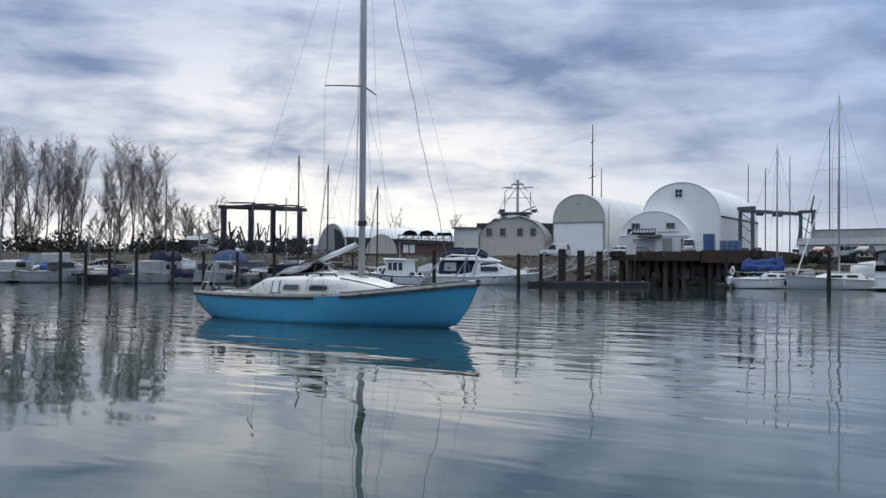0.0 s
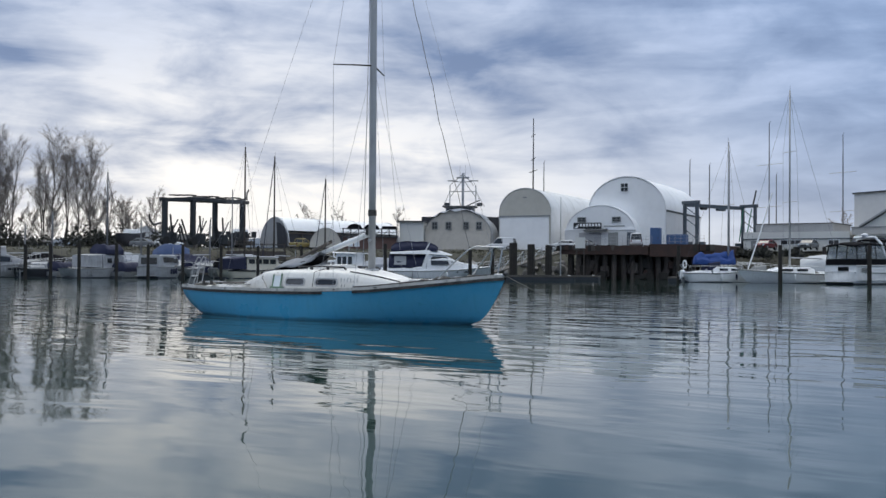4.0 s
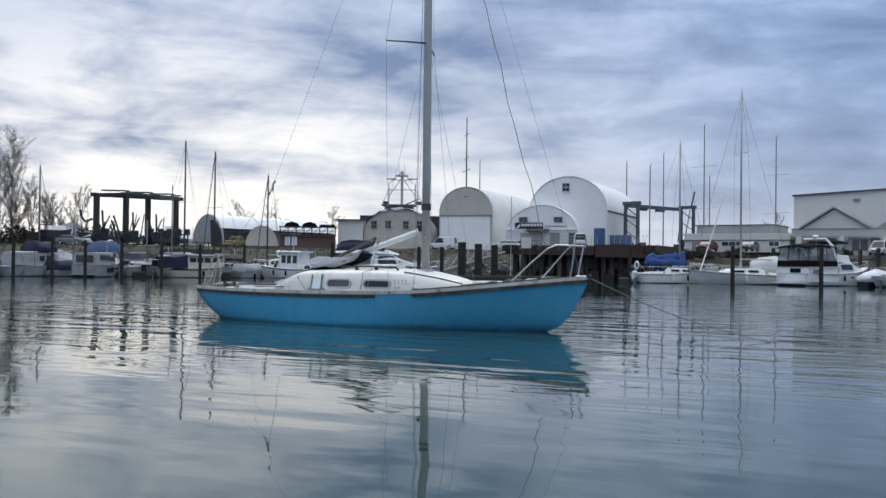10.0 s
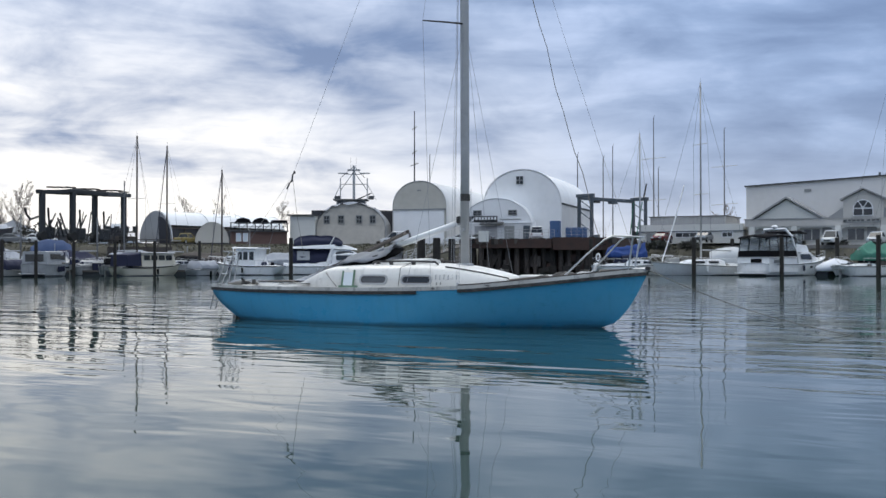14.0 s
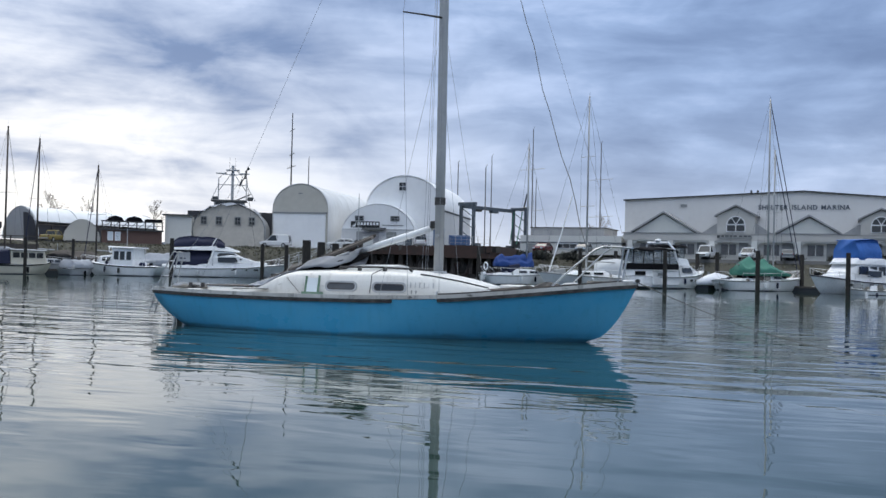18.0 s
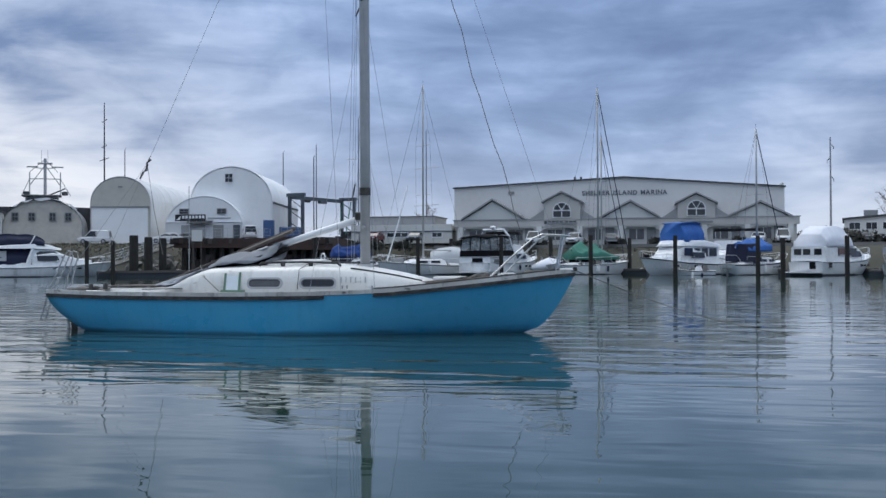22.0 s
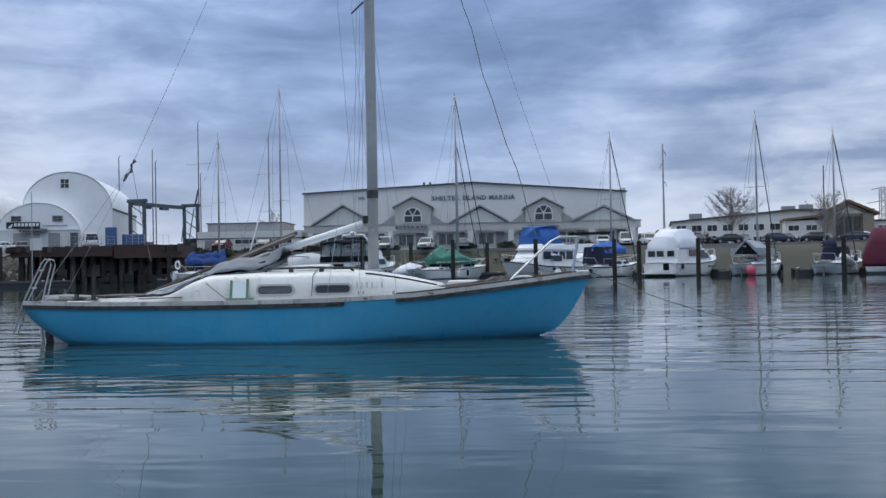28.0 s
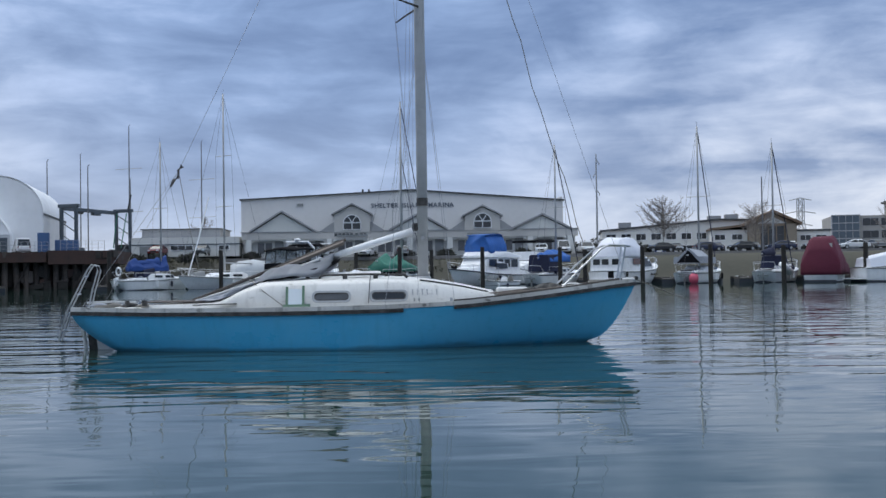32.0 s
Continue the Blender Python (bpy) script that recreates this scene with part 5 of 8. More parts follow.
# white cruiser lying behind it
b, rr = motor_cruiser(9.4, 73.6, 235, 8.6, "white motor cruiser with dark canopy moored behind others", stripe=M_GREY_TRIM)
part("flybridge", trunk([(-2.6, 1.4, 1.8, 2.6, 0.1), (0.2, 1.3, 1.9, 2.7, 0.2)]), M_WHITE, b)
part("canopy_top", trunk([(-2.7, 1.4, 3.5, 3.72, 0.05), (0.0, 1.3, 3.45, 3.65, 0.05)]), M_BLACK, b)
for xx in (-2.5, -0.2):
    for sgn in (-1, 1):
        part("canopy_post", tube([(xx, sgn * 1.25, 2.6), (xx, sgn * 1.25, 3.5)], 0.03, 5), M_STEEL, b)

# blue canvas sailboat with heavy stern
b = sailing_boat(11.3, 67.9, 52, 7.6, "sailboat smothered in blue canvas with rounded white stern", 11.0, 0.0, cover=M_BLUETARP, furled=True, stripe=M_NAVY)
tent(b, "boom_tent", M_BLUEBRIGHT, -2.4, 0.6, 0.95, 1.75, 2.75, "blue boom tent", 0.06, seed=9, sag=0.15, prof=[(0, 0.7), (0.4, 0.9), (1, 1.0)], shoulder=0.62)
part("dodger", trunk([(-2.6, 1.0, 1.0, 2.3, 0.15), (-0.9, 1.05, 1.0, 2.35, 0.2)]), M_NAVY, b, "navy cockpit enclosure")
for k in range(4):
    part("portlight", panel(0.4 + 0.35 * k, 0.56 + 0.35 * k, 0.55, 0.68, -1.12 + 0.06 * k, 0.02), M_GLASS_DARK, b)

# low tender in front
b, rr, fb = basic_boat("tender", 6.6, 65.6, 0.0 + 178, 3.2, 1.3, 0.38, "small low white tender tied to a piling", "dinghy", M_WHITE, True)
part("thwart", box((0.2, 0, 0.42), (0.25, 1.0, 0.05)), M_WOODDARK, b)

# cruiser under shrink wrap
b, rr = motor_cruiser(16.9, 66.4, 54, 9.0, "white cabin cruiser with its top in white shrink wrap", stripe=M_GREY_TRIM)
part("deckhouse", trunk([(-4.2, 1.35, 0.5, 2.02, 0.05), (0.4, 1.3, 0.6, 2.05, 0.1), (1.6, 1.0, 0.7, 1.6, 0.2)]), M_WHITE, b)
for yy in (-0.75, 0.1, 0.8):
    part("stern_window", box((-4.2, yy, 1.66), (0.06, 0.55, 0.42)), M_GLASS_DARK, b, "dark stern window")
part("stern_hatch", box((-4.46, -0.5, 0.7), (0.10, 0.45, 0.5)), M_BLACK, b)
for sgn in (-1, 1):
    # the orange glint is painted into this pane's colour
    part("side_window", panel(-2.4, -1.2, 1.46, 1.92, sgn * 1.34, 0.03), material("orange_glint_glass", (0.10, 0.035, 0.02), 0.15, bump=0), b, "dark window with an orange glint in its colour")
    part("side_window", panel(-0.9, 0.2, 1.46, 1.92, sgn * 1.33, 0.03), M_GLASS_DARK, b)
    part("hull_window", panel(-3.9, -3.5, 0.55, 0.90, sgn * 1.42, 0.0), M_GLASS_DARK, b, "square dark hull window")
tent(b, "shrink_wrap", M_WRAP, -3.9, -0.3, 1.34, 1.98, 3.5, "rounded white shrink wrap", 0.75, seed=12, sag=0.04, prof=[(0, 0.55), (0.14, 0.86), (0.35, 1.0), (0.75, 0.98), (0.9, 0.82), (1, 0.3)], shoulder=0.93)

# white sailboat with a grey tent, pink buoy at its stern
b = sailing_boat(21.6, 63.4, 58, 8.0, "white sailboat with grey tent over its cockpit", 11.7, -0.10, furled=True)
tent(b, "cockpit_tent", M_TARP_GREY, -2.9, 0.0, 1.15, 1.45, 2.55, "grey ridge tent", 0.03, seed=15, sag=0.04, prof=[(0, 1.0), (1, 0.9)], shoulder=0.45, crumple=0.2)
# solid black panel drawn for the dark inside seen through the tent's end
part("tent_end_shade", prism([(-0.85, 1.5), (0.85, 1.5), (0.0, 2.42)], "x", -2.98, -2.93), M_BLACK, b, "black panel standing in for the shaded inside of the tent")
part("tent_pole", tube([(-2.6, -0.9, 1.0), (-3.0, 0.1, 2.6)], 0.03, 5), M_STEEL, b)
part("name_band", box((-4.02, 0.0, 0.66), (0.02, 0.8, 0.08)), M_GREY_TRIM, b, "faint grey lettering")
b = thing("mooring_buoy", 20.13, 59.80, 0.35, 0, "round pink fender hanging at a sailboat's quarter", "buoy", "moored boats")
part("float", loft([[(r * math.cos(a), r * math.sin(a), z) for a in [2 * math.pi * k / 12 for k in range(12)]] for r, z in ((0.05, -0.42), (0.28, -0.3), (0.36, 0), (0.28, 0.3), (0.08, 0.42))]), M_PINK, b, smooth=True)
part("eye", tube([(0, 0, 0.40), (0, 0, 0.55)], 0.05, 6), M_BLUETARP, b)

# sailboat with an inflatable on its stern
b = sailing_boat(27.1, 62.4, 56, 8.0, "white sailboat with blue cover and inflatable on its stern", 10.2, -0.30, cover=M_NAVY, furled=True)
part("dodger", trunk([(-1.6, 0.9, 1.0, 1.9, 0.15), (-0.6, 0.95, 1.0, 2.0, 0.2)]), M_NAVY, b, "navy spray hood")
part("inflatable", tube([(-4.3, -1.4, 1.25), (-3.9, -1.5, 1.15), (-2.3, -1.45, 0.75), (-2.0, -1.3, 0.7)], 0.24, 8), M_WHITE, b, "grey-white inflatable dinghy", smooth=True)
part("second_mast", tube([(1.6, 1.6, 1.0), (1.6, 1.6, 8.0)], 0.06, 6, 0.045), M_SPAR_BACKLIT, b, "bare aluminium mast")

# boat under a maroon cover
b, rr, fb = basic_boat("covered_cruiser", 29.9, 60.4, 62, 6.4, 2.6, 0.9, "motor boat wholly under a maroon cover", "motor boat", M_WHITE, True)
tent(b, "maroon_cover", M_REDTARP, -3.2, 2.7, 1.34, 0.5, 3.25, "fitted maroon canvas cover", 0.55, seed=21, sag=0.06, prof=[(0, 0.62), (0.10, 0.95), (0.45, 1.0), (0.6, 0.8), (1, 0.35)], shoulder=0.9)
for x0 in (-1.6, -0.9):
    part("vinyl_window", box((-2.9, x0 + 1.0, 2.45), (0.1, 0.36, 0.5)), M_GREY_TRIM, b, "milky vinyl window", at=pose(0, 0, 0, 0, 18, 0) @ Matrix.Translation((-0.62, 0, -1.02)))

# small white boats beyond it
for x, y, rz, ln in ((34.2, 57.4, 10, 7.0), (39.5, 56.2, 12, 7.6), (45.0, 54.5, 8, 7.0)):
    b, rr = motor_cruiser(x, y, rz, ln, "white runabout moored along the dock", stripe=M_GREY_TRIM)
    part("cover", trunk([(-ln * 0.45, 1.0, 1.0, 1.6, 0.2), (-ln * 0.1, 1.0, 1.1, 2.1, 0.3)]), M_WRAP, b)

# ---- left docks ----
PAINT = M_WHITE
b, rr = motor_cruiser(-45.6, 63.0, 36, 11.2, "white sport cruiser with navy canvas top", stripe=M_GREY_TRIM, fb=0.92)
part("saloon", trunk([(-5.2, 1.55, 0.5, 1.05, 0.05), (-1.3, 1.6, 0.5, 1.15, 0.08), (-1.0, 1.55, 0.6, 2.25, 0.15), (0.6, 1.4, 0.6, 2.25, 0.2), (2.2, 1.1, 0.7, 1.45, 0.2)]), PAINT, b)
tent(b, "navy_curtain", M_NAVY, -4.5, -1.0, 1.52, 1.0, 2.35, "navy cockpit curtain", 0.7, seed=25, sag=0.04)
part("hardtop", trunk([(-4.4, 1.5, 2.30, 2.48, 0.05), (-0.8, 1.5, 2.30, 2.72, 0.12), (0.3, 1.4, 2.25, 2.62, 0.2), (1.3, 1.1, 2.2, 2.3, 0.2)]), PAINT, b, "white hardtop")
tent(b, "navy_bimini", M_NAVY, -4.3, 0.0, 1.35, 2.55, 3.5, "navy flybridge cover", 0.85, seed=27, sag=0.04, prof=[(0, 0.55), (0.1, 0.85), (0.35, 1.0), (0.7, 0.98), (0.9, 0.75), (1, 0.4)], shoulder=0.9)
part("curtain_window", panel(-4.0, -2.9, 1.3, 2.1, -1.53, 0.25), material("milky_vinyl", (0.30, 0.32, 0.34), 0.3, bump=0.1), b, "milky vinyl window")
for sgn in (-1, 1):
    part("side_window", panel(-0.5, 1.5, 1.55, 2.08, sgn * 1.46, 0.14, slant=0.75), M_GLASS_DARK, b, "dark side window")
    part("arch_leg", tube([(-1.2, sgn * 1.38, 2.5), (-0.75, sgn * 1.2, 3.35)], 0.05, 6), PAINT, b)
    part("curtain_arch", tube([(-1.35, sgn * 1.56, 1.05), (-0.9, sgn * 1.42, 2.35)], 0.13, 6), PAINT, b)

# little pilothouse boat
b, rr, fb = basic_boat("pilothouse_boat", -50.6, 55.8, 188, 6.8, 2.5, 0.95, "small white tug-style pilothouse boat", "motor boat", PAINT, False, M_BLACK)
part("pilothouse", trunk([(-1.4, 0.95, 0.8, 2.25, 0.05), (0.5, 0.95, 0.8, 2.3, 0.05)]), PAINT, b)
part("forward_cabin", trunk([(0.5, 0.85, 0.8, 1.75, 0.06), (1.9, 0.6, 0.9, 1.6, 0.1)]), PAINT, b)
part("roof", trunk([(-1.7, 1.1, 2.25, 2.36, 0.02), (0.8, 1.1, 2.3, 2.42, 0.02)]), PAINT, b)
for sgn in (-1, 1):
    for x0 in (-1.25, -0.65, -0.1):
        part("window", panel(x0, x0 + 0.42, 1.3, 2.0, sgn * 0.94, 0.03), M_GLASS_DARK, b, "tall dark window")
    for x0 in (0.7, 1.15):
        part("window", panel(x0, x0 + 0.3, 1.2, 1.5, sgn * 0.86, 0.05), M_GLASS_DARK, b)
part("lifebuoy", tube([(1.2, 0.25 * math.cos(a), 2.15 + 0.25 * math.sin(a)) for a in [2 * math.pi * k / 12 for k in range(13)]], 0.06, 6), PAINT, b)
part("signal_mast", tube([(-0.3, 0, 2.4), (-0.3, 0, 3.9)], 0.03, 5), M_ALU, b)
lifelines(b, rr, 0.5)

PAINT = M_DULL                              # worn boats further along, their backlit dimness put into the paint colour
# cream motor yacht
b, rr, fb = basic_boat("motor_yacht", -54.9, 48.6, 92, 7.6, 2.5, 0.85, "low cream motor yacht with a row of cabin windows", "motor boat", M_CREAM, False, M_BLACK)
part("deckhouse", trunk([(-1.8, 0.95, 0.75, 1.85, 0.05), (1.9, 0.95, 0.8, 1.85, 0.05), (2.3, 0.85, 0.85, 1.3, 0.1)]), M_CREAM, b)
part("deckhouse_roof", trunk([(-2.0, 1.05, 1.85, 1.95, 0.02), (2.0, 1.05, 1.85, 1.95, 0.02)]), PAINT, b)
for sgn in (-1, 1):
    for k in range(4):
        part("window", panel(-1.6 + 0.86 * k, -0.9 + 0.86 * k, 1.28, 1.68, sgn * 0.94, 0.02), M_GLASS_DARK, b, "dark cabin window")
part("aft_canopy", trunk([(-3.4, 0.95, 0.8, 1.7, 0.1), (-1.9, 1.0, 0.8, 1.85, 0.1)]), M_NAVY, b)

b, rr, fb = basic_boat("small_sailboat", -52.2, 52.3, 100, 4.4, 1.7, 0.6, "small covered sailboat with a rounded grey top", "sailboat", PAINT)
tent(b, "cover", M_TARP_GREY, -1.6, 1.0, 0.75, 0.55, 1.25, "grey rounded cover", 0.3, seed=31)

b, rr = motor_cruiser(-59.4, 42.4, 118, 6.6, "boxy white cabin boat with a big rear window", stripe=M_GREY_TRIM)
part("house", trunk([(-3.1, 1.0, 0.8, 1.95, 0.08), (0.2, 1.0, 0.9, 2.0, 0.08)]), PAINT, b)
part("rear_window", box((-3.13, 0, 1.45), (0.04, 1.4, 0.55)), M_GLASS_DARK, b, "wide dark rear window")
for sgn in (-1, 1):
    part("window", panel(-2.4, -0.4, 1.35, 1.75, sgn * 0.98, 0.03), M_GLASS_DARK, b)
b, rr, fb = basic_boat("covered_boat", -71.4, 52.8, 50, 5.6, 2.0, 1.0, "boat under a large dark blue tarpaulin", "boat", M_DULL, False, M_BLACK)
tent(b, "blue_tarpaulin", material("faded_blue_tarpaulin", (0.035, 0.065, 0.15), 0.8, bump=0.4), -1.9, 1.7, 1.2, 0.85, 3.25, "dark blue tarpaulin", 0.1, seed=33, sag=0.1, prof=[(0, 0.7), (0.2, 0.95), (0.5, 1.0), (0.8, 0.97), (1, 0.75)], shoulder=0.75)
b, rr, fb = basic_boat("trawler", -62.6, 38.0, 100, 7.2, 2.6, 0.95, "white trawler with blue canvas over its wheelhouse", "motor boat", PAINT, False, M_GREY_TRIM)
part("wheelhouse", trunk([(-0.4, 1.0, 0.8, 2.0, 0.05), (2.2, 0.9, 0.9, 1.9, 0.08)]), PAINT, b)
for sgn in (-1, 1):
    for x0 in (0.1, 0.9):
        part("window", panel(x0, x0 + 0.5, 1.25, 1.65, sgn * 0.98, 0.03), M_GLASS_DARK, b)
tent(b, "blue_canvas", M_NAVY, 0.0, 2.0, 1.0, 1.95, 2.85, "blue canvas cover", 0.3, seed=35)
part("side_canvas", trunk([(-2.0, 0.95, 0.9, 1.9, 0.05), (-0.5, 1.0, 0.85, 2.0, 0.05)]), PAINT, b, "white side curtain")
rig(b, 1.0, 9.0, 7.2, 1.0, furled=False)
b = sailing_boat(-66.4, 35.6, 112, 7.2, "dark-hulled sailboat with white cabin", 5.6, 0.2, hullmat=M_DARKHULL, furled=False)
b, rr = motor_cruiser(-68.6, 32.2, 88, 8.2, "white flybridge cruiser moored below bare trees", stripe=M_GREY_TRIM)
part("flybridge", trunk([(-2.2, 1.3, 1.7, 2.5, 0.15), (0.4, 1.2, 1.8, 2.6, 0.2)]), PAINT, b)
b, rr = motor_cruiser(-70.4, 28.6, 110, 7.4, "small white cruiser at the end of the dock", stripe=M_GREY_TRIM)
b = sailing_boat(-74.0, 22.0, 110, 7.6, "white sailboat at the far dock", 5.0, 0.2, furled=False)

# more boats crowding the second row
for x, y, hm, ln, lab in ((-66.5, 45.0, 5.2, 7.0, "white sailboat in the crowded second row"), (-72.5, 37.0, 4.6, 6.8, "pale sailboat below the bare trees"), (-77.5, 31.0, 5.2, 7.0, "old white sailboat under the bank"), (-62.2, 49.5, 5.0, 6.6, "small white sailboat behind the cream yacht")):
    sailing_boat(x, y, 100, ln, lab, hm, 0.1, furled=False)
for x, y, ln, lab in ((-61.6, 40.8, 4.6, "small open runabout with blue seats"), (-65.2, 37.0, 4.8, "weathered runabout between larger boats"), (-61.2, 53.2, 4.6, "dark covered runabout behind the yacht")):
    b, rr, fb = basic_boat("runabout", x, y, 104, ln, 1.8, 0.6, lab, "motor boat", PAINT, True)
    tent(b, "cockpit_cover", M_NAVY if x < -60 else M_BLACK, -ln * 0.42, ln * 0.15, 0.75, 0.45, 1.35, "dark cockpit cover", 0.2, seed=x)

# boats laid up under covers between the front row and the bank
for x, y, rz, ln, fb, mt, top, lab in ((-63.6, 56.4, 70, 7.4, 1.15, M_TARP_GREY, 1.9, "laid-up boat under a slack grey cover"), (-67.4, 52.0, 75, 6.6, 1.0, M_NAVY, 1.9, "boat under a navy cover behind the front row"), (-70.6, 46.0, 80, 7.0, 1.1, M_TARP_GREY, 2.1, "boat under a pale grey winter cover"), (-74.2, 40.6, 84, 6.8, 1.0, M_BLACK, 1.9, "boat under a black cover by the bank"), (-61.4, 63.0, 60, 7.0, 1.1, M_WOODDARK, 1.8, "old workboat with brown canvas by the bank"), (-78.6, 35.6, 86, 6.4, 1.0, M_BLUETARP, 1.9, "boat under a blue cover below the trees"), (-56.2, 69.0, 50, 6.6, 1.0, M_TARP_GREY, 1.8, "grey-covered boat near the gangway")):
    b, rr, fb = basic_boat("covered_boat", x, y, rz, ln, ln * 0.33, fb, lab, "boat", M_DULL, False, M_BLACK)
    tent(b, "winter_cover", mt, -ln * 0.42, ln * 0.36, ln * 0.14, fb * 0.85, top + 0.35, "slack winter cover", 0.08, seed=x, sag=0.2, prof=[(0, 0.65), (0.3, 1.0), (0.7, 0.9), (1, 0.45)], shoulder=0.6)
    part("ridge_pole", tube([(-ln * 0.3, 0, fb), (-ln * 0.3, 0, top + 0.9)], 0.04, 5), M_ALU, b)

# dark-masted boats berthed behind the front row
for x, y, rz, hm, mx, ln, lab in ((-57.2, 49.0, 96, 11.8, 0.16, 6.8, "grey-hulled ketch beside the cream yacht"), (-58.9, 56.0, 276, 11.5, 0.42, 6.6, "grey sailboat with furled jib in the second row"), (-55.4, 59.2, 276, 9.45, 0.40, 6.4, "small dark sailboat behind the pilothouse boat")):
    b = sailing_boat(x, y, rz, ln, lab, hm, mx, hullmat=M_DARKHULL if hm < 10 else M_DULL, furled=hm < 11.7, mastmat=M_WOODDARK)
    tent(b, "cockpit_cover", M_NAVY if hm < 10 else M_BLACK, -2.6, -0.5, 0.8, 0.95, 1.75, "dark cockpit cover", 0.2, seed=hm)
    if "ketch" in lab:
        part("mizzen_mast", tube([(-1.75, -0.6, 1.0), (-1.75, -0.6, 7.8)], 0.07, 6, 0.05), M_SPAR_BACKLIT, b, "mizzen mast darkened as if backlit")
PAINT = M_WHITE
sailing_boat(-1.4, 79.6, 50, 7.0, "white sailboat lying behind the green-covered one", 12.1, 0.1, furled=True)

# ---- pilings and floating docks ----


def piling(x, y, top, r=0.17, label="dark tarred timber piling standing in the water"):
    ob = part("piling", loft([[(rr * math.cos(2 * math.pi * k / 10), rr * math.sin(2 * math.pi * k / 10), z) for k in range(10)] for rr, z in ((r, -1.2), (r * 1.02, 0.3), (r * 0.97, top - 0.05), (r * 0.86, top))]), M_PILE, smooth=False, at=pose(x, y, 0, 0, 0, (x * 37) % 360))
    return tagged(ob, label, "piling", "pilings")


for x, y, top in ((-24.0, 68.6, 3.1), (-15.2, 68.6, 3.1), (-8.4, 69.0, 3.05), (-4.7, 71.4, 3.0), (-1.0, 66.0, 3.05), (5.3, 64.6, 2.95), (11.1, 63.9, 2.85), (12.6, 61.4, 2.6), (16.8, 61.4, 2.75), (21.3, 59.6, 2.8), (25.4, 56.2, 2.6), (31.2, 56.6, 2.7), (36.5, 55.6, 2.7), (42.0, 54.2, 2.7), (-54.7, 24.4, 2.5), (-53.8, 25.9, 2.5), (-52.9, 27.3, 2.55), (-51.7, 28.8, 2.6), (-53.7, 33.4, 2.7), (-54.2, 36.7, 2.7), (-53.8, 39.8, 2.75), (-53.1, 43.2, 2.75), (-52.0, 46.3, 2.8), (-52.7, 52.2, 2.9), (-44.6, 54.2, 3.1), (-40.6, 61.2, 2.9), (-39.0, 62.4, 2.9)):
    piling(x, y, top, 0.125 if x < -45 else 0.165)
for x, y, top, r in ((-38.9, 65.6, 3.4, 0.37), (-40.6, 71.3, 3.4, 0.38), (-42.3, 77.3, 3.45, 0.36), (-14.0, 75.9, 3.1, 0.17), (-7.2, 77.2, 3.0, 0.17), (1.5, 75.0, 3.0, 0.17)):
    piling(x, y, top, r, "stout dark mooring pile with worn top")


def floating_dock(x0, y0, x1, y1, w=1.4, label="grey timber floating dock"):
    ln = math.hypot(x1 - x0, y1 - y0)
    d = thing("floating_dock", (x0 + x1) / 2, (y0 + y1) / 2, 0, math.degrees(math.atan2(y1 - y0, x1 - x0)), label, "dock", "floating docks")
    part("float", box((0, 0, 0.12), (ln, w * 0.92, 0.36), bevel=0.03), M_ANTIFOUL, d)
    for sgn in (-1, 1):
        part("waler", box((0, sgn * (w / 2 - 0.03), 0.36), (ln, 0.09, 0.16)), M_DOCK, d)
    part("deck", box((0, 0, 0.34), (ln, w - 0.16, 0.06)), M_DOCK, d)
    n = max(2, int(ln / 5))
    for k in range(n):
        part("cleat", tube([(lerp(-ln / 2 + 0.5, ln / 2 - 0.5, k / (n - 1)) - 0.12, -w / 2 + 0.2, 0.45), (lerp(-ln / 2 + 0.5, ln / 2 - 0.5, k / (n - 1)) + 0.12, -w / 2 + 0.2, 0.45)], 0.025, 5), M_STEEL, d)
    return d


for seg in ((-80, 22, -62, 47), (-62, 47, -47, 64), (-47, 67, -33.5, 72), (-26, 74.0, -14.6, 76.2), (-13.9, 76.4, 3, 75.0), (3.6, 74.6, 24, 66.5), (24.6, 66.3, 52, 58.5)):
    floating_dock(*seg)
for seg in ((-40.5, 62.5, -33.0, 66.6), (-24.6, 68.8, -25.6, 73.0), (-5.6, 70.3, -4.6, 74.4), (13.0, 65.0, 14.0, 69.5), (18.6, 61.4, 19.8, 66.8), (24.0, 60.4, 25.0, 65.2), (-11.6, 70.4, -11.2, 74.4)):
    floating_dock(*seg, w=0.9, label="narrow floating dock finger")

# slim pole on the finger dock by the wharf
dp = thing("dock_pole", -34.0, 65.8, 0.34, 0, "slim grey pole standing on the finger dock", "pole")
part("shaft", tube([(0, 0, 0), (0, 0, 7.1)], 0.045, 6, 0.03), M_ALU, dp)
part("foot_plate", box((0, 0, 0.08), (0.24, 0.24, 0.06)), M_GREY_TRIM, dp)

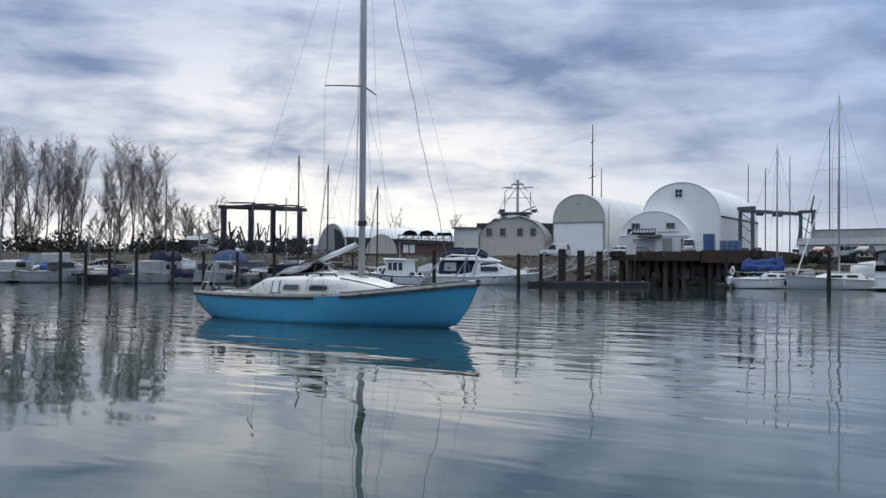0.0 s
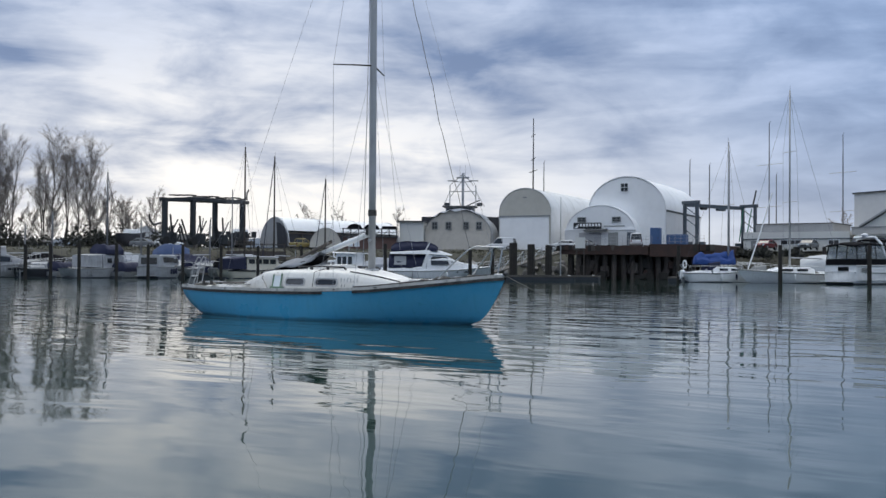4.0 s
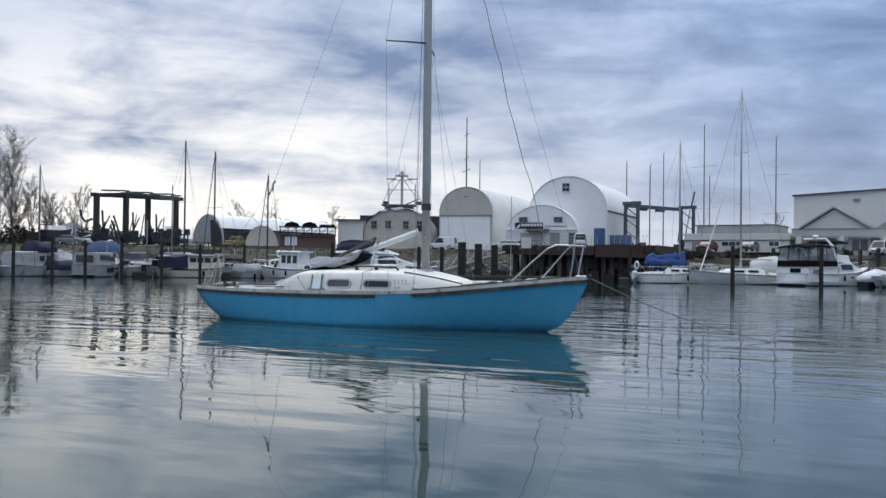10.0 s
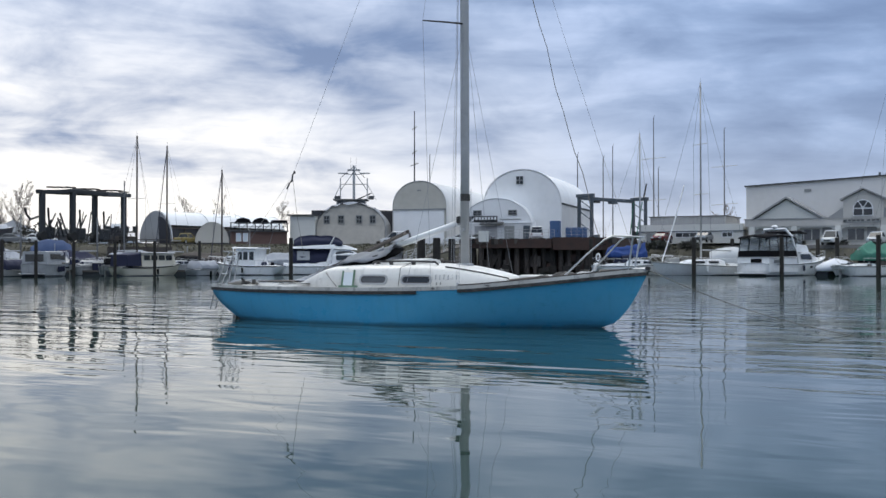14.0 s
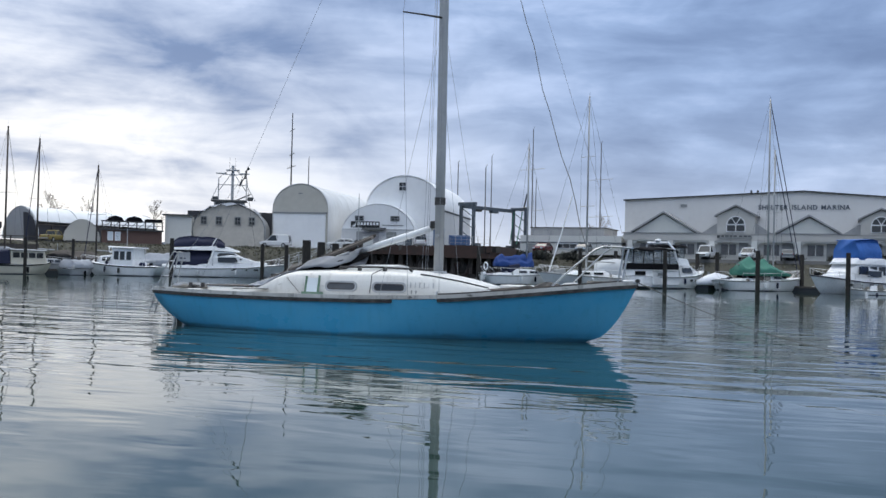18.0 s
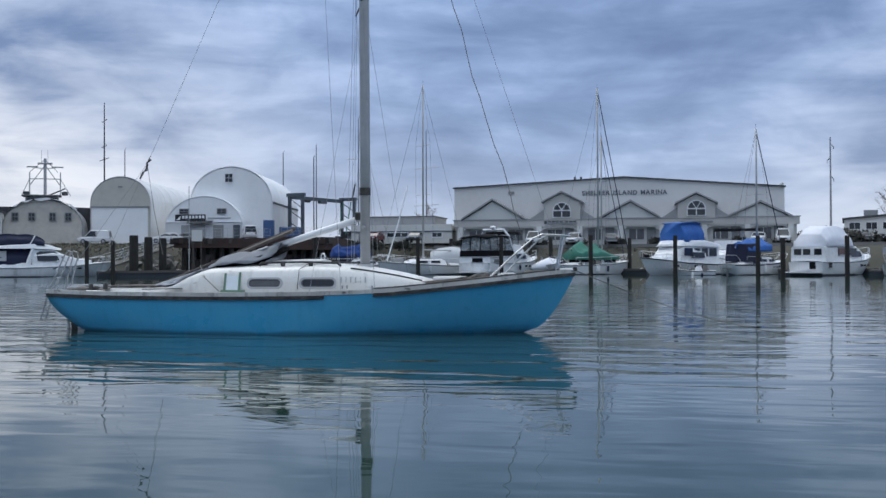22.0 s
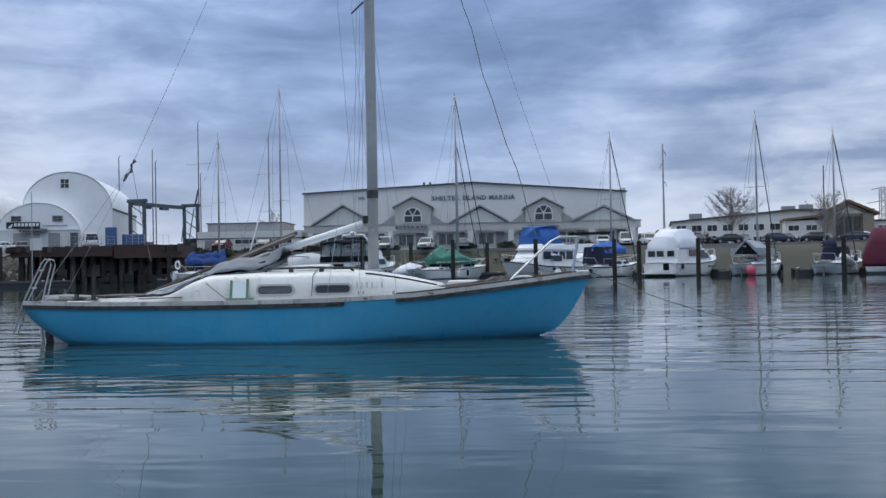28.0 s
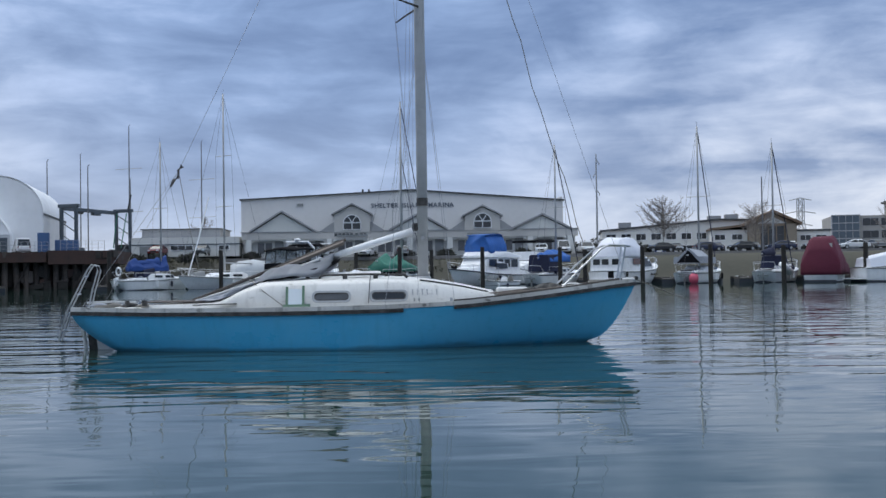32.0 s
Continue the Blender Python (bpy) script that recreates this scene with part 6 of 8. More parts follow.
# gear standing on the docks
rnd = random.Random(31)
for k in range(16):
    t = k / 15
    x, y = (lerp(-79, -62.4, t * 2), lerp(23.4, 46.4, t * 2)) if t < 0.5 else (lerp(-61.6, -47.4, t * 2 - 1), lerp(47.4, 63.6, t * 2 - 1))
    db = thing("dock_box", x, y, 0.36, 52 + rnd.uniform(-8, 8), rnd.choice(("grey plastic dock box on the floating dock", "weathered dock box with a sloping lid")), "dock box", "dock boxes")
    w, h = rnd.uniform(0.8, 1.3), rnd.uniform(0.5, 0.7)
    part("body", box((0, 0, h / 2), (w, 0.6, h), bevel=0.03), rnd.choice((M_DULL, M_GREY_TRIM, M_WOODDARK, M_NAVY)), db)
    part("lid", loft([[(-w / 2 - 0.03, -0.33, h), (w / 2 + 0.03, -0.33, h), (w / 2 + 0.03, 0.33, h + 0.12), (-w / 2 - 0.03, 0.33, h + 0.12)], [(-w / 2 - 0.03, -0.33, h + 0.05), (w / 2 + 0.03, -0.33, h + 0.05), (w / 2 + 0.03, 0.33, h + 0.17), (-w / 2 - 0.03, 0.33, h + 0.17)]]), M_GREY_TRIM, db)
for x, y in ((-74.6, 29.6), (-68.0, 38.8), (-58.4, 51.2), (-52.0, 58.4), (-21.0, 75.0), (-6.0, 75.8), (8.0, 72.6), (18.0, 68.8), (34.0, 63.6)):
    pd = thing("power_pedestal", x, y, 0.36, 30, "slim white power pedestal on the dock", "pedestal", "power pedestals")
    part("post", box((0, 0, 0.5), (0.16, 0.16, 1.0), bevel=0.02), M_DULL, pd)
    part("cap", box((0, 0, 1.05), (0.20, 0.20, 0.10), bevel=0.03), M_GREY_TRIM, pd)

# ---- the boatyard ----
GZ = 3.25                                   # level of the yard


def hall(name, x, y, rz, width, spring, top, length, label, roofmat, frontmat, door=None, base=0.0):
    """An arched hall, its front at y = 0 facing -y, drawn out to +y."""
    h = thing(name, x, y, GZ, rz, label, "building")
    prof = [(-width / 2, base)] + [(px, pz) for px, pz in arc(0, spring, width / 2, top - spring, 180, 0, 28)] + [(width / 2, base)]
    outer = bmesh.new()
    n = 14
    rings = [[(px, length * k / n, pz) for px, pz in prof] for k in range(n + 1)]
    add_loft(outer, rings, closed=False, caps=False)
    part("roof", outer, roofmat, h, smooth=True)
    inner = [(px * 0.99, base + (pz - base) * 0.99) for px, pz in prof]
    part("front_wall", prism(inner, "y", 0.06, 0.22), frontmat, h)
    part("back_wall", prism(inner, "y", length - 0.2, length - 0.05), roofmat, h)
    part("front_arch", loft([[(px * f, yy, base + (pz - base) * g) for px, pz in prof] for f, g, yy in ((0.995, 0.995, 0.04), (1.008, 1.008, 0.02), (1.008, 1.008, 0.25), (1.0, 1.0, 0.25))], closed=False, caps=False), roofmat, h, "hooped front edge")
    for k in range(2, n, 2):
        part("roof_seam", loft([[(px * f, length * k / n + o, base + (pz - base) * f) for px, pz in prof] for f, o in ((1.0, -0.05), (1.006, 0), (1.0, 0.05))], closed=False, caps=False), roofmat, h)
    return h


def wall_window(parent, x, z, w, h, y=-0.02, cross=(2, 1), mat=None, frame=None):
    f = part("window", box((x, y, z), (w + 0.14, 0.08, h + 0.14)), frame or M_WHITE, parent)
    for i in range(cross[0]):
        for j in range(cross[1]):
            pw, ph = w / cross[0], h / cross[1]
            part("pane", box((x - w / 2 + pw * (i + 0.5), y - 0.05, z - h / 2 + ph * (j + 0.5)), (pw - 0.06, 0.03, ph - 0.06)), mat or M_GLASS_DARK, f)
    return f


AX = 11.5                                   # the halls' fronts turn by this
tan = hall("storage_hall", -56.9, 95.4, AX, 6.9, 4.7, 7.75, 22, "arched storage hall with tan gable above a white door", M_FABRIC_OLD, M_FABRIC_TAN)
part("hall_door", box((-0.05, -0.05, 2.1), (6.5, 0.12, 4.2)), M_FABRIC, tan, "tall white fabric door")
part("door_beam", box((0, -0.12, 4.28), (6.85, 0.16, 0.16)), M_GREY_TRIM, tan)
part("vent", box((0, -0.02, 6.6), (0.5, 0.06, 0.16)), M_GREY_TRIM, tan)

big = hall("large_hall", -45.6, 100.6, AX, 9.6, 4.9, 9.05, 19, "large white arched boat hall with a small square window", M_FABRIC, M_FABRIC)
wall_window(big, -0.25, 7.75, 0.9, 1.0, cross=(2, 2))
part("side_cladding", box((4.84, 9.6, 2.45), (0.08, 18.6, 4.6)), M_FABRIC_OLD, big, "pale fabric side wall")
part("eave_strip", box((4.88, 9.6, 4.85), (0.12, 18.8, 0.22)), M_ROOFDARK, big)

annex = hall("annex_hall", -47.9, 98.2, AX, 8.9, 1.9, 5.5, 2.6, "low arched white annex with black sign", M_FABRIC, M_FABRIC)
for xx in (-2.3, 2.05):
    wall_window(annex, xx, 3.78, 0.95, 0.5, cross=(2, 2), frame=M_GREY_TRIM)
sg = part("sign_board", box((-1.55, -0.10, 3.05), (3.5, 0.10, 0.72)), M_SIGNBLACK, annex, "black company sign")
for k in range(7):
    part("lettering", box((-2.35 + 0.385 * k, -0.165, 3.12), (0.27, 0.02, 0.34)), M_WHITE, sg, "plain white letter shape")
part("mark", loft([[(-3.2, -0.165, 2.76), (-2.75, -0.165, 2.76), (-2.6, -0.165, 3.3)], [(-3.2, -0.18, 2.76), (-2.75, -0.18, 2.76), (-2.6, -0.18, 3.3)]]), M_WHITE, sg)
part("lettering", box((1.8, -0.05, 2.98), (2.6, 0.02, 0.12)), M_GREY_TRIM, annex, "line of grey lettering")
part("awning", loft([[(-1.8, -0.05, 2.68), (1.0, -0.05, 2.68), (1.0, -0.9, 2.45), (-1.8, -0.9, 2.45)], [(-1.8, -0.05, 2.58), (1.0, -0.05, 2.58), (1.0, -0.9, 2.35), (-1.8, -0.9, 2.35)]]), M_ROOFDARK, annex, "dark sloping awning")
part("ground_floor", box((0, 0.0, 1.26), (8.9, 0.16, 2.5)), M_FABRIC_OLD, annex, "pale ground floor wall")
part("sill_band", box((0, -0.06, 2.56), (8.9, 0.2, 0.1)), M_FABRIC, annex)
for x0, x1, mt in ((-2.6, 0.2, M_ROOFGREY), (1.1, 2.3, M_GREY_TRIM), (3.4, 4.2, M_LIFTBLUE)):
    part("bay_door", box(((x0 + x1) / 2, -0.12, 1.1), (x1 - x0, 0.1, 2.2)), mt, annex, "ground floor door")

# quonset workshop
M_QUONSET = material("weathered_tan_siding", (0.52, 0.49, 0.44), 0.75, vary=0.12, grain=2, stain=0.9, second=(0.36, 0.34, 0.31))
q = hall("quonset_workshop", -63.7, 90.6, 26, 8.4, 2.0, 5.0, 15, "weathered metal quonset workshop with four windows", M_METAL_GREY, M_QUONSET)
for k, xx in enumerate((-2.9, -1.15, 1.05, 2.7)):
    wall_window(q, xx, 3.05, 0.62, 0.85, cross=(2, 2), frame=M_GREY_TRIM)
part("lower_wall", box((0.0, -0.05, 0.9), (8.2, 0.12, 1.8)), M_QUONSET, q, "stained lower wall")
rows = []
for j, yy in enumerate((-0.25, 0.1, 0.6, 1.4, 2.6, 4.0)):
    rows.append([])
    for k in range(13):
        a = radians(lerp(150, 38, k / 12))
        rise = 0.10 + 0.22 * noise.noise((k * 0.7, j * 0.9, 3.0)) + 0.12 * (k % 2)
        drop = 0.5 * abs(noise.noise((k * 0.9, 7.0, 1.0))) if j == 0 else 0
        rows[-1].append((4.2 * math.cos(a), yy, 2.0 + 3.0 * math.sin(a) + rise - drop))
part("roof_tarp", loft(rows, closed=False, caps=False), M_TARP_GREY, q, "torn grey tarp over the gable")
shed = thing("box_shed", -68.4, 87.3, GZ, 30, "small white flat-roofed shed beside the workshop", "shed")
part("wall_block", box((0, 1.5, 1.75), (3.0, 3.0, 3.5)), M_WALLWHITE, shed)
part("roof", box((-0.1, 1.4, 3.55), (3.5, 3.5, 0.14)), M_ROOFDARK, shed)

# ship's bridge and mast standing behind the workshop
ship = thing("ship_on_hardstand", -67.4, 96.4, GZ, 30, "laid-up workboat with lattice mast behind the workshop", "ship")
part("hull", loft([[(xx, -w, 0.8), (xx, -w * 1.15, 4.4), (xx, w * 1.15, 4.4), (xx, w, 0.8)] for xx, w in ((-5, 1.4), (-2, 1.8), (3, 1.7), (6, 0.3))]), M_DARKHULL, ship)
part("keel_blocks", box((0, 0, 0.4), (8, 1.2, 0.8)), M_WOODDARK, ship)
part("bridge", trunk([(-1.9, 1.4, 4.4, 5.7, 0.2), (1.7, 1.4, 4.4, 5.7, 0.2)]), M_GREY_TRIM, ship)
part("bridge_windows", box((-0.1, -1.30, 5.35), (3.2, 0.08, 0.35)), M_GLASS_DARK, ship)
part("bridge_roof", trunk([(-2.3, 1.6, 5.7, 5.86, 0.05), (2.0, 1.6, 5.7, 5.86, 0.05)]), M_ROOFDARK, ship)
sm = part("mast", tube([(0.2, 0, 5.8), (0.2, 0, 10.2)], 0.17, 8), M_ALU, ship, "grey signal mast")
for x0, z0 in ((-1.5, 8.6), (1.9, 8.6)):
    part("frame_leg", tube([(x0, 0, 5.8), (x0, 0, z0)], 0.07, 6), M_ALU, sm)
    part("lattice_brace", tube([(x0, 0, 7.0), (0.2, 0, 9.4)], 0.05, 5), M_ALU, sm)
    part("lattice_brace", tube([(x0 * 1.6, 0, 5.8), (x0, 0, 7.8)], 0.04, 5), M_ALU, sm)
    part("lamp_box", box((x0 * 1.25, 0.2, 6.1), (0.7, 0.5, 0.45), bevel=0.06), M_ROOFDARK, sm)
part("crosstree", tube([(-1.6, 0, 7.8), (2.0, 0, 7.8)], 0.06, 6), M_ALU, sm)
part("platform", box((0.2, 0, 9.6), (1.6, 0.9, 0.14)), M_ALU, sm)
for x0 in (-1.2, 1.6):
    part("radar_bar", box((x0, 0, 9.2), (1.25, 0.25, 0.16), bevel=0.04), M_ALU, sm, "radar scanner")
    part("radar_arm", tube([(0.2, 0, 9.0), (x0, 0, 9.15)], 0.05, 5), M_ALU, sm)
for x0 in (-0.2, 0.5):
    part("aerial", tube([(x0, 0, 9.6), (x0, 0, 11.2)], 0.02, 4), M_WIRE, sm)
part("stay", tube([(1.6, 0, 8.6), (0.2, 0, 10.1)], 0.03, 4), M_WIRE, sm)
part("stay", tube([(-1.5, 0, 8.6), (0.2, 0, 10.1)], 0.03, 4), M_WIRE, sm)
part("derrick", tube([(0.4, 0.4, 5.8), (2.4, 0.4, 6.7)], 0.08, 6), M_ROOFDARK, ship)

# covered deck structure with dark canopies
pav = thing("yard_pavilion", -72.0, 83.6, GZ, 42, "brick-red low building with dark canopied roof terrace", "building")
part("lower_storey", box((0, 1.6, 0.75), (6.6, 3.2, 1.5)), material("dull_red_brick_wall", (0.13, 0.08, 0.068), 0.85, vary=0.12), pav)
for xx in (-2.4, -1.6):
    wall_window(pav, xx, 0.85, 0.5, 0.9, cross=(1, 1), mat=M_PAPER)
part("terrace_deck", box((0, 1.5, 1.58), (6.9, 3.6, 0.14)), M_ROOFDARK, pav)
for k in range(8):
    xx = -3.3 + 6.6 * k / 7
    part("terrace_post", box((xx, -0.2, 2.1), (0.12, 0.12, 1.0)), M_LIFT, pav)
part("terrace_rail", box((0, -0.2, 2.55), (6.9, 0.12, 0.12)), M_LIFT, pav)
part("terrace_rail", box((0, -0.2, 2.1), (6.9, 0.06, 0.06)), M_LIFT, pav)
for k in range(7):
    x0, x1 = -3.3 + 6.6 * k / 7, -3.3 + 6.6 * (k + 1) / 7
    part("brace", tube([(x0, -0.2, 1.65), (x1, -0.2, 2.5)], 0.03, 4), M_LIFT, pav)
for xx in (-1.9, 0.2):
    part("dark_canopy", loft([[(xx - 1.0, yy, 2.55), (xx - 0.7, yy, 3.0), (xx, yy, 3.2), (xx + 0.7, yy, 3.0), (xx + 1.0, yy, 2.55)] for yy in (0.0, 2.6)]), M_BLACK, pav, "rounded black canopy")
part("dark_canopy", box((2.4, 1.2, 2.75), (1.8, 2.6, 0.3), bevel=0.05), M_BLACK, pav)

# old travel lift at the far left
lift = thing("boat_hoist", -77.6, 62.2, GZ, 0, "big dark steel boat hoist on four legs", "boat hoist")
corners = [(1.9, -7.0), (2.3, -3.6), (-1.6, 2.8), (-1.8, 7.1)]
for (lx, ly), zt in zip(corners, (4.6, 4.9, 5.35, 5.2)):
    part("leg", box((lx, ly, zt / 2), (0.48, 0.48, zt), bevel=0.05), M_LIFT, lift)
    part("wheel", tube([(lx - 0.3, ly, 0.45), (lx + 0.3, ly, 0.45)], 0.45, 12), M_TYRE, lift)
for (a, za), (b2, zb) in ((((1.9, -7.6), 4.75), ((-1.8, 8.0), 5.3)), (((2.3, -4.2), 5.0), ((2.0, 1.0), 4.9)), (((2.0, 1.0), 4.9), ((-1.8, 7.6), 5.3)), (((1.9, -7.2), 4.7), ((2.3, -3.4), 5.0)), (((2.3, -3.6), 5.05), ((-1.6, 2.8), 5.35)), (((-1.6, 2.8), 5.35), ((-1.8, 7.4), 5.35))):
    d = Vector((b2[0] - a[0], b2[1] - a[1], zb - za))
    part("top_beam", box((d.length / 2, 0, 0), (d.length, 0.4, 0.40), bevel=0.05), M_LIFT, lift, at=Matrix.Translation((*a, za)) @ d.to_track_quat("X", "Z").to_matrix().to_4x4())
for k in range(10):
    t = k / 9
    part("top_sling_block", box((lerp(2.2, -1.7, t), lerp(-6, 7, t), lerp(5.25, 5.65, t) + 0.05 * (k % 3)), (0.5, 1.1, 0.12)), M_WOODDARK, lift, at=pose(0, 0, 0, 0, 0, 0))
for lx, ly in ((0.8, -5.2), (0.5, -1.0), (-0.4, 3.0)):
    part("engine_gear", box((lx, ly, 0.8), (0.8, 0.9, 1.2), bevel=0.15), M_LIFT, lift, "dark hoist machinery")
    part("strut", tube([(lx, ly, 1.4), (lx + 1.0, ly - 1.0, 3.2)], 0.10, 6), M_LIFT, lift)
    part("strut", tube([(lx, ly, 1.4), (lx - 0.5, ly + 1.2, 2.8)], 0.08, 6), M_LIFT, lift)

rnd = random.Random(8)
for k in range(18):
    f = rnd.random()
    lx, ly = lerp(1.9, -1.6, f) + rnd.uniform(-0.8, 0.8), lerp(-6.6, 6.4, f)
    z0, z1 = rnd.uniform(0.0, 0.9), rnd.uniform(1.4, 3.4)
    part("strut", tube([(lx, ly, z0), (lx + rnd.uniform(-0.7, 0.7), ly + rnd.uniform(-1.3, 1.3), z1)], rnd.uniform(0.05, 0.10), 5), M_LIFT, lift)
part("hook_arm", tube([(2.0, -7.6, 2.3), (2.2, -8.6, 2.0), (2.2, -9.1, 2.5), (2.2, -9.2, 3.1)], 0.11, 6), M_LIFT, lift, "curved hook arm")

# smaller hoist by the white hall
lift2 = thing("travel_lift", -37.7, 110.5, GZ, 74, "grey-blue travel lift standing in the boatyard", "boat hoist")
for lx in (-5.6, 5.6):
    for ly in (-0.95, 0.95):
        part("leg", box((lx, ly, 3.1), (0.34, 0.34, 5.6), bevel=0.03), M_LIFTBLUE, lift2)
        w = part("wheel", tube([(lx, ly - 0.22, 0.5), (lx, ly + 0.22, 0.5)], 0.5, 14), M_TYRE, lift2)
        part("hub", tube([(lx, ly - 0.25, 0.5), (lx, ly + 0.25, 0.5)], 0.2, 10), M_LIFTBLUE, w)
    part("end_beam", box((lx, 0, 5.95), (0.42, 2.6, 0.40), bevel=0.04), M_LIFTBLUE, lift2)
    for z0 in (1.5, 2.9, 4.3):
        part("leg_brace", tube([(lx, -0.95, z0), (lx, 0.95, z0 + 1.2)], 0.06, 5), M_LIFTBLUE, lift2)
part("main_beam", box((0, 0.95, 5.70), (11.4, 0.34, 0.44), bevel=0.04), M_LIFTBLUE, lift2, "long top beam")
for ly in (-0.95, 0.95):
    part("lower_beam", box((-5.0, ly, 1.0), (1.6, 0.34, 0.4), bevel=0.04), M_LIFTBLUE, lift2)
    part("lower_beam", box((5.0, ly, 1.0), (1.6, 0.34, 0.4), bevel=0.04), M_LIFTBLUE, lift2)
part("hoist_carriage", box((1.2, 0.95, 5.35), (1.4, 0.5, 0.3), bevel=0.03), M_LIFTBLUE, lift2)
part("winch_drum", tube([(-2.6, 0.95, 5.42), (-1.6, 0.95, 5.42)], 0.22, 10), M_LIFT, lift2)
part("jib_arm", tube([(5.2, -0.9, 6.0), (5.4, -1.0, 6.9), (5.6, -1.1, 7.9)], 0.10, 6), M_LIFT, lift2, "short leaning jib")
for ly, x1 in ((-0.7, 4.4), (0.6, 4.8)):
    part("sling", loft([[(5.2, ly, 5.6), (5.35, ly, 5.6), (x1 + 0.15, ly + 0.3, 1.4), (x1, ly + 0.3, 1.4)], [(5.2, ly + 0.06, 5.6), (5.35, ly + 0.06, 5.6), (x1 + 0.15, ly + 0.36, 1.4), (x1, ly + 0.36, 1.4)]]), M_GREENTARP, lift2, "slack green sling")
part("cab", box((5.6, -1.4, 1.6), (1.0, 0.8, 1.4), bevel=0.05), M_LIFTBLUE, lift2, "small operator's cab")
part("engine_box", box((5.5, 0.0, 1.35), (0.9, 1.3, 0.9), bevel=0.05), M_LIFT, lift2)

# timber wharf
WH = [(-41.6, 80.6), (-34.2, 84.6), (-31.6, 86.6), (-29.2, 88.0)]
wharf = tagged(new("wharf"), "dark creosoted timber wharf with braced piles", "wharf", kind="structure")
part("deck", prism([(-42.3, 79.6), (-34.2, 83.5), (-34.4, 92), (-44.8, 90.8)], "z", 2.55, 3.45), M_RUST, wharf)
part("deck", prism([(-34.0, 83.4), (-28.6, 87.0), (-30.2, 98), (-36.5, 98)], "z", 2.35, 3.62), M_RUST, wharf, "rust-red deck edge")
part("backing", prism([(-41.8, 82.4), (-29.4, 89.6), (-30, 92.6), (-43.8, 90.4)], "z", -1.0, 2.95), M_WHARF, wharf, "dark bulkhead wall")
random.seed(4)
for k in range(17):
    t = k / 16
    px, py = lerp(-41.7, -29.2, t), lerp(80.7, 87.8, t)
    lean = random.uniform(-0.25, 0.25)
    part("pile", loft([[(px + lean * f + 0.27 * math.cos(a), py + 0.27 * math.sin(a), z) for a in [2 * math.pi * j / 8 for j in range(8)]] for f, z in ((1, -1.2), (0, 3.0))]), M_WHARFPILE, wharf, "weathered brown pile")
for k in (1, 3, 6):
    t = k / 8
    x0, y0, x1, y1 = lerp(-41.7, -29.2, t), lerp(80.4, 87.5, t), lerp(-41.7, -29.2, t + 0.1), lerp(80.4, 87.5, t + 0.1)
    part("cross_brace", tube([(x0, y0, 0.1), (x1, y1, 2.7)], 0.10, 5), M_WHARF, wharf)
for z in (2.75,):
    part("waler", tube([(-41.8, 80.45, z), (-29.1, 87.55, z)], 0.14, 5), M_WHARF, wharf)
for k in range(44):
    t = k / 43
    o, w = random.uniform(0.35, 0.9), random.uniform(0.20, 0.52)
    zt, zb = random.uniform(1.6, 3.0), random.uniform(-0.8, 0.4)
    px, py = lerp(-41.8, -29.2, t) - 0.48 * o, lerp(80.9, 88.0, t) + 0.85 * o
    part("sheet_plank", box((0, 0, (zt + zb) / 2), (w, 0.16, zt - zb)), (M_WHARF, M_WOODDARK, M_RUST, M_WHARF, M_WHARF, M_WOODDARK)[k * 7 % 6], wharf, at=pose(px, py, 0, random.uniform(-3, 3), random.uniform(-4, 4), 29.5 + random.uniform(-6, 6)))
for k in range(8):
    t = random.random()
    part("rubble_block", box((0, 0, 0), (random.uniform(0.5, 1.2), 0.5, random.uniform(0.4, 0.9)), bevel=0.06), M_PILE, wharf, at=pose(lerp(-41.6, -30, t), lerp(80.3, 86.9, t), random.uniform(0.0, 0.5), 0, random.uniform(-15, 15), random.uniform(0, 60)))
random.seed(14)
for k in range(40):
    t = k / 39
    px, py = lerp(-42.3, -28.7, t), lerp(79.55, 86.9, t)
    zt, zb = 3.5 + random.uniform(-0.06, 0.05) + (0.12 if t > 0.6 else 0), 3.45 - random.uniform(0.40, 0.62)
    part("fascia_timber", box((0, 0, (zt + zb) / 2), (random.uniform(0.36, 0.6), 0.16, zt - zb)), (M_WHARF, M_RUST, M_WOODDARK, M_WHARF, M_PILE)[k * 3 % 5], wharf, at=pose(px, py - 0.06 + random.uniform(-0.06, 0.06), 0, random.uniform(-2, 2), random.uniform(-3, 3), 28.5 + random.uniform(-5, 5)))
for k in range(14):
    t = random.random()
    part("rubble_block", box((0, 0, 0), (random.uniform(0.5, 1.1), 0.5, random.uniform(0.5, 1.3)), bevel=0.06), (M_WHARF, M_RUST, M_PILE, M_WOODDARK)[k % 4], wharf, at=pose(lerp(-41.6, -29.6, t), lerp(80.6, 87.3, t) + 0.3, random.uniform(0.2, 1.7), random.uniform(-10, 10), random.uniform(-15, 15), random.uniform(10, 50)))
gang = thing("gangway", 0, 0, 0, 0, "grey metal gangway sloping from bank to dock", "gangway")
ga, gb = Vector((-45.2, 70.5, 0.55)), Vector((-43.6, 82.6, 3.05))
gd = (gb - ga)
gs = gd.cross(Vector((0, 0, 1))).normalized() * 0.55
part("tread", loft([[ga - gs, ga + gs, ga + gs - Vector((0, 0, 0.14)), ga - gs - Vector((0, 0, 0.14))], [gb - gs, gb + gs, gb + gs - Vector((0, 0, 0.14)), gb - gs - Vector((0, 0, 0.14))]]), M_DOCK, gang)
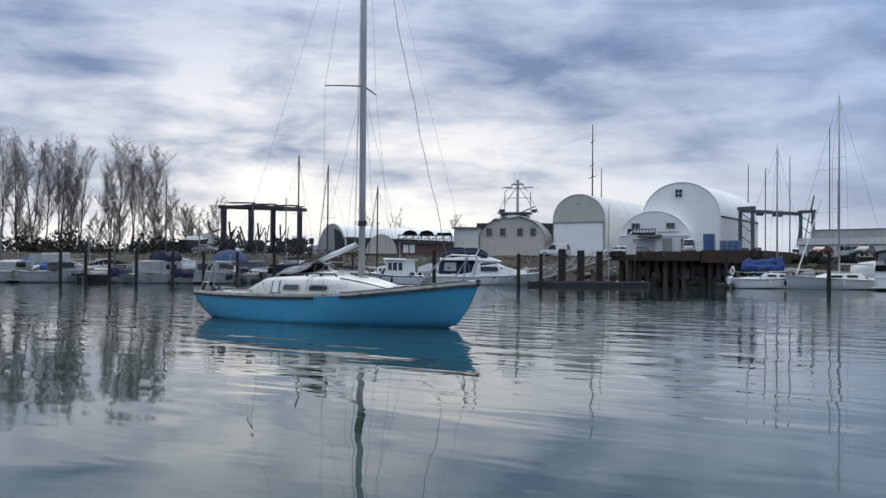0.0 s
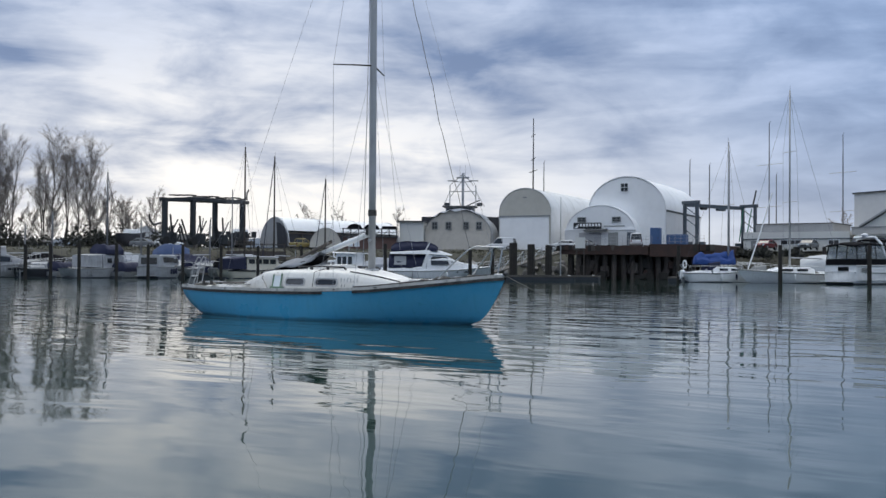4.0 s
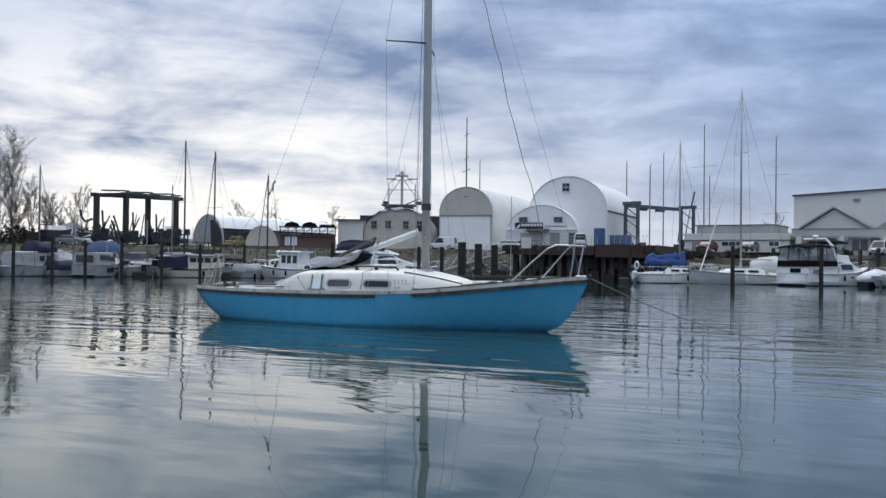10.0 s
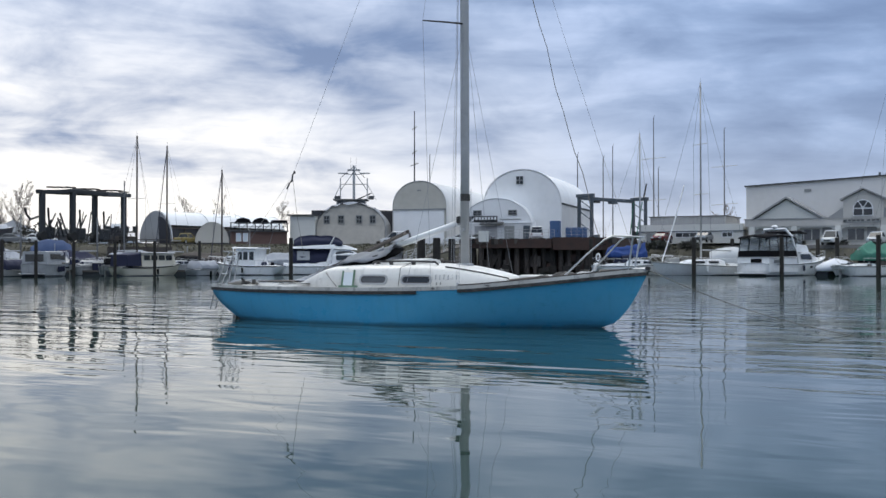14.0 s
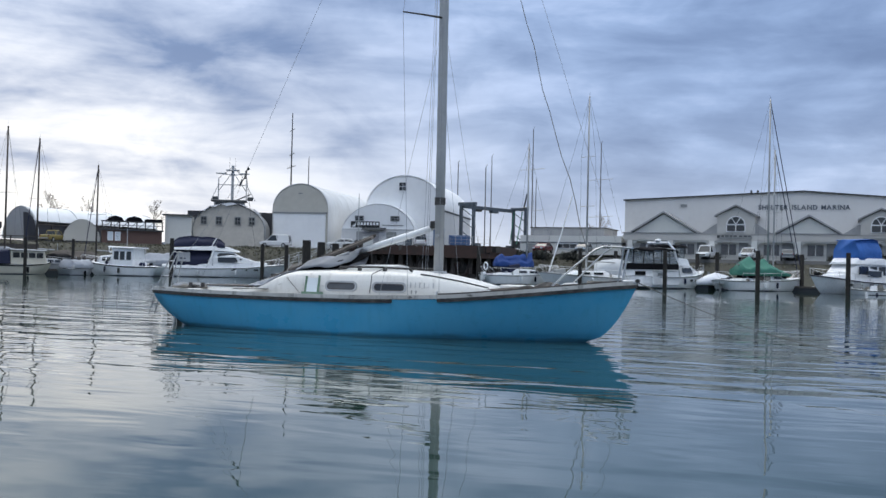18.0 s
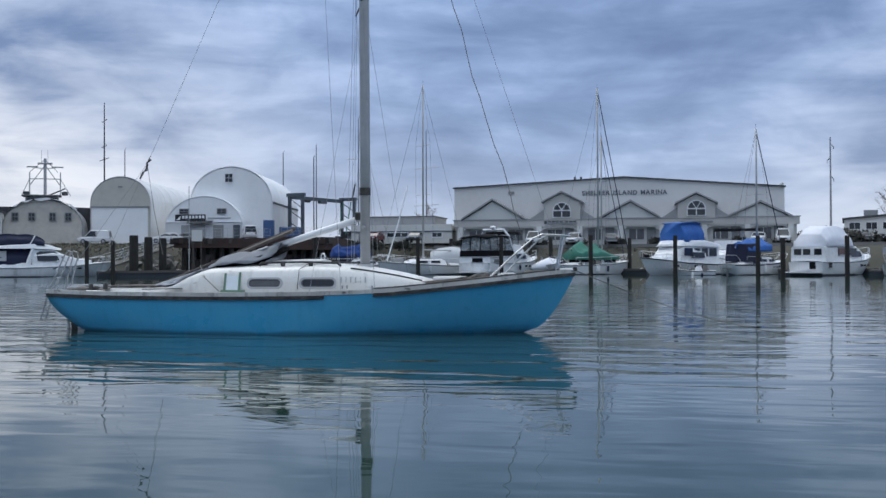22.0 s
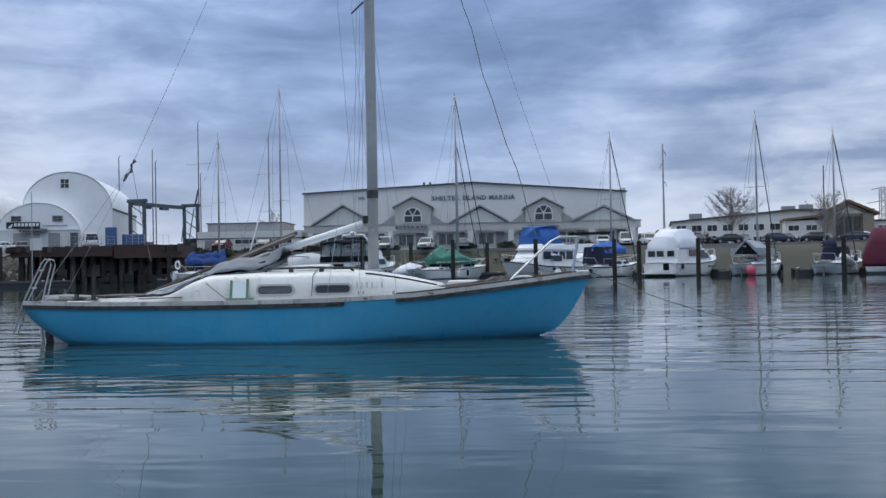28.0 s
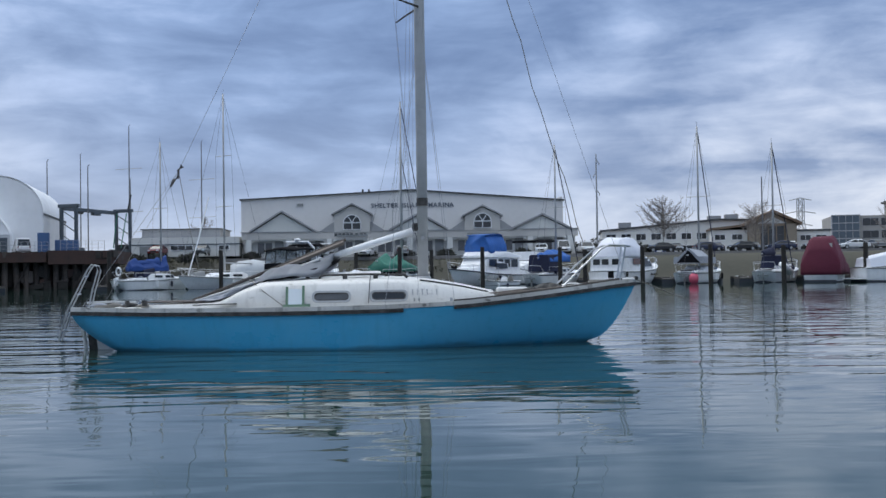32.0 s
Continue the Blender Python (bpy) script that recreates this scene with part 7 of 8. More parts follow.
for sgn in (-1, 1):
    for hz in (0.5, 1.0):
        part("handrail", tube([ga + sgn * gs + Vector((0, 0, hz)), gb + sgn * gs + Vector((0, 0, hz))], 0.022, 5), M_ALU, gang)
    for k in range(9):
        p = ga + gd * k / 8 + sgn * gs
        part("post", tube([p, p + Vector((0, 0, 1.0))], 0.03, 4), M_ALU, gang)
        if k < 8:
            part("truss_bar", tube([p, p + gd / 8 + Vector((0, 0, 1.0))], 0.025, 4), M_ALU, gang)
fence = thing("chain_fence", -37.9, 83.0, 3.45, 28.4, "low grey steel fence along the wharf edge", "fence")
for k in range(14):
    part("post", tube([(-3.9 + 0.6 * k, 0, 0), (-3.9 + 0.6 * k, 0, 1.05)], 0.022, 4), M_ALU, fence)
for z in (0.35, 0.7, 1.02):
    part("rail", tube([(-3.9, 0, z), (3.9, 0, z)], 0.013, 4), M_ALU, fence)
fence = thing("chain_fence", -32.0, 87.2, 3.6, 34, "grey steel fence beside the hoist", "fence")
for k in range(8):
    part("post", tube([(-2.1 + 0.6 * k, 0, 0), (-2.1 + 0.6 * k, 0, 1.05)], 0.022, 4), M_ALU, fence)
for z in (0.35, 0.7, 1.02):
    part("rail", tube([(-2.1, 0, z), (2.1, 0, z)], 0.013, 4), M_ALU, fence)
board = thing("notice_board", -39.6, 79.0, 2.2, 26, "blank white notice board at the wharf's end", "sign")
part("panel", box((0, 0, 1.5), (1.0, 0.08, 1.1)), M_WALLWHITE, board)
for xx in (-0.38, 0.38):
    part("post", box((xx, 0.08, -0.9), (0.11, 0.11, 5.0)), M_WOODDARK, board)

# low flat building between hoist and marina
low = thing("low_building", -25.4, 101.8, GZ, 1, "long low white building with grey upper storey", "building")
part("wall_block", box((0, 5, 0.60), (11.8, 10, 1.3)), M_WALLWHITE, low)
part("roof_edge", box((0, 5, 1.30), (12.0, 10.2, 0.10)), M_LIFTBLUE, low, "dark eaves line")
part("parapet", box((0, 5, 1.72), (11.8, 10, 0.74)), M_WALLWHITE, low)
part("upper_storey", box((-1.0, 6, 2.58), (8.7, 7, 0.98)), M_ROOFGREY, low, "grey corrugated upper storey")
part("upper_roof", box((-1.0, 6, 3.10), (9.0, 7.3, 0.10)), M_ROOFDARK, low)
for k in range(15):
    part("upper_rib", box((-5.1 + 0.58 * k, 2.47, 2.55), (0.06, 0.06, 0.9)), M_ROOFGREY, low)
wall_window(low, -0.4, 0.92, 2.4, 0.5, cross=(3, 1))
part("roll_door", box((-4.2, -0.03, 0.55), (1.6, 0.08, 1.1)), M_GREY_TRIM, low, "grey roller door")
wall_window(low, 4.2, 0.9, 1.1, 0.5, cross=(2, 1))

# marina building
mar = thing("marina_building", 0, 104, GZ, 0.6, "long beige marina building with gabled porch and lettered front", "building")
L0, L1, RX = -19.6, 16.6, -0.4
top = [(L0, 6.30), (RX, 7.20), (L1, 5.85)]
part("front_wall", prism([(L0, -1.2), (L1, -1.2), (L1, 5.85), (RX, 7.20), (L0, 6.30)], "y", 0.0, 0.35), M_METAL_LIGHT, mar, "beige ribbed metal wall")
for xx in (L0, L1):
    part("side_wall", box((xx + (0.15 if xx == L0 else -0.15), 15.2, 2.5), (0.3, 29.6, 7.4)), M_METAL_LIGHT, mar)
part("roof", loft([[(L0 - 0.15, yy, 6.32), (RX, yy, 7.22), (L1 + 0.15, yy, 5.87), (L1 + 0.15, yy, 5.72), (RX, yy, 7.06), (L0 - 0.15, yy, 6.17)] for yy in (-0.25, 30.2)]), M_ROOFDARK, mar, "dark low-pitched roof edge")
for k in range(44):
    xx = lerp(L0 + 0.4, L1 - 0.4, k / 43)
    part("wall_rib", box((xx, -0.012, 4.3), (0.07, 0.03, 2.9)), M_METAL_LIGHT, mar)
part("vent", box((-13.0, -0.06, 5.6), (0.7, 0.14, 0.3)), M_GREY_TRIM, mar)
for xx in (-6.1, -5.4):
    part("roof_vent", tube([(xx, 3, 6.7), (xx, 3, 7.5)], 0.12, 6), M_ROOFDARK, mar)
# porch
PY = -2.6
part("fascia", box((-0.65, PY + 1.3, 2.05), (37.0, 2.7, 0.75)), M_STUCCO, mar, "beige porch fascia")
for x0, w in ((-9.0, 0.34), (-8.55, 0.30), (-8.15, 0.36), (-7.7, 0.30), (-7.3, 0.34), (-6.7, 0.32), (-6.25, 0.36), (-5.8, 0.30)):
    part("sign_letter", box((x0 + w / 2, PY - 0.07, 2.1), (w, 0.05, 0.30)), M_ROOFDARK, mar, "small dark lettering on the fascia")
part("fascia_trim", box((-0.65, PY - 0.08, 2.47), (37.2, 0.12, 0.10)), M_ROOFGREY, mar)
part("storefront", box((-0.65, -1.6, 0.25), (36.6, 0.5, 2.9)), M_WALLWHITE, mar)
for xa, xt, xb, z0, z1 in ((-18.3, -14.76, -11.1, 2.5, 4.65), (-3.0, 0.35, 3.5, 2.5, 4.3), (10.3, 13.9, 17.2, 2.4, 4.0)):
    g = part("gable", prism([(xa + 0.25, z0), (xb - 0.25, z0), (xt, z1 - 0.12)], "y", PY + 0.05, 0.0), M_WALLWHITE, mar, "white triangular gable")
    for x0, x1 in ((xa, xt), (xt, xb)):
        za, zb = (z0 - 0.05, z1) if x0 == xa else (z1, z0 - 0.05)
        part("gable_roof", loft([[(x0, yy, za), (x1, yy, zb), (x1, yy, zb + 0.20), (x0, yy, za + 0.20)] for yy in (PY - 0.30, 0.0)]), M_ROOFGREY, g, "grey shingled gable roof")
for xc, zb2, zt2 in ((-7.05, 4.35, 5.40), (7.3, 4.0, 5.05)):
    part("gable_skirt", prism([(xc - 3.6, 2.5), (xc + 3.6, 2.5), (xc + 2.1, 3.5), (xc - 2.1, 3.5)], "y", PY + 0.25, 0.0), M_ROOFGREY, mar, "grey shingled skirt roof")
    g = part("gable_tower", prism([(xc - 1.95, 2.4), (xc + 1.95, 2.4), (xc + 1.95, zb2), (xc, zt2 - 0.1), (xc - 1.95, zb2)], "y", PY - 0.15, 0.0), M_STUCCO, mar, "beige gabled entrance tower")
    for x0, z0, x1, z1 in ((xc - 2.25, zb2 - 0.1, xc, zt2), (xc, zt2, xc + 2.25, zb2 - 0.1)):
        part("tower_roof", loft([[(x0, yy, z0), (x1, yy, z1), (x1, yy, z1 + 0.16), (x0, yy, z0 + 0.16)] for yy in (PY - 0.45, 0.0)]), M_ROOFGREY, g)
    zc = 2.62
    af = part("arched_window", prism([(xc - 1.0, zc), (xc + 1.0, zc), (xc + 1.0, zc + 0.75)] + [(px, pz) for px, pz in arc(xc, zc + 0.75, 1.0, 0.95, 0, 180, 12)], "y", PY - 0.24, PY - 0.14), M_WHITE, g, "white arched window frame")
    for x0, x1 in ((xc - 0.9, xc - 0.06), (xc + 0.06, xc + 0.9)):
        part("pane", box(((x0 + x1) / 2, PY - 0.26, zc + 0.40), (x1 - x0, 0.05, 0.62)), M_GLASS_DARK, af)
    for a0, a1 in ((4, 56), (62, 118), (124, 176)):
        part("pane", prism([(xc + 0.12 * math.cos(radians((a0 + a1) / 2)), zc + 0.80 + 0.12 * math.sin(radians((a0 + a1) / 2)))] + arc(xc, zc + 0.80, 0.86, 0.80, a0, a1, 5), "y", PY - 0.285, PY - 0.235), M_GLASS_DARK, af)
    part("entrance_sign", box((xc, PY - 0.16, 2.0), (3.4, 0.06, 0.20)), M_GREY_TRIM, mar, "line of unreadable sign lettering")
for k in range(9):
    xx = -18.4 + 4.42 * k
    part("porch_column", box((xx, PY + 0.2, 0.5), (0.6, 0.5, 2.4), bevel=0.03), M_WALLWHITE, mar)
for k in range(8):
    xx = -16.2 + 4.42 * k
    part("porch_arch", prism([(xx - 1.86, 1.68), (xx - 1.86, 1.25), (xx - 1.45, 1.5), (xx + 1.45, 1.5), (xx + 1.86, 1.25), (xx + 1.86, 1.68)], "y", PY + 0.1, PY + 0.3), M_WALLWHITE, mar)
    wf = part("shop_window", box((xx - 0.5, -1.90, 0.75), (1.7, 0.12, 1.35)), M_WALLWHITE, mar)
    for o in (-0.42, 0.42):
        part("pane", box((xx - 0.5 + o, -1.97, 0.75), (0.74, 0.05, 1.15)), M_PANE, wf)
    dr = part("shop_door", box((xx + 1.05, -1.90, 0.6), (0.95, 0.12, 2.0)), M_GREY_TRIM, mar, "dark glazed door")
    part("door_handle", box((xx + 1.35, -2.00, 0.55), (0.06, 0.08, 0.3)), M_STEEL, dr)


def letter(ch, size):
    fc = bpy.data.curves.new("letter", "FONT")
    fc.body, fc.size, fc.extrude, fc.offset = ch, size, 0.03, 0.012
    tmp = new("letter", fc)
    bpy.context.view_layer.update()
    me = bpy.data.meshes.new_from_object(tmp.evaluated_get(bpy.context.evaluated_depsgraph_get()))
    bpy.data.objects.remove(tmp)
    me.materials.clear()
    me.materials.append(M_LETTER)
    return me


WORDS, made, pen = "SHELTER ISLAND MARINA", {}, -5.05
for ch in WORDS:
    if ch == " ":
        pen += 0.28
        continue
    if ch not in made:
        made[ch] = letter(ch, 0.70)
    me = made[ch]
    wide = max(v.co.x for v in me.vertices)
    lo = new("wall_letter", me)
    lo.parent = mar
    lo.matrix_basis = pose(pen, -0.06, 5.18, 90, 0, 0)
    pen += wide + 0.068

# offices to the right
off = thing("office_building", 32.2, 172, 2.85, -8, "white two-storey office building with dark window bands", "building")
part("wall_block", prism([(0, 0), (33, 0), (33, 6.2), (20, 6.5), (0, 4.9)], "y", 0.0, 18), M_WALLWHITE, off)
part("roof_edge", loft([[(-0.3, yy, 4.9), (20, yy, 6.5), (33.3, yy, 6.2), (33.3, yy, 6.55), (20, yy, 6.85), (-0.3, yy, 5.22)] for yy in (-0.4, 18.4)]), M_ROOFDARK, off)
for k in range(10):
    wall_window(off, 1.6 + 2.6 * k, 3.9, 1.7, 1.1, cross=(2, 1), y=-0.04)
for k in range(8):
    wall_window(off, 2.2 + 3.1 * k, 1.8, 2.0, 1.0, cross=(2, 1), y=-0.04, frame=M_BLUETARP if k in (2, 3, 6) else M_WHITE)
for xx, hh in ((4.2, 0.0), (11.0, 0.1), (20.0, 0.9), (23.0, 1.1)):
    part("roof_plant", box((xx, 5, 6.2 + hh / 2), (2.2, 2.2, hh + 0.9)), M_ROOFGREY, off, "grey rooftop unit")
gab = thing("brown_office", 58.6, 160, 3.05, -10, "brown gabled office front with tall recessed entrance", "building")
M_BROWNROOF = material("brown_shingles", (0.16, 0.11, 0.075), 0.85)
M_OCHRE = material("ochre_panels", (0.24, 0.205, 0.16), 0.8)
part("wall_block", prism([(-3.9, 0), (3.9, 0), (3.9, 5.2), (0, 7.0), (-3.9, 5.2)], "y", 0.4, 16), M_WALLBROWN, gab)
for x0, z0, x1, z1 in ((-4.6, 5.0, 0, 7.15), (0, 7.15, 4.6, 5.0)):
    part("roof", loft([[(x0, yy, z0), (x1, yy, z1), (x1, yy, z1 + 0.4), (x0, yy, z0 + 0.4)] for yy in (-0.9, 17)]), M_BROWNROOF, gab)
for xx in (-2.95, 2.95):
    part("pier", box((xx, 0.0, 2.6), (1.7, 0.9, 5.2)), M_OCHRE, gab)
part("gable_panel", prism([(-2.4, 5.3), (2.4, 5.3), (0, 6.4)], "y", 0.2, 0.38), M_WALLWHITE, gab)
for k in range(3):
    wall_window(gab, -1.3 + 1.3 * k, 2.8, 1.0, 4.0, cross=(1, 3), y=0.35, frame=M_ROOFDARK)
side_wing = thing("office_wing", 52.0, 161.6, 3.05, -10, "low brown-roofed wing beside the gabled office", "building")
part("wall_block", box((0, 6, 2.2), (6.0, 10, 4.4)), M_WALLWHITE, side_wing)
part("roof", loft([[(-3.3, yy, 4.4), (3.0, yy, 5.0), (3.0, yy, 5.35), (-3.3, yy, 4.75)] for yy in (0.4, 11.2)]), M_BROWNROOF, side_wing)
for xx in (-1.6, 1.2):
    wall_window(side_wing, xx, 3.2, 1.7, 0.9, y=0.95, cross=(2, 1)); wall_window(side_wing, xx, 1.2, 1.7, 0.9, y=0.95, cross=(2, 1))
wing = thing("office_wing", 65.6, 160, 3.05, -10, "small white office wing with dark windows", "building")
part("wall_block", box((0, 6, 2.0), (5.4, 10, 4.0)), M_WALLWHITE, wing)
part("roof_edge", box((0, 6, 4.15), (5.8, 10.4, 0.3)), M_ROOFDARK, wing)
for xx in (-1.3, 1.2):
    wall_window(wing, xx, 2.9, 1.7, 0.9, y=0.95, cross=(2, 1)); wall_window(wing, xx, 1.0, 1.7, 0.9, y=0.95, cross=(2, 1))
gls = thing("glass_office", 83, 198, 3.2, -14, "grey concrete and glass office block", "building")
part("wall_block", box((14, 8, 4.0), (28, 16, 8.0)), M_CONCRETE, gls)
bay = part("glass_bay", box((2.6, -0.3, 4.1), (5.4, 0.8, 8.2)), M_GLASSBLUE, gls, "blue-grey glazed corner bay")
for k in range(6):
    part("mullion", box((2.6, -0.74, 0.3 + 1.56 * k), (5.5, 0.08, 0.18)), M_ROOFGREY, bay)
for k in range(5):
    part("mullion", box((0.0 + 1.3 * k, -0.74, 4.1), (0.10, 0.08, 8.2)), M_ROOFGREY, bay)
part("upper_block", box((20, 6, 9.2), (16, 12, 3.2)), M_CONCRETE, gls)
part("roof_edge", box((20, 5.5, 11.0), (17.2, 13.4, 0.4)), M_ROOFDARK, gls)
for j, z in enumerate((1.6, 4.2, 6.7, 9.2)):
    for k in range(6 if j < 3 else 4):
        wall_window(gls, (7.4 if j < 3 else 13.6) + 3.5 * k, z, 3.0, 1.5, y=-0.04, cross=(2, 1), frame=M_ROOFGREY)

# pylon, masts and poles far behind
pyl = thing("power_pylon", 110, 292, 0.2, 0, "grey lattice power pylon beyond the roofs", "pylon")
bm = bmesh.new()
for sx in (-1, 1):
    for sy in (-1, 1):
        add_tube(bm, [(sx * 2.2, sy * 2.2, 0), (sx * 0.8, sy * 0.8, 14), (sx * 0.8, sy * 0.8, 20.5)], 0.14, 4)
for k in range(9):
    z0, z1 = 2.3 * k, 2.3 * (k + 1)
    w0, w1 = lerp(2.2, 0.8, min(1, z0 / 14)), lerp(2.2, 0.8, min(1, z1 / 14))
    for sy in (-1, 1):
        add_tube(bm, [(-w0, sy * w0, z0), (w1, sy * w1, z1)], 0.08, 4)
        add_tube(bm, [(w0, sy * w0, z0), (-w1, sy * w1, z1)], 0.08, 4)
part("lattice", bm, M_ALU, pyl)
for z, w in ((20.2, 3.2), (16.4, 4.4), (12.8, 3.4)):
    part("crossarm", tube([(-w, 0, z), (0, 0, z + 0.7), (w, 0, z)], 0.14, 4), M_ALU, pyl)

ant = thing("radio_mast", -93.8, 155.5, GZ, 0, "thin lattice radio mast behind the halls", "antenna")
part("mast", tube([(0, 0, 0), (0, 0, 18), (0, 0, 26.3)], 0.17, 6, 0.08), M_LIFT, ant)
for z, w in ((16.2, 0.9), (18.5, 0.5), (23.0, 0.5)):
    part("antenna_arm", tube([(-w, 0, z - 0.2), (w, 0, z + 0.3)], 0.07, 4), M_LIFT, ant)
pole = thing("utility_pole", 24.8, 131.2, GZ, 0, "tall bare pole with small fittings by the marina", "pole")
part("shaft", tube([(0, 0, -0.2), (0, 0, 13.9)], 0.17, 7, 0.09), M_ALU, pole)
for z, o in ((8.4, 0.22), (10.8, -0.22), (12.6, 0.22)):
    part("fitting", tube([(0, 0, z + 0.5), (o * 1.8, 0, z), (o * 1.8, 0, z - 0.3)], 0.06, 5), M_GREY_TRIM, pole)
for x, y, zt, sp in ((-50.7, 145.1, 19.6, 0), (-37.6, 106.8, 13.8, 0), (-40.8, 135.6, 22.4, 2), (-43.5, 146.0, 15.8, 1), (-31.2, 138.5, 20.4, 2), (-49.8, 128.3, 16.8, 0), (-75.6, 130.0, 18.1, 0)):
    p = thing("yard_mast", x, y, GZ, 0, "bare aluminium mast standing behind the boatyard" if y > 120 else "bare aluminium mast of a boat on the hard", "mast", "yard masts")
    part("spar", tube([(0, 0, 0), (0, 0, (zt - GZ) * 0.6), (0, 0, zt - GZ)], 0.12 if y > 120 else 0.085, 6, 0.065), M_SPAR_BACKLIT, p)
    for k in range(sp):
        part("spreader", tube([(-1.9, 0, (zt - GZ) * (0.36 + 0.32 * k)), (1.9, 0, (zt - GZ) * (0.37 + 0.32 * k))], 0.035, 4), M_ALU, p)
    part("masthead", tube([(0, 0, zt - GZ), (0.2, 0, zt - GZ + 0.3)], 0.03, 4), M_WIRE, p)

# white fabric shed on the far left, with a dark hull in front
shed = thing("fabric_shed", -85.2, 80.0, GZ, -2, "long white fabric boat shed with grey front and dark open side", "shed")
prof = arc(0, 0.4, 2.75, 3.75, 180, 0, 22)
part("cover", loft([[(px, yy, pz) for px, pz in prof if px < 2.5] for yy in (0, 4, 8, 12, 16, 21.5)], closed=False, caps=False), M_FABRIC, shed, "white fabric roof", smooth=True)
part("front_wall", prism(prof, "y", 0.06, 0.2), M_METAL_GREY, shed, "grey front wall")
part("back_wall", prism(prof, "y", 21.3, 21.45), M_FABRIC_OLD, shed)
# no doorway is cut: a dark panel on the front gives its shade
part("doorway_shade", prism([(0.75, 0.1), (2.55, 0.1), (2.42, 1.9), (1.85, 2.9), (1.1, 3.4), (0.5, 3.5)], "y", -0.05, 0.05), M_DARKHULL, shed, "dark panel standing in for the shaded open doorway")
for yy in (0.15, 7, 14, 21.4):
    part("hoop", tube([(px * 1.012, yy, pz * 1.012) for px, pz in prof], 0.05, 5), M_FABRIC_OLD, shed)
# dark panel along the side draws the shade under the open roof
part("side_wall", box((2.26, 10.6, 1.0), (0.12, 21.0, 2.0)), M_DARKHULL, shed, "dark panel standing in for the shaded open side under the roof")
for yy in (0.3, 2.6, 4.9, 7.2):
    part("side_post", box((2.40, yy, 1.0), (0.14, 0.14, 2.0)), M_WOODDARK, shed)
part("eaves_board", box((2.39, 10.6, 2.06), (0.16, 21.0, 0.14)), M_WOODDARK, shed)
fd = thing("fabric_shed", -106, 76, GZ, 50, "small white tent shed by the trees", "shed")
part("cover", loft([[(px, yy, pz) for px, pz in ((-4, 0), (-3.6, 1.6), (0, 3.4), (3.6, 1.6), (4, 0))] for yy in (0, 8)], closed=False, caps=False), M_FABRIC, fd)
part("end_wall", prism([(-4, 0), (-3.6, 1.6), (0, 3.4), (3.6, 1.6), (4, 0)], "y", 0.05, 0.2), M_FABRIC, fd)

# boats on the hard, sheds and containers along the bank
for k, (x, y, rz, ln, mt) in enumerate(((-101, 70, 100, 5, M_DARKHULL), (-87.5, 76.5, 110, 5.0, M_DARKHULL))):
    b = thing("stored_boat", x, y, GZ, rz, "boat propped on stands in the yard", "boat", "stored boats")
    rr = hull_rings(ln, ln * 0.3, [(-ln / 2, 1.0), (0, 1.0), (ln / 2, 1.35)], ln * 0.12, ln * 0.04, 0.7, 0.9, stations=12, m=4)
    part("hull", hull_mesh(rr), mt, b, smooth=True, at=pose(0, 0, 0.95))
    part("deck", deck_mesh(rr), M_WHITE, b, at=pose(0, 0, 0.95))
    part("cabin", trunk([(-ln * 0.2, 0.7, 1.9, 2.5, 0.08), (ln * 0.15, 0.65, 1.95, 2.5, 0.1)]), M_WHITE, b)
    for px in (-ln * 0.25, ln * 0.22):
        for sgn in (-1, 1):
            part("stand", tube([(px, sgn * 1.3, 0), (px, sgn * 0.8, 1.3)], 0.06, 5), M_LIFT, b)
    part("keel_block", box((0, 0, 0.1), (ln * 0.4, 0.5, 0.2)), M_WOODDARK, b)
for x, y, rz, w, d, h, mt, lab in ((-98.0, 76.5, 42, 2.4, 2.2, 1.2, M_WOODDARK, "dark timber store hut by the sheds"),):
    sh = thing("yard_hut", x, y, GZ, rz, lab, "shed", "yard huts")
    part("wall_block", box((0, 0, h / 2), (w, d, h)), mt, sh)
    part("roof", loft([[(-w / 2 - 0.2, yy, zz) for yy, zz in ((-d / 2 - 0.2, h), (0, h + 0.7), (d / 2 + 0.2, h), (d / 2 + 0.2, h + 0.1), (0, h + 0.82), (-d / 2 - 0.2, h + 0.1))], [(w / 2 + 0.2, yy, zz) for yy, zz in ((-d / 2 - 0.2, h), (0, h + 0.7), (d / 2 + 0.2, h), (d / 2 + 0.2, h + 0.1), (0, h + 0.82), (-d / 2 - 0.2, h + 0.1))]]), M_ROOFDARK, sh)
    part("door", box((w * 0.2, -d / 2 - 0.03, 0.95), (0.9, 0.06, 1.9)), M_ROOFDARK, sh)
rack = thing("drum_rack", -83.2, 71.9, GZ, 43, "dark steel rack holding drums behind the hoist", "rack")
part("rack_top", box((0, 0, 1.35), (4.6, 1.0, 0.14)), M_LIFT, rack)
for lx in (-2.1, -0.7, 0.7, 2.1):
    part("rack_leg", box((lx, 0, 0.66), (0.14, 0.8, 1.3)), M_LIFT, rack)
part("rack_shelf", box((0, 0, 0.6), (4.4, 0.8, 0.5), bevel=0.05), M_WOODDARK, rack)
for k in range(5):
    t = k / 4
    dr = thing("storage_drum", lerp(-84.7, -81.7, t), lerp(70.5, 73.3, t), GZ + 1.42, 0, "dark round drum stored on a rack", "drum", "drums")
    part("drum_shell", tube([(0, 0, 0), (0, 0, 0.55)], 0.30, 12), M_LIFT, dr)
    part("lid", tube([(0, 0, 0.54), (0, 0, 0.59)], 0.31, 12), M_ROOFDARK, dr)

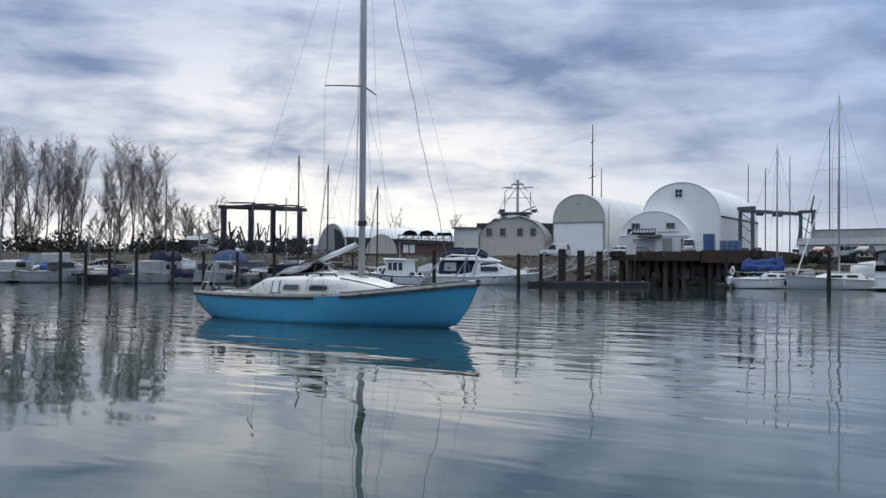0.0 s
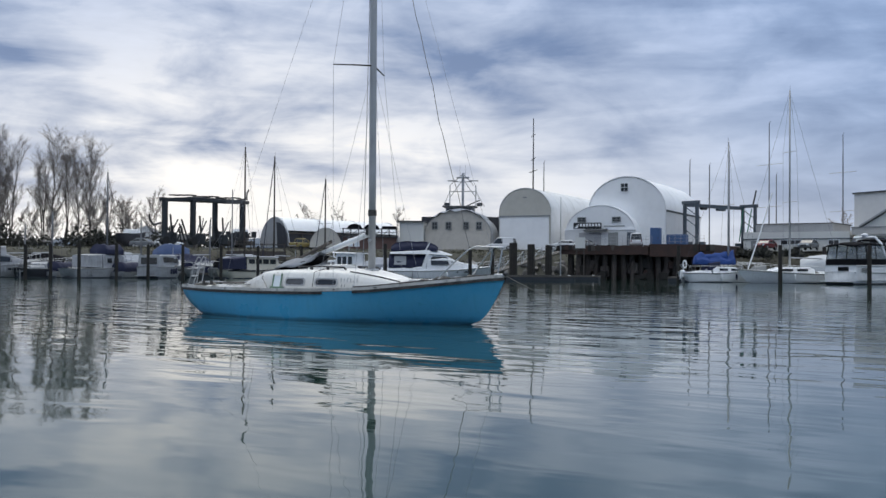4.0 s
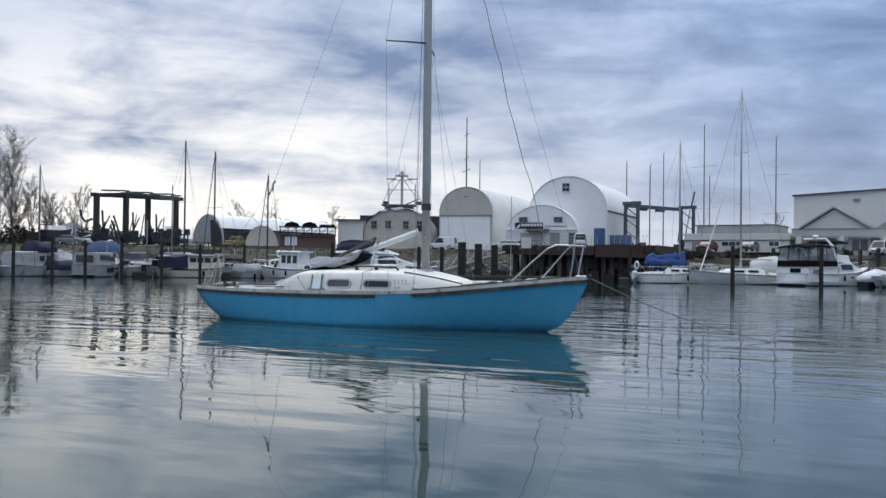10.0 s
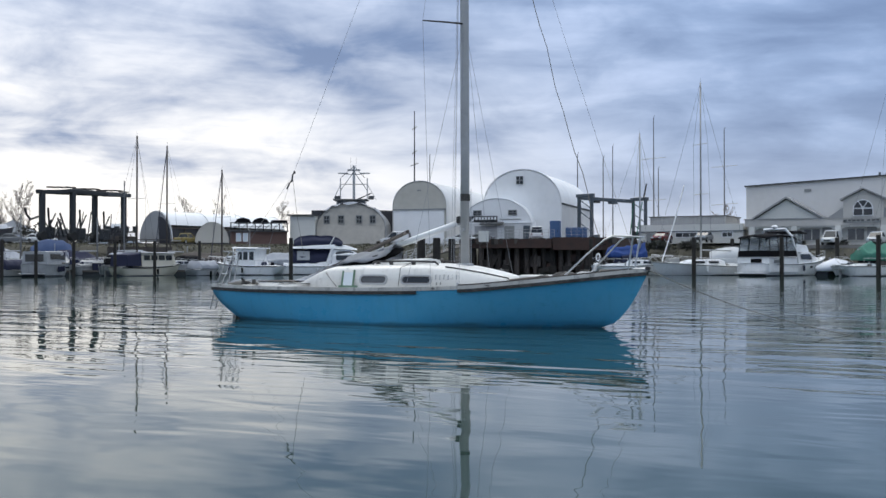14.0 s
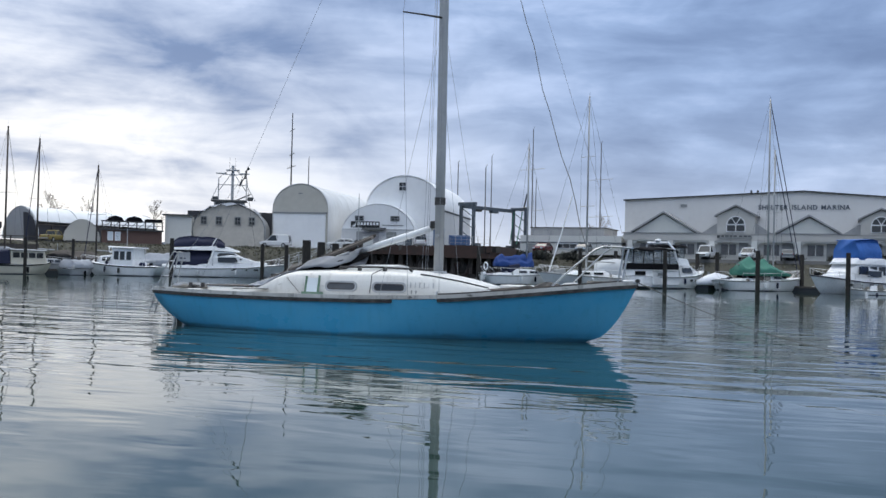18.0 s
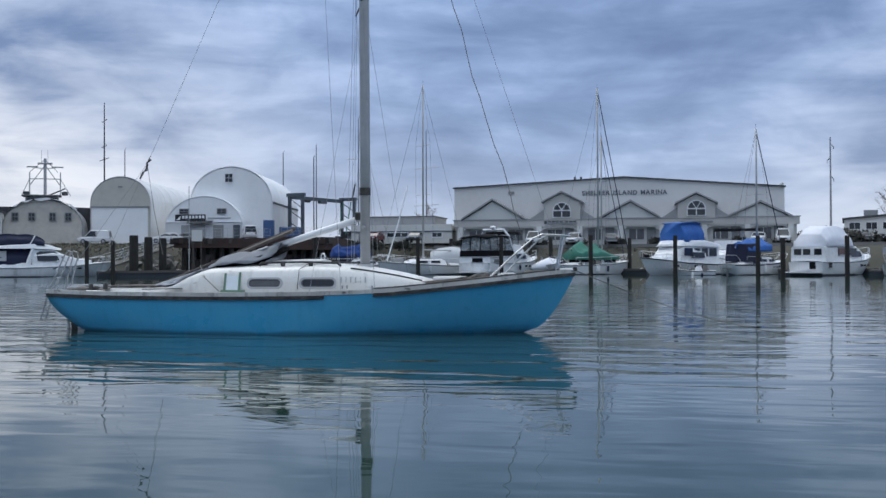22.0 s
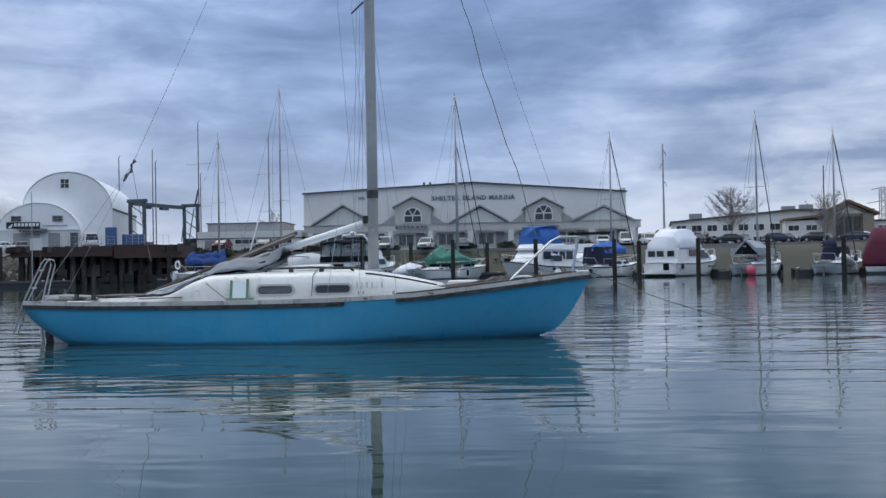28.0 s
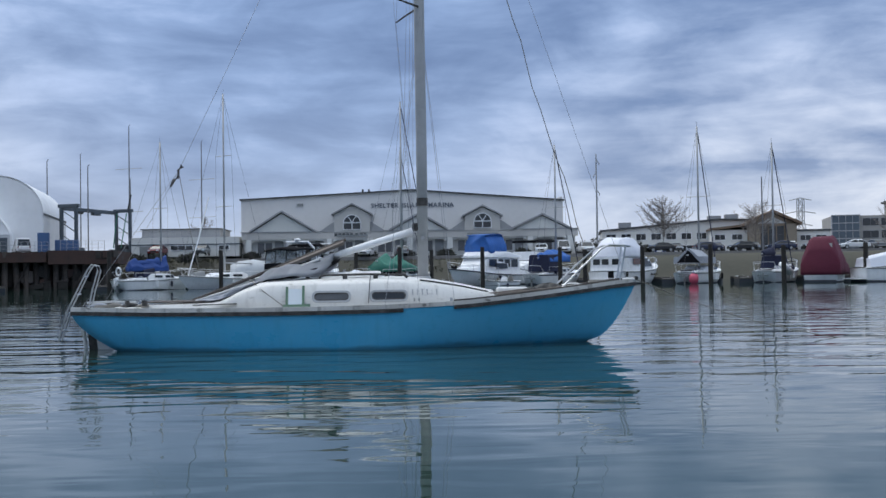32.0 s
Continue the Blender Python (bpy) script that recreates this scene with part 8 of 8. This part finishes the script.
# blue site boxes on the wharf
for x, y, w, h, rz in ((-37.3, 91.6, 1.1, 2.1, 16), (-35.5, 93.2, 2.2, 1.4, 10)):
    bx = thing("site_box", x, y, 3.46, rz, "blue site box standing on the wharf", "container", "site boxes")
    part("shell", box((0, 0, h / 2 + 0.06), (w, 1.1, h), bevel=0.04), M_SITEBLUE, bx)
    part("door", box((0, -0.56, h / 2 + 0.04), (w * 0.8, 0.04, h * 0.86)), M_SITEBLUE, bx)
    part("latch", box((w * 0.3, -0.60, h / 2), (0.06, 0.05, 0.2)), M_LIFT, bx)
    part("skid", box((0, 0, 0.05), (w * 0.9, 0.9, 0.1)), M_WOODDARK, bx)
small = thing("fabric_shed", -76.2, 80.1, GZ, 43, "small pale dome shed beside the brick pavilion", "shed")
prof = arc(0, 0.2, 1.98, 2.45, 180, 0, 16)
part("cover", loft([[(px, yy, pz) for px, pz in prof] for yy in (0, 2, 4)], closed=False, caps=False), M_FABRIC_OLD, small, smooth=True)
part("end_wall", prism(prof, "y", 0.05, 0.2), M_FABRIC_TAN, small)
part("seam", tube([(0, 0.02, 0.1), (0, 0.02, 2.6)], 0.025, 4), M_FABRIC_TAN, small)
rail = thing("bank_rail", -79.2, 66.9, 2.2, 45, "dark timber rail and bulkhead along the bank", "railing")
part("bulkhead", box((3.3, 0, 0.15), (6.8, 0.3, 0.9)), M_WOODDARK, rail)
for k in range(6):
    part("post", box((0.1 + 1.28 * k, 0, 0.5), (0.14, 0.14, 2.0)), M_WOODDARK, rail)
for z in (1.0, 1.42):
    part("rail", box((3.3, 0, z), (6.8, 0.07, 0.08)), M_WOODDARK, rail)

# ---- cars ----


def car(x, y, rz, mat, label, kind="car", z=GZ):
    """kind: car, van (tall, closed sides) or pickup."""
    c = thing(kind, x, y, z, rz, label, kind, "parked vehicles")
    c.scale = (0.82, 0.82, 0.82)
    rows = [(-2.22, 0.70, 0.42, 0.84), (-2.12, 0.82, 0.32, 0.94), (-1.2, 0.86, 0.28, 0.97), (0.9, 0.86, 0.28, 0.97), (1.6, 0.84, 0.28, 0.90), (2.08, 0.78, 0.32, 0.80), (2.20, 0.64, 0.42, 0.66)]
    part("body", loft([[(px, -w * 0.92, z0), (px, -w, z0 + 0.14), (px, -w, z1 - 0.10), (px, -w * 0.90, z1), (px, w * 0.90, z1), (px, w, z1 - 0.10), (px, w, z0 + 0.14), (px, w * 0.92, z0)] for px, w, z0, z1 in rows]), mat, c)
    base, roof, hh = {"car": ((-1.75, 1.05), (-1.15, 0.25), 1.44), "van": ((-2.12, 1.15), (-1.98, 0.45), 1.86), "pickup": ((-0.75, 1.10), (-0.55, 0.40), 1.62)}[kind]
    zr = hh - 0.10

    def ring(zz, grow=0.0):
        f = (zz - 0.95) / (zr - 0.95)
        w, x0, x1 = lerp(0.78, 0.64, f) + grow, lerp(base[0], roof[0], f) - grow, lerp(base[1], roof[1], f) + grow
        return [(x0, -w, zz), (x1, -w, zz), (x1, w, zz), (x0, w, zz)]
    part("glasshouse", loft([ring(0.95), ring(zr)]), M_GLASS_DARK, c, "dark car windows")
    part("roof", loft([ring(zr - 0.03, 0.02), ring(zr + 0.04, 0.02), [(px * 0.92, py * 0.9, hh) for px, py, pz in ring(zr)]]), mat, c)
    lo, hi = ring(0.95, 0.012), ring(zr, 0.012)
    for k in range(4):
        part("pillar", tube([lo[k], hi[k]], 0.045, 5), mat, c)
    for sgn in (-1, 1):
        part("pillar", box((-0.35, sgn * 0.71, (0.95 + zr) / 2), (0.10, 0.05, zr - 0.95), pose(0, 0, 0)), mat, c)
        if kind == "van":
            part("side_panel", loft([[(-2.12, sgn * 0.80, 0.95), (-0.45, sgn * 0.80, 0.95), (-0.45, sgn * 0.66, zr), (-1.98, sgn * 0.66, zr)], [(-2.12, sgn * 0.76, 0.95), (-0.45, sgn * 0.76, 0.95), (-0.45, sgn * 0.62, zr), (-1.98, sgn * 0.62, zr)]]), mat, c)
        part("headlight", box((2.15, sgn * 0.56, 0.68), (0.10, 0.32, 0.14)), M_PAPER, c)
        part("tail_light", box((-2.20, sgn * 0.66, 0.80), (0.06, 0.14, 0.22)), M_CARRED, c)
        for px in (-1.35, 1.38):
            w = part("wheel", tube([(px, sgn * 0.66, 0.33), (px, sgn * 0.88, 0.33)], 0.33, 12), M_TYRE, c)
            part("rim", tube([(px, sgn * 0.86, 0.33), (px, sgn * 0.895, 0.33)], 0.20, 10), M_ALU, w)
    part("grille", box((2.19, 0, 0.55), (0.06, 0.8, 0.16)), M_TYRE, c)
    part("bumper", box((-2.20, 0, 0.46), (0.10, 1.3, 0.14)), M_ROOFGREY, c)
    return c


car(-38.9, 90.0, 118, M_CARWHITE, "white van parked on the wharf", "van", 3.46)
car(-58.4, 92.5, 195, M_CARWHITE, "white van parked before the tan hall", "van", 3.27)
car(-50.1, 93.6, 195, M_CARWHITE, "white car parked beside the annex", z=3.27)
car(-48.2, 94.3, 188, M_CARGREY, "grey car parked beside the annex", z=3.27)
car(-9.85, 99.6, 265, M_CARWHITE, "white van facing the water", "van", 2.87)
car(-5.45, 99.6, 262, M_CARWHITE, "white pickup facing the water", "pickup", 2.87)
car(13.6, 99.6, 262, M_CARWHITE, "white car outside the marina's end", z=2.87)
car(16.0, 99.8, 268, M_CARWHITE, "white van at the marina's end", "van", 2.87)
car(18.4, 99.4, 275, M_CARWHITE, "white pickup at the marina's end", "pickup", 2.87)
car(-1.6, 99.9, 95, M_CARGREY, "grey car in front of the porch", z=2.87)
car(-27.8, 99.2, 268, M_CARRED, "dark red car by the low building")
car(-23.1, 99.2, 272, M_CARGREY, "grey car by the low building")
car(-78.9, 78.6, 100, M_CARYELLOW, "yellow pickup beside the boat shelter", "pickup")
car(-85.3, 72.1, 30, M_CARGREY, "dark car on the bank by the hoist")
car(-93.2, 66.0, 20, M_CARGREY, "grey car on the bank behind the docks")
car(-91.2, 67.9, 25, M_CARWHITE, "pale car on the bank behind the docks")
for k, (x, y, mt) in enumerate(((27.0, 118, M_CARGREY), (33.5, 122, M_CARGREY), (38.2, 121, M_CARBLUE), (43.0, 120, M_CARGREY), (47.2, 119, M_CARWHITE), (51.5, 118, M_CARBLUE), (57, 116, M_CARGREY), (30.4, 117, M_CARBLACK), (36.2, 116.4, M_CARBLUE), (40.6, 116.8, M_CARBLACK), (45.2, 116, M_CARBLUE), (49.6, 115.6, M_CARBLACK), (54.0, 115, M_CARWHITE))):
    car(x, y, (92, 270, 100, 262, 88, 275, 95, 184, 12, 188, 175, 190, 178)[k], mt, "parked car on the bank below the offices", z=3.2)

# ---- trees and bushes ----


def add_twig(verts, faces, a, b, ra, rb):
    d = (b - a)
    if d.length < 1e-5:
        return
    d.normalize()
    u = d.orthogonal().normalized()
    v = d.cross(u)
    i = len(verts)
    for p, r in ((a, ra), (b, rb)):
        for k in range(3):
            an = 2 * math.pi * k / 3
            verts.append(p + r * (math.cos(an) * u + math.sin(an) * v))
    for k in range(3):
        faces.append((i + k, i + (k + 1) % 3, i + 3 + (k + 1) % 3, i + 3 + k))


def bare_tree(x, y, high, seed, label, spread=0.22, limbs=15, z=GZ, first=0.15, reach=0.5, stout=1.0, stems=1, twigs=4, coarse=1.0):
    """Stems that fork low and rise nearly straight, limbs that sweep outwards and up, and a haze of fine twigs."""
    rnd = random.Random(seed)
    t = thing("bare_tree", x, y, z, rnd.uniform(0, 360), label, "tree", "bare trees")
    tv, tf, cv, cf = [], [], [], []
    for st in range(stems):
        tall = high * (1.0 if st == 0 else rnd.uniform(0.80, 0.98))
        az0 = 2 * math.pi * (st + rnd.random() * 0.6) / stems
        out = 0.0 if stems == 1 else rnd.uniform(0.06, 0.14)
        pts = [Vector((0, 0, -0.3))]
        for k in range(8):
            o = out * (0.25 if k == 0 else 1.0 if k < 5 else 0.5)
            pts.append(pts[-1] + Vector((math.cos(az0) * o + rnd.uniform(-1, 1) * 0.12, math.sin(az0) * o + rnd.uniform(-1, 1) * 0.12, 1.0)) * tall * 0.115)
        for k in range(8):
            add_twig(tv, tf, pts[k], pts[k + 1], tall * 0.0095 * (1 - k / 8.6), tall * 0.0095 * (1 - (k + 1) / 8.6))
        for i in range(max(6, limbs // stems)):
            f = lerp(first, 0.97, (i + rnd.random()) / max(6, limbs // stems))
            k = min(7, int(f * 8))
            base = pts[k].lerp(pts[k + 1], f * 8 - k)
            az = rnd.uniform(0, 2 * math.pi)
            ln = min(tall * reach * rnd.uniform(0.6, 1.15) * (1.2 - 0.75 * f), max(0.5, (tall * 1.05 - base.z) * 1.3))
            p, d = base, Vector((math.cos(az) * spread * 3.0, math.sin(az) * spread * 3.0, 1.0)).normalized()
            thick = tall * 0.0036 * (1.25 - f) * stout
            for s in range(7):
                nx = p + d * ln / 7
                add_twig(tv, tf, p, nx, thick * (1 - s / 7.5), thick * (1 - (s + 1) / 7.5))
                for m2 in range((twigs if f < 0.75 else max(3, twigs - 2)) if s > 0 else 1):
                    bd = (d + Vector((rnd.gauss(0, 0.6), rnd.gauss(0, 0.6), rnd.uniform(-0.25, 0.5)))).normalized()
                    q0, bl = p.lerp(nx, rnd.random()), tall * rnd.uniform(0.03, 0.085)
                    q1 = q0 + bd * bl
                    add_twig(cv, cf, q0, q1, 0.014 * coarse, 0.005 * coarse)
                    for m3 in range(5):
                        td = (bd + Vector((rnd.gauss(0, 0.6), rnd.gauss(0, 0.6), rnd.uniform(-0.2, 0.45)))).normalized()
                        r0v = q0.lerp(q1, rnd.uniform(0.2, 1))
                        add_twig(cv, cf, r0v, r0v + td * tall * rnd.uniform(0.025, 0.055), 0.0075 * coarse, 0.0035 * coarse)
                d = (d + Vector((rnd.gauss(0, 0.12), rnd.gauss(0, 0.12), 0.10))).normalized()
                p = nx
    for nm, vv, ff, mt in (("trunk", tv, tf, M_BARK), ("crown", cv, cf, M_TWIG)):
        me = bpy.data.meshes.new(nm)
        me.from_pydata(vv, [], ff)
        me.materials.append(mt)
        ob = new(nm, me)
        ob.parent = t
    return t


LT = "tall bare poplar with fine upright twigs on the bank"
for k, (x, y, h) in enumerate(((-121.6, 53.4, 15.6), (-119.4, 57.0, 16.4), (-123, 49, 15.6), (-118.0, 60.2, 16.2), (-116.8, 62.2, 14.6), (-113.6, 66.2, 15.8), (-112.6, 67.8, 15.4), (-110.8, 70.2, 15.0), (-109.4, 72.4, 9.0), (-108.0, 74.0, 7.4), (-126, 44.5, 15.0), (-120.6, 55.2, 15.4), (-130, 39, 15.5), (-117.4, 61.0, 15.6), (-122.4, 51.0, 14.8), (-118.8, 58.6, 15.0), (-114.4, 65.4, 13.0), (-111.6, 69.0, 13.4))):
    bare_tree(x, y, h, 100 + k, LT, spread=0.21, limbs=26, first=0.28, reach=0.40, stems=(1, 2, 1, 3, 2)[k % 5])
for k in range(22):
    t = k / 21
    bare_tree(lerp(-128, -106, t) + 1.5 * math.sin(k * 3.1), lerp(40, 77, t) + 1.5 * math.cos(k * 2.3), 6.4 + 1.9 * math.sin(k * 1.9), 200 + k, "scrubby bare sapling under the poplars", spread=0.3, limbs=20, first=0.06, reach=0.55, stems=2, twigs=6)
bare_tree(33.2, 128, 7.4, 301, "leafless round-crowned street tree by the offices", spread=0.8, limbs=60, z=3.2, first=0.30, reach=0.72, stout=0.8, twigs=5, coarse=0.9)
bare_tree(45.2, 126, 6.4, 302, "leafless small street tree by the offices", spread=0.8, limbs=48, z=3.2, first=0.28, reach=0.72, stout=0.8, twigs=5, coarse=0.9)
bare_tree(-97, 98, 7.4, 306, "leafless tree behind the sheds", spread=0.3, limbs=18, stems=3)
bare_tree(-93, 101, 6.8, 307, "leafless tree behind the sheds", spread=0.3, limbs=18, stems=2)
bare_tree(-88, 108, 7.0, 303, "leafless tree behind the sheds", spread=0.5, limbs=16)
bare_tree(-30, 134, 6.2, 304, "leafless tree behind the hoist", spread=0.5, limbs=16)
bare_tree(74, 150, 8.0, 305, "leafless small tree before the glass office", spread=0.6, limbs=14)


def bush(x, y, w, high, seed, z=GZ, label="dark tangled winter bush"):
    rnd = random.Random(seed)
    vv, ff = [], []
    for i in range(420):
        a, r = rnd.uniform(0, 2 * math.pi), rnd.random() ** 0.5 * w
        hh = high * (0.55 + 0.45 * noise.noise((r * 1.3, a, seed))) * (1 - 0.55 * (r / w) ** 2)
        p = Vector((math.cos(a) * r, math.sin(a) * r, rnd.uniform(0, hh)))
        for m2 in range(2):
            d = Vector((rnd.gauss(0, 1), rnd.gauss(0, 1), rnd.gauss(0.4, 0.7))).normalized()
            s = d.orthogonal().normalized() * rnd.uniform(0.08, 0.18)
            i0 = len(vv)
            vv += [p - s, p + s, p + d * rnd.uniform(0.25, 0.6)]
            ff.append((i0, i0 + 1, i0 + 2))
    me = bpy.data.meshes.new("bush")
    me.from_pydata(vv, [], ff)
    me.materials.append(M_BUSH)
    ob = new("bush", me)
    ob.matrix_basis = pose(x, y, z)
    return tagged(ob, label, "bush", "bushes")


for k in range(16):
    t = k / 15
    bush(lerp(-132, -101, t) + 2 * math.sin(k * 2.3), lerp(30, 79, t) + 2 * math.cos(k * 1.7), 3.4, 4.2 + 1.2 * math.sin(k * 2.9), 400 + k)
for k in range(9):
    bush(lerp(-18, 16, k / 8), 101.0, 0.8, 0.9, 440 + k, z=2.85, label="low clipped shrub below the porch")
for k in range(6):
    bush(lerp(-38, -24, k / 5), 95.0 + 2 * (k % 2), 1.1, 1.2, 460 + k, z=2.6, label="scrubby bush on the bank edge")
for k in range(7):
    bush(lerp(20.5, 27, k / 6), 118 + 3 * (k % 2), 2.2, 2.4, 480 + k, z=3.2, label="evergreen shrub beyond the marina")

# dry grass on the bank
rnd = random.Random(21)
line = densify(SHORE[2:15], 1.0)[:-14]
vv, ff = [], []
for k in range(9000):
    i = rnd.randrange(len(line) - 1)
    f = rnd.random()
    x, y = lerp(line[i][0], line[i + 1][0], f), lerp(line[i][1], line[i + 1][1], f)
    if x > 14:
        continue
    d = Vector((x, y + 20, 0)).normalized()
    o = rnd.uniform(1.4, 8.5)
    drop = 1 - 0.13 * min(1, max(0, (x + 30) / 10))
    base = Vector((x + d.x * o, y + d.y * o, curve_at(profile, o) * drop + 0.22 * noise.noise((x * 0.35 + o, y * 0.35, curve_at(profile, o))) - 0.05))
    for m2 in range(3):
        a = rnd.uniform(0, math.pi)
        side = Vector((math.cos(a), math.sin(a), 0)) * rnd.uniform(0.05, 0.14)
        p = base + Vector((rnd.uniform(-0.3, 0.3), rnd.uniform(-0.3, 0.3), 0))
        i0 = len(vv)
        vv += [p - side, p + side, p + Vector((rnd.gauss(0, 0.12), rnd.gauss(0, 0.12), rnd.uniform(0.14, 0.30)))]
        ff.append((i0, i0 + 1, i0 + 2))
me = bpy.data.meshes.new("bank_grass")
me.from_pydata(vv, [], ff)
me.materials.append(M_DRYGRASS)
tagged(new("bank_grass", me), "dry brown winter grass on the bank", "grass", kind="stuff")

# rocks along the foot of the bank
rnd = random.Random(11)
shapes = []
for s in range(6):
    bm = bmesh.new()
    bmesh.ops.create_icosphere(bm, subdivisions=1, radius=0.5)
    for v in bm.verts:
        v.co *= rnd.uniform(0.7, 1.15)
        v.co.z *= 0.7
    me = bpy.data.meshes.new("rock")
    bm.to_mesh(me); bm.free()
    me.materials.append(M_ROCK)
    shapes.append(me)
rip = tagged(new("riprap"), "grey broken rocks along the foot of the bank", "rocks", kind="structure")
dense = densify(SHORE[3:10], 0.7)
for k in range(220):
    x, y = dense[rnd.randrange(max(1, len(dense) - 14))]
    d = Vector((x, y + 20, 0)).normalized()
    o = rnd.uniform(0.0, 1.8)
    ob = new("rock", shapes[k % 6])
    ob.parent = rip
    ob.matrix_basis = pose(x + d.x * o + rnd.uniform(-1.2, 1.2), y + d.y * o, curve_at(profile, o) + 0.05, rnd.uniform(0, 360), 0, rnd.uniform(0, 360)) @ Matrix.Scale(rnd.uniform(0.6, 1.5), 4)
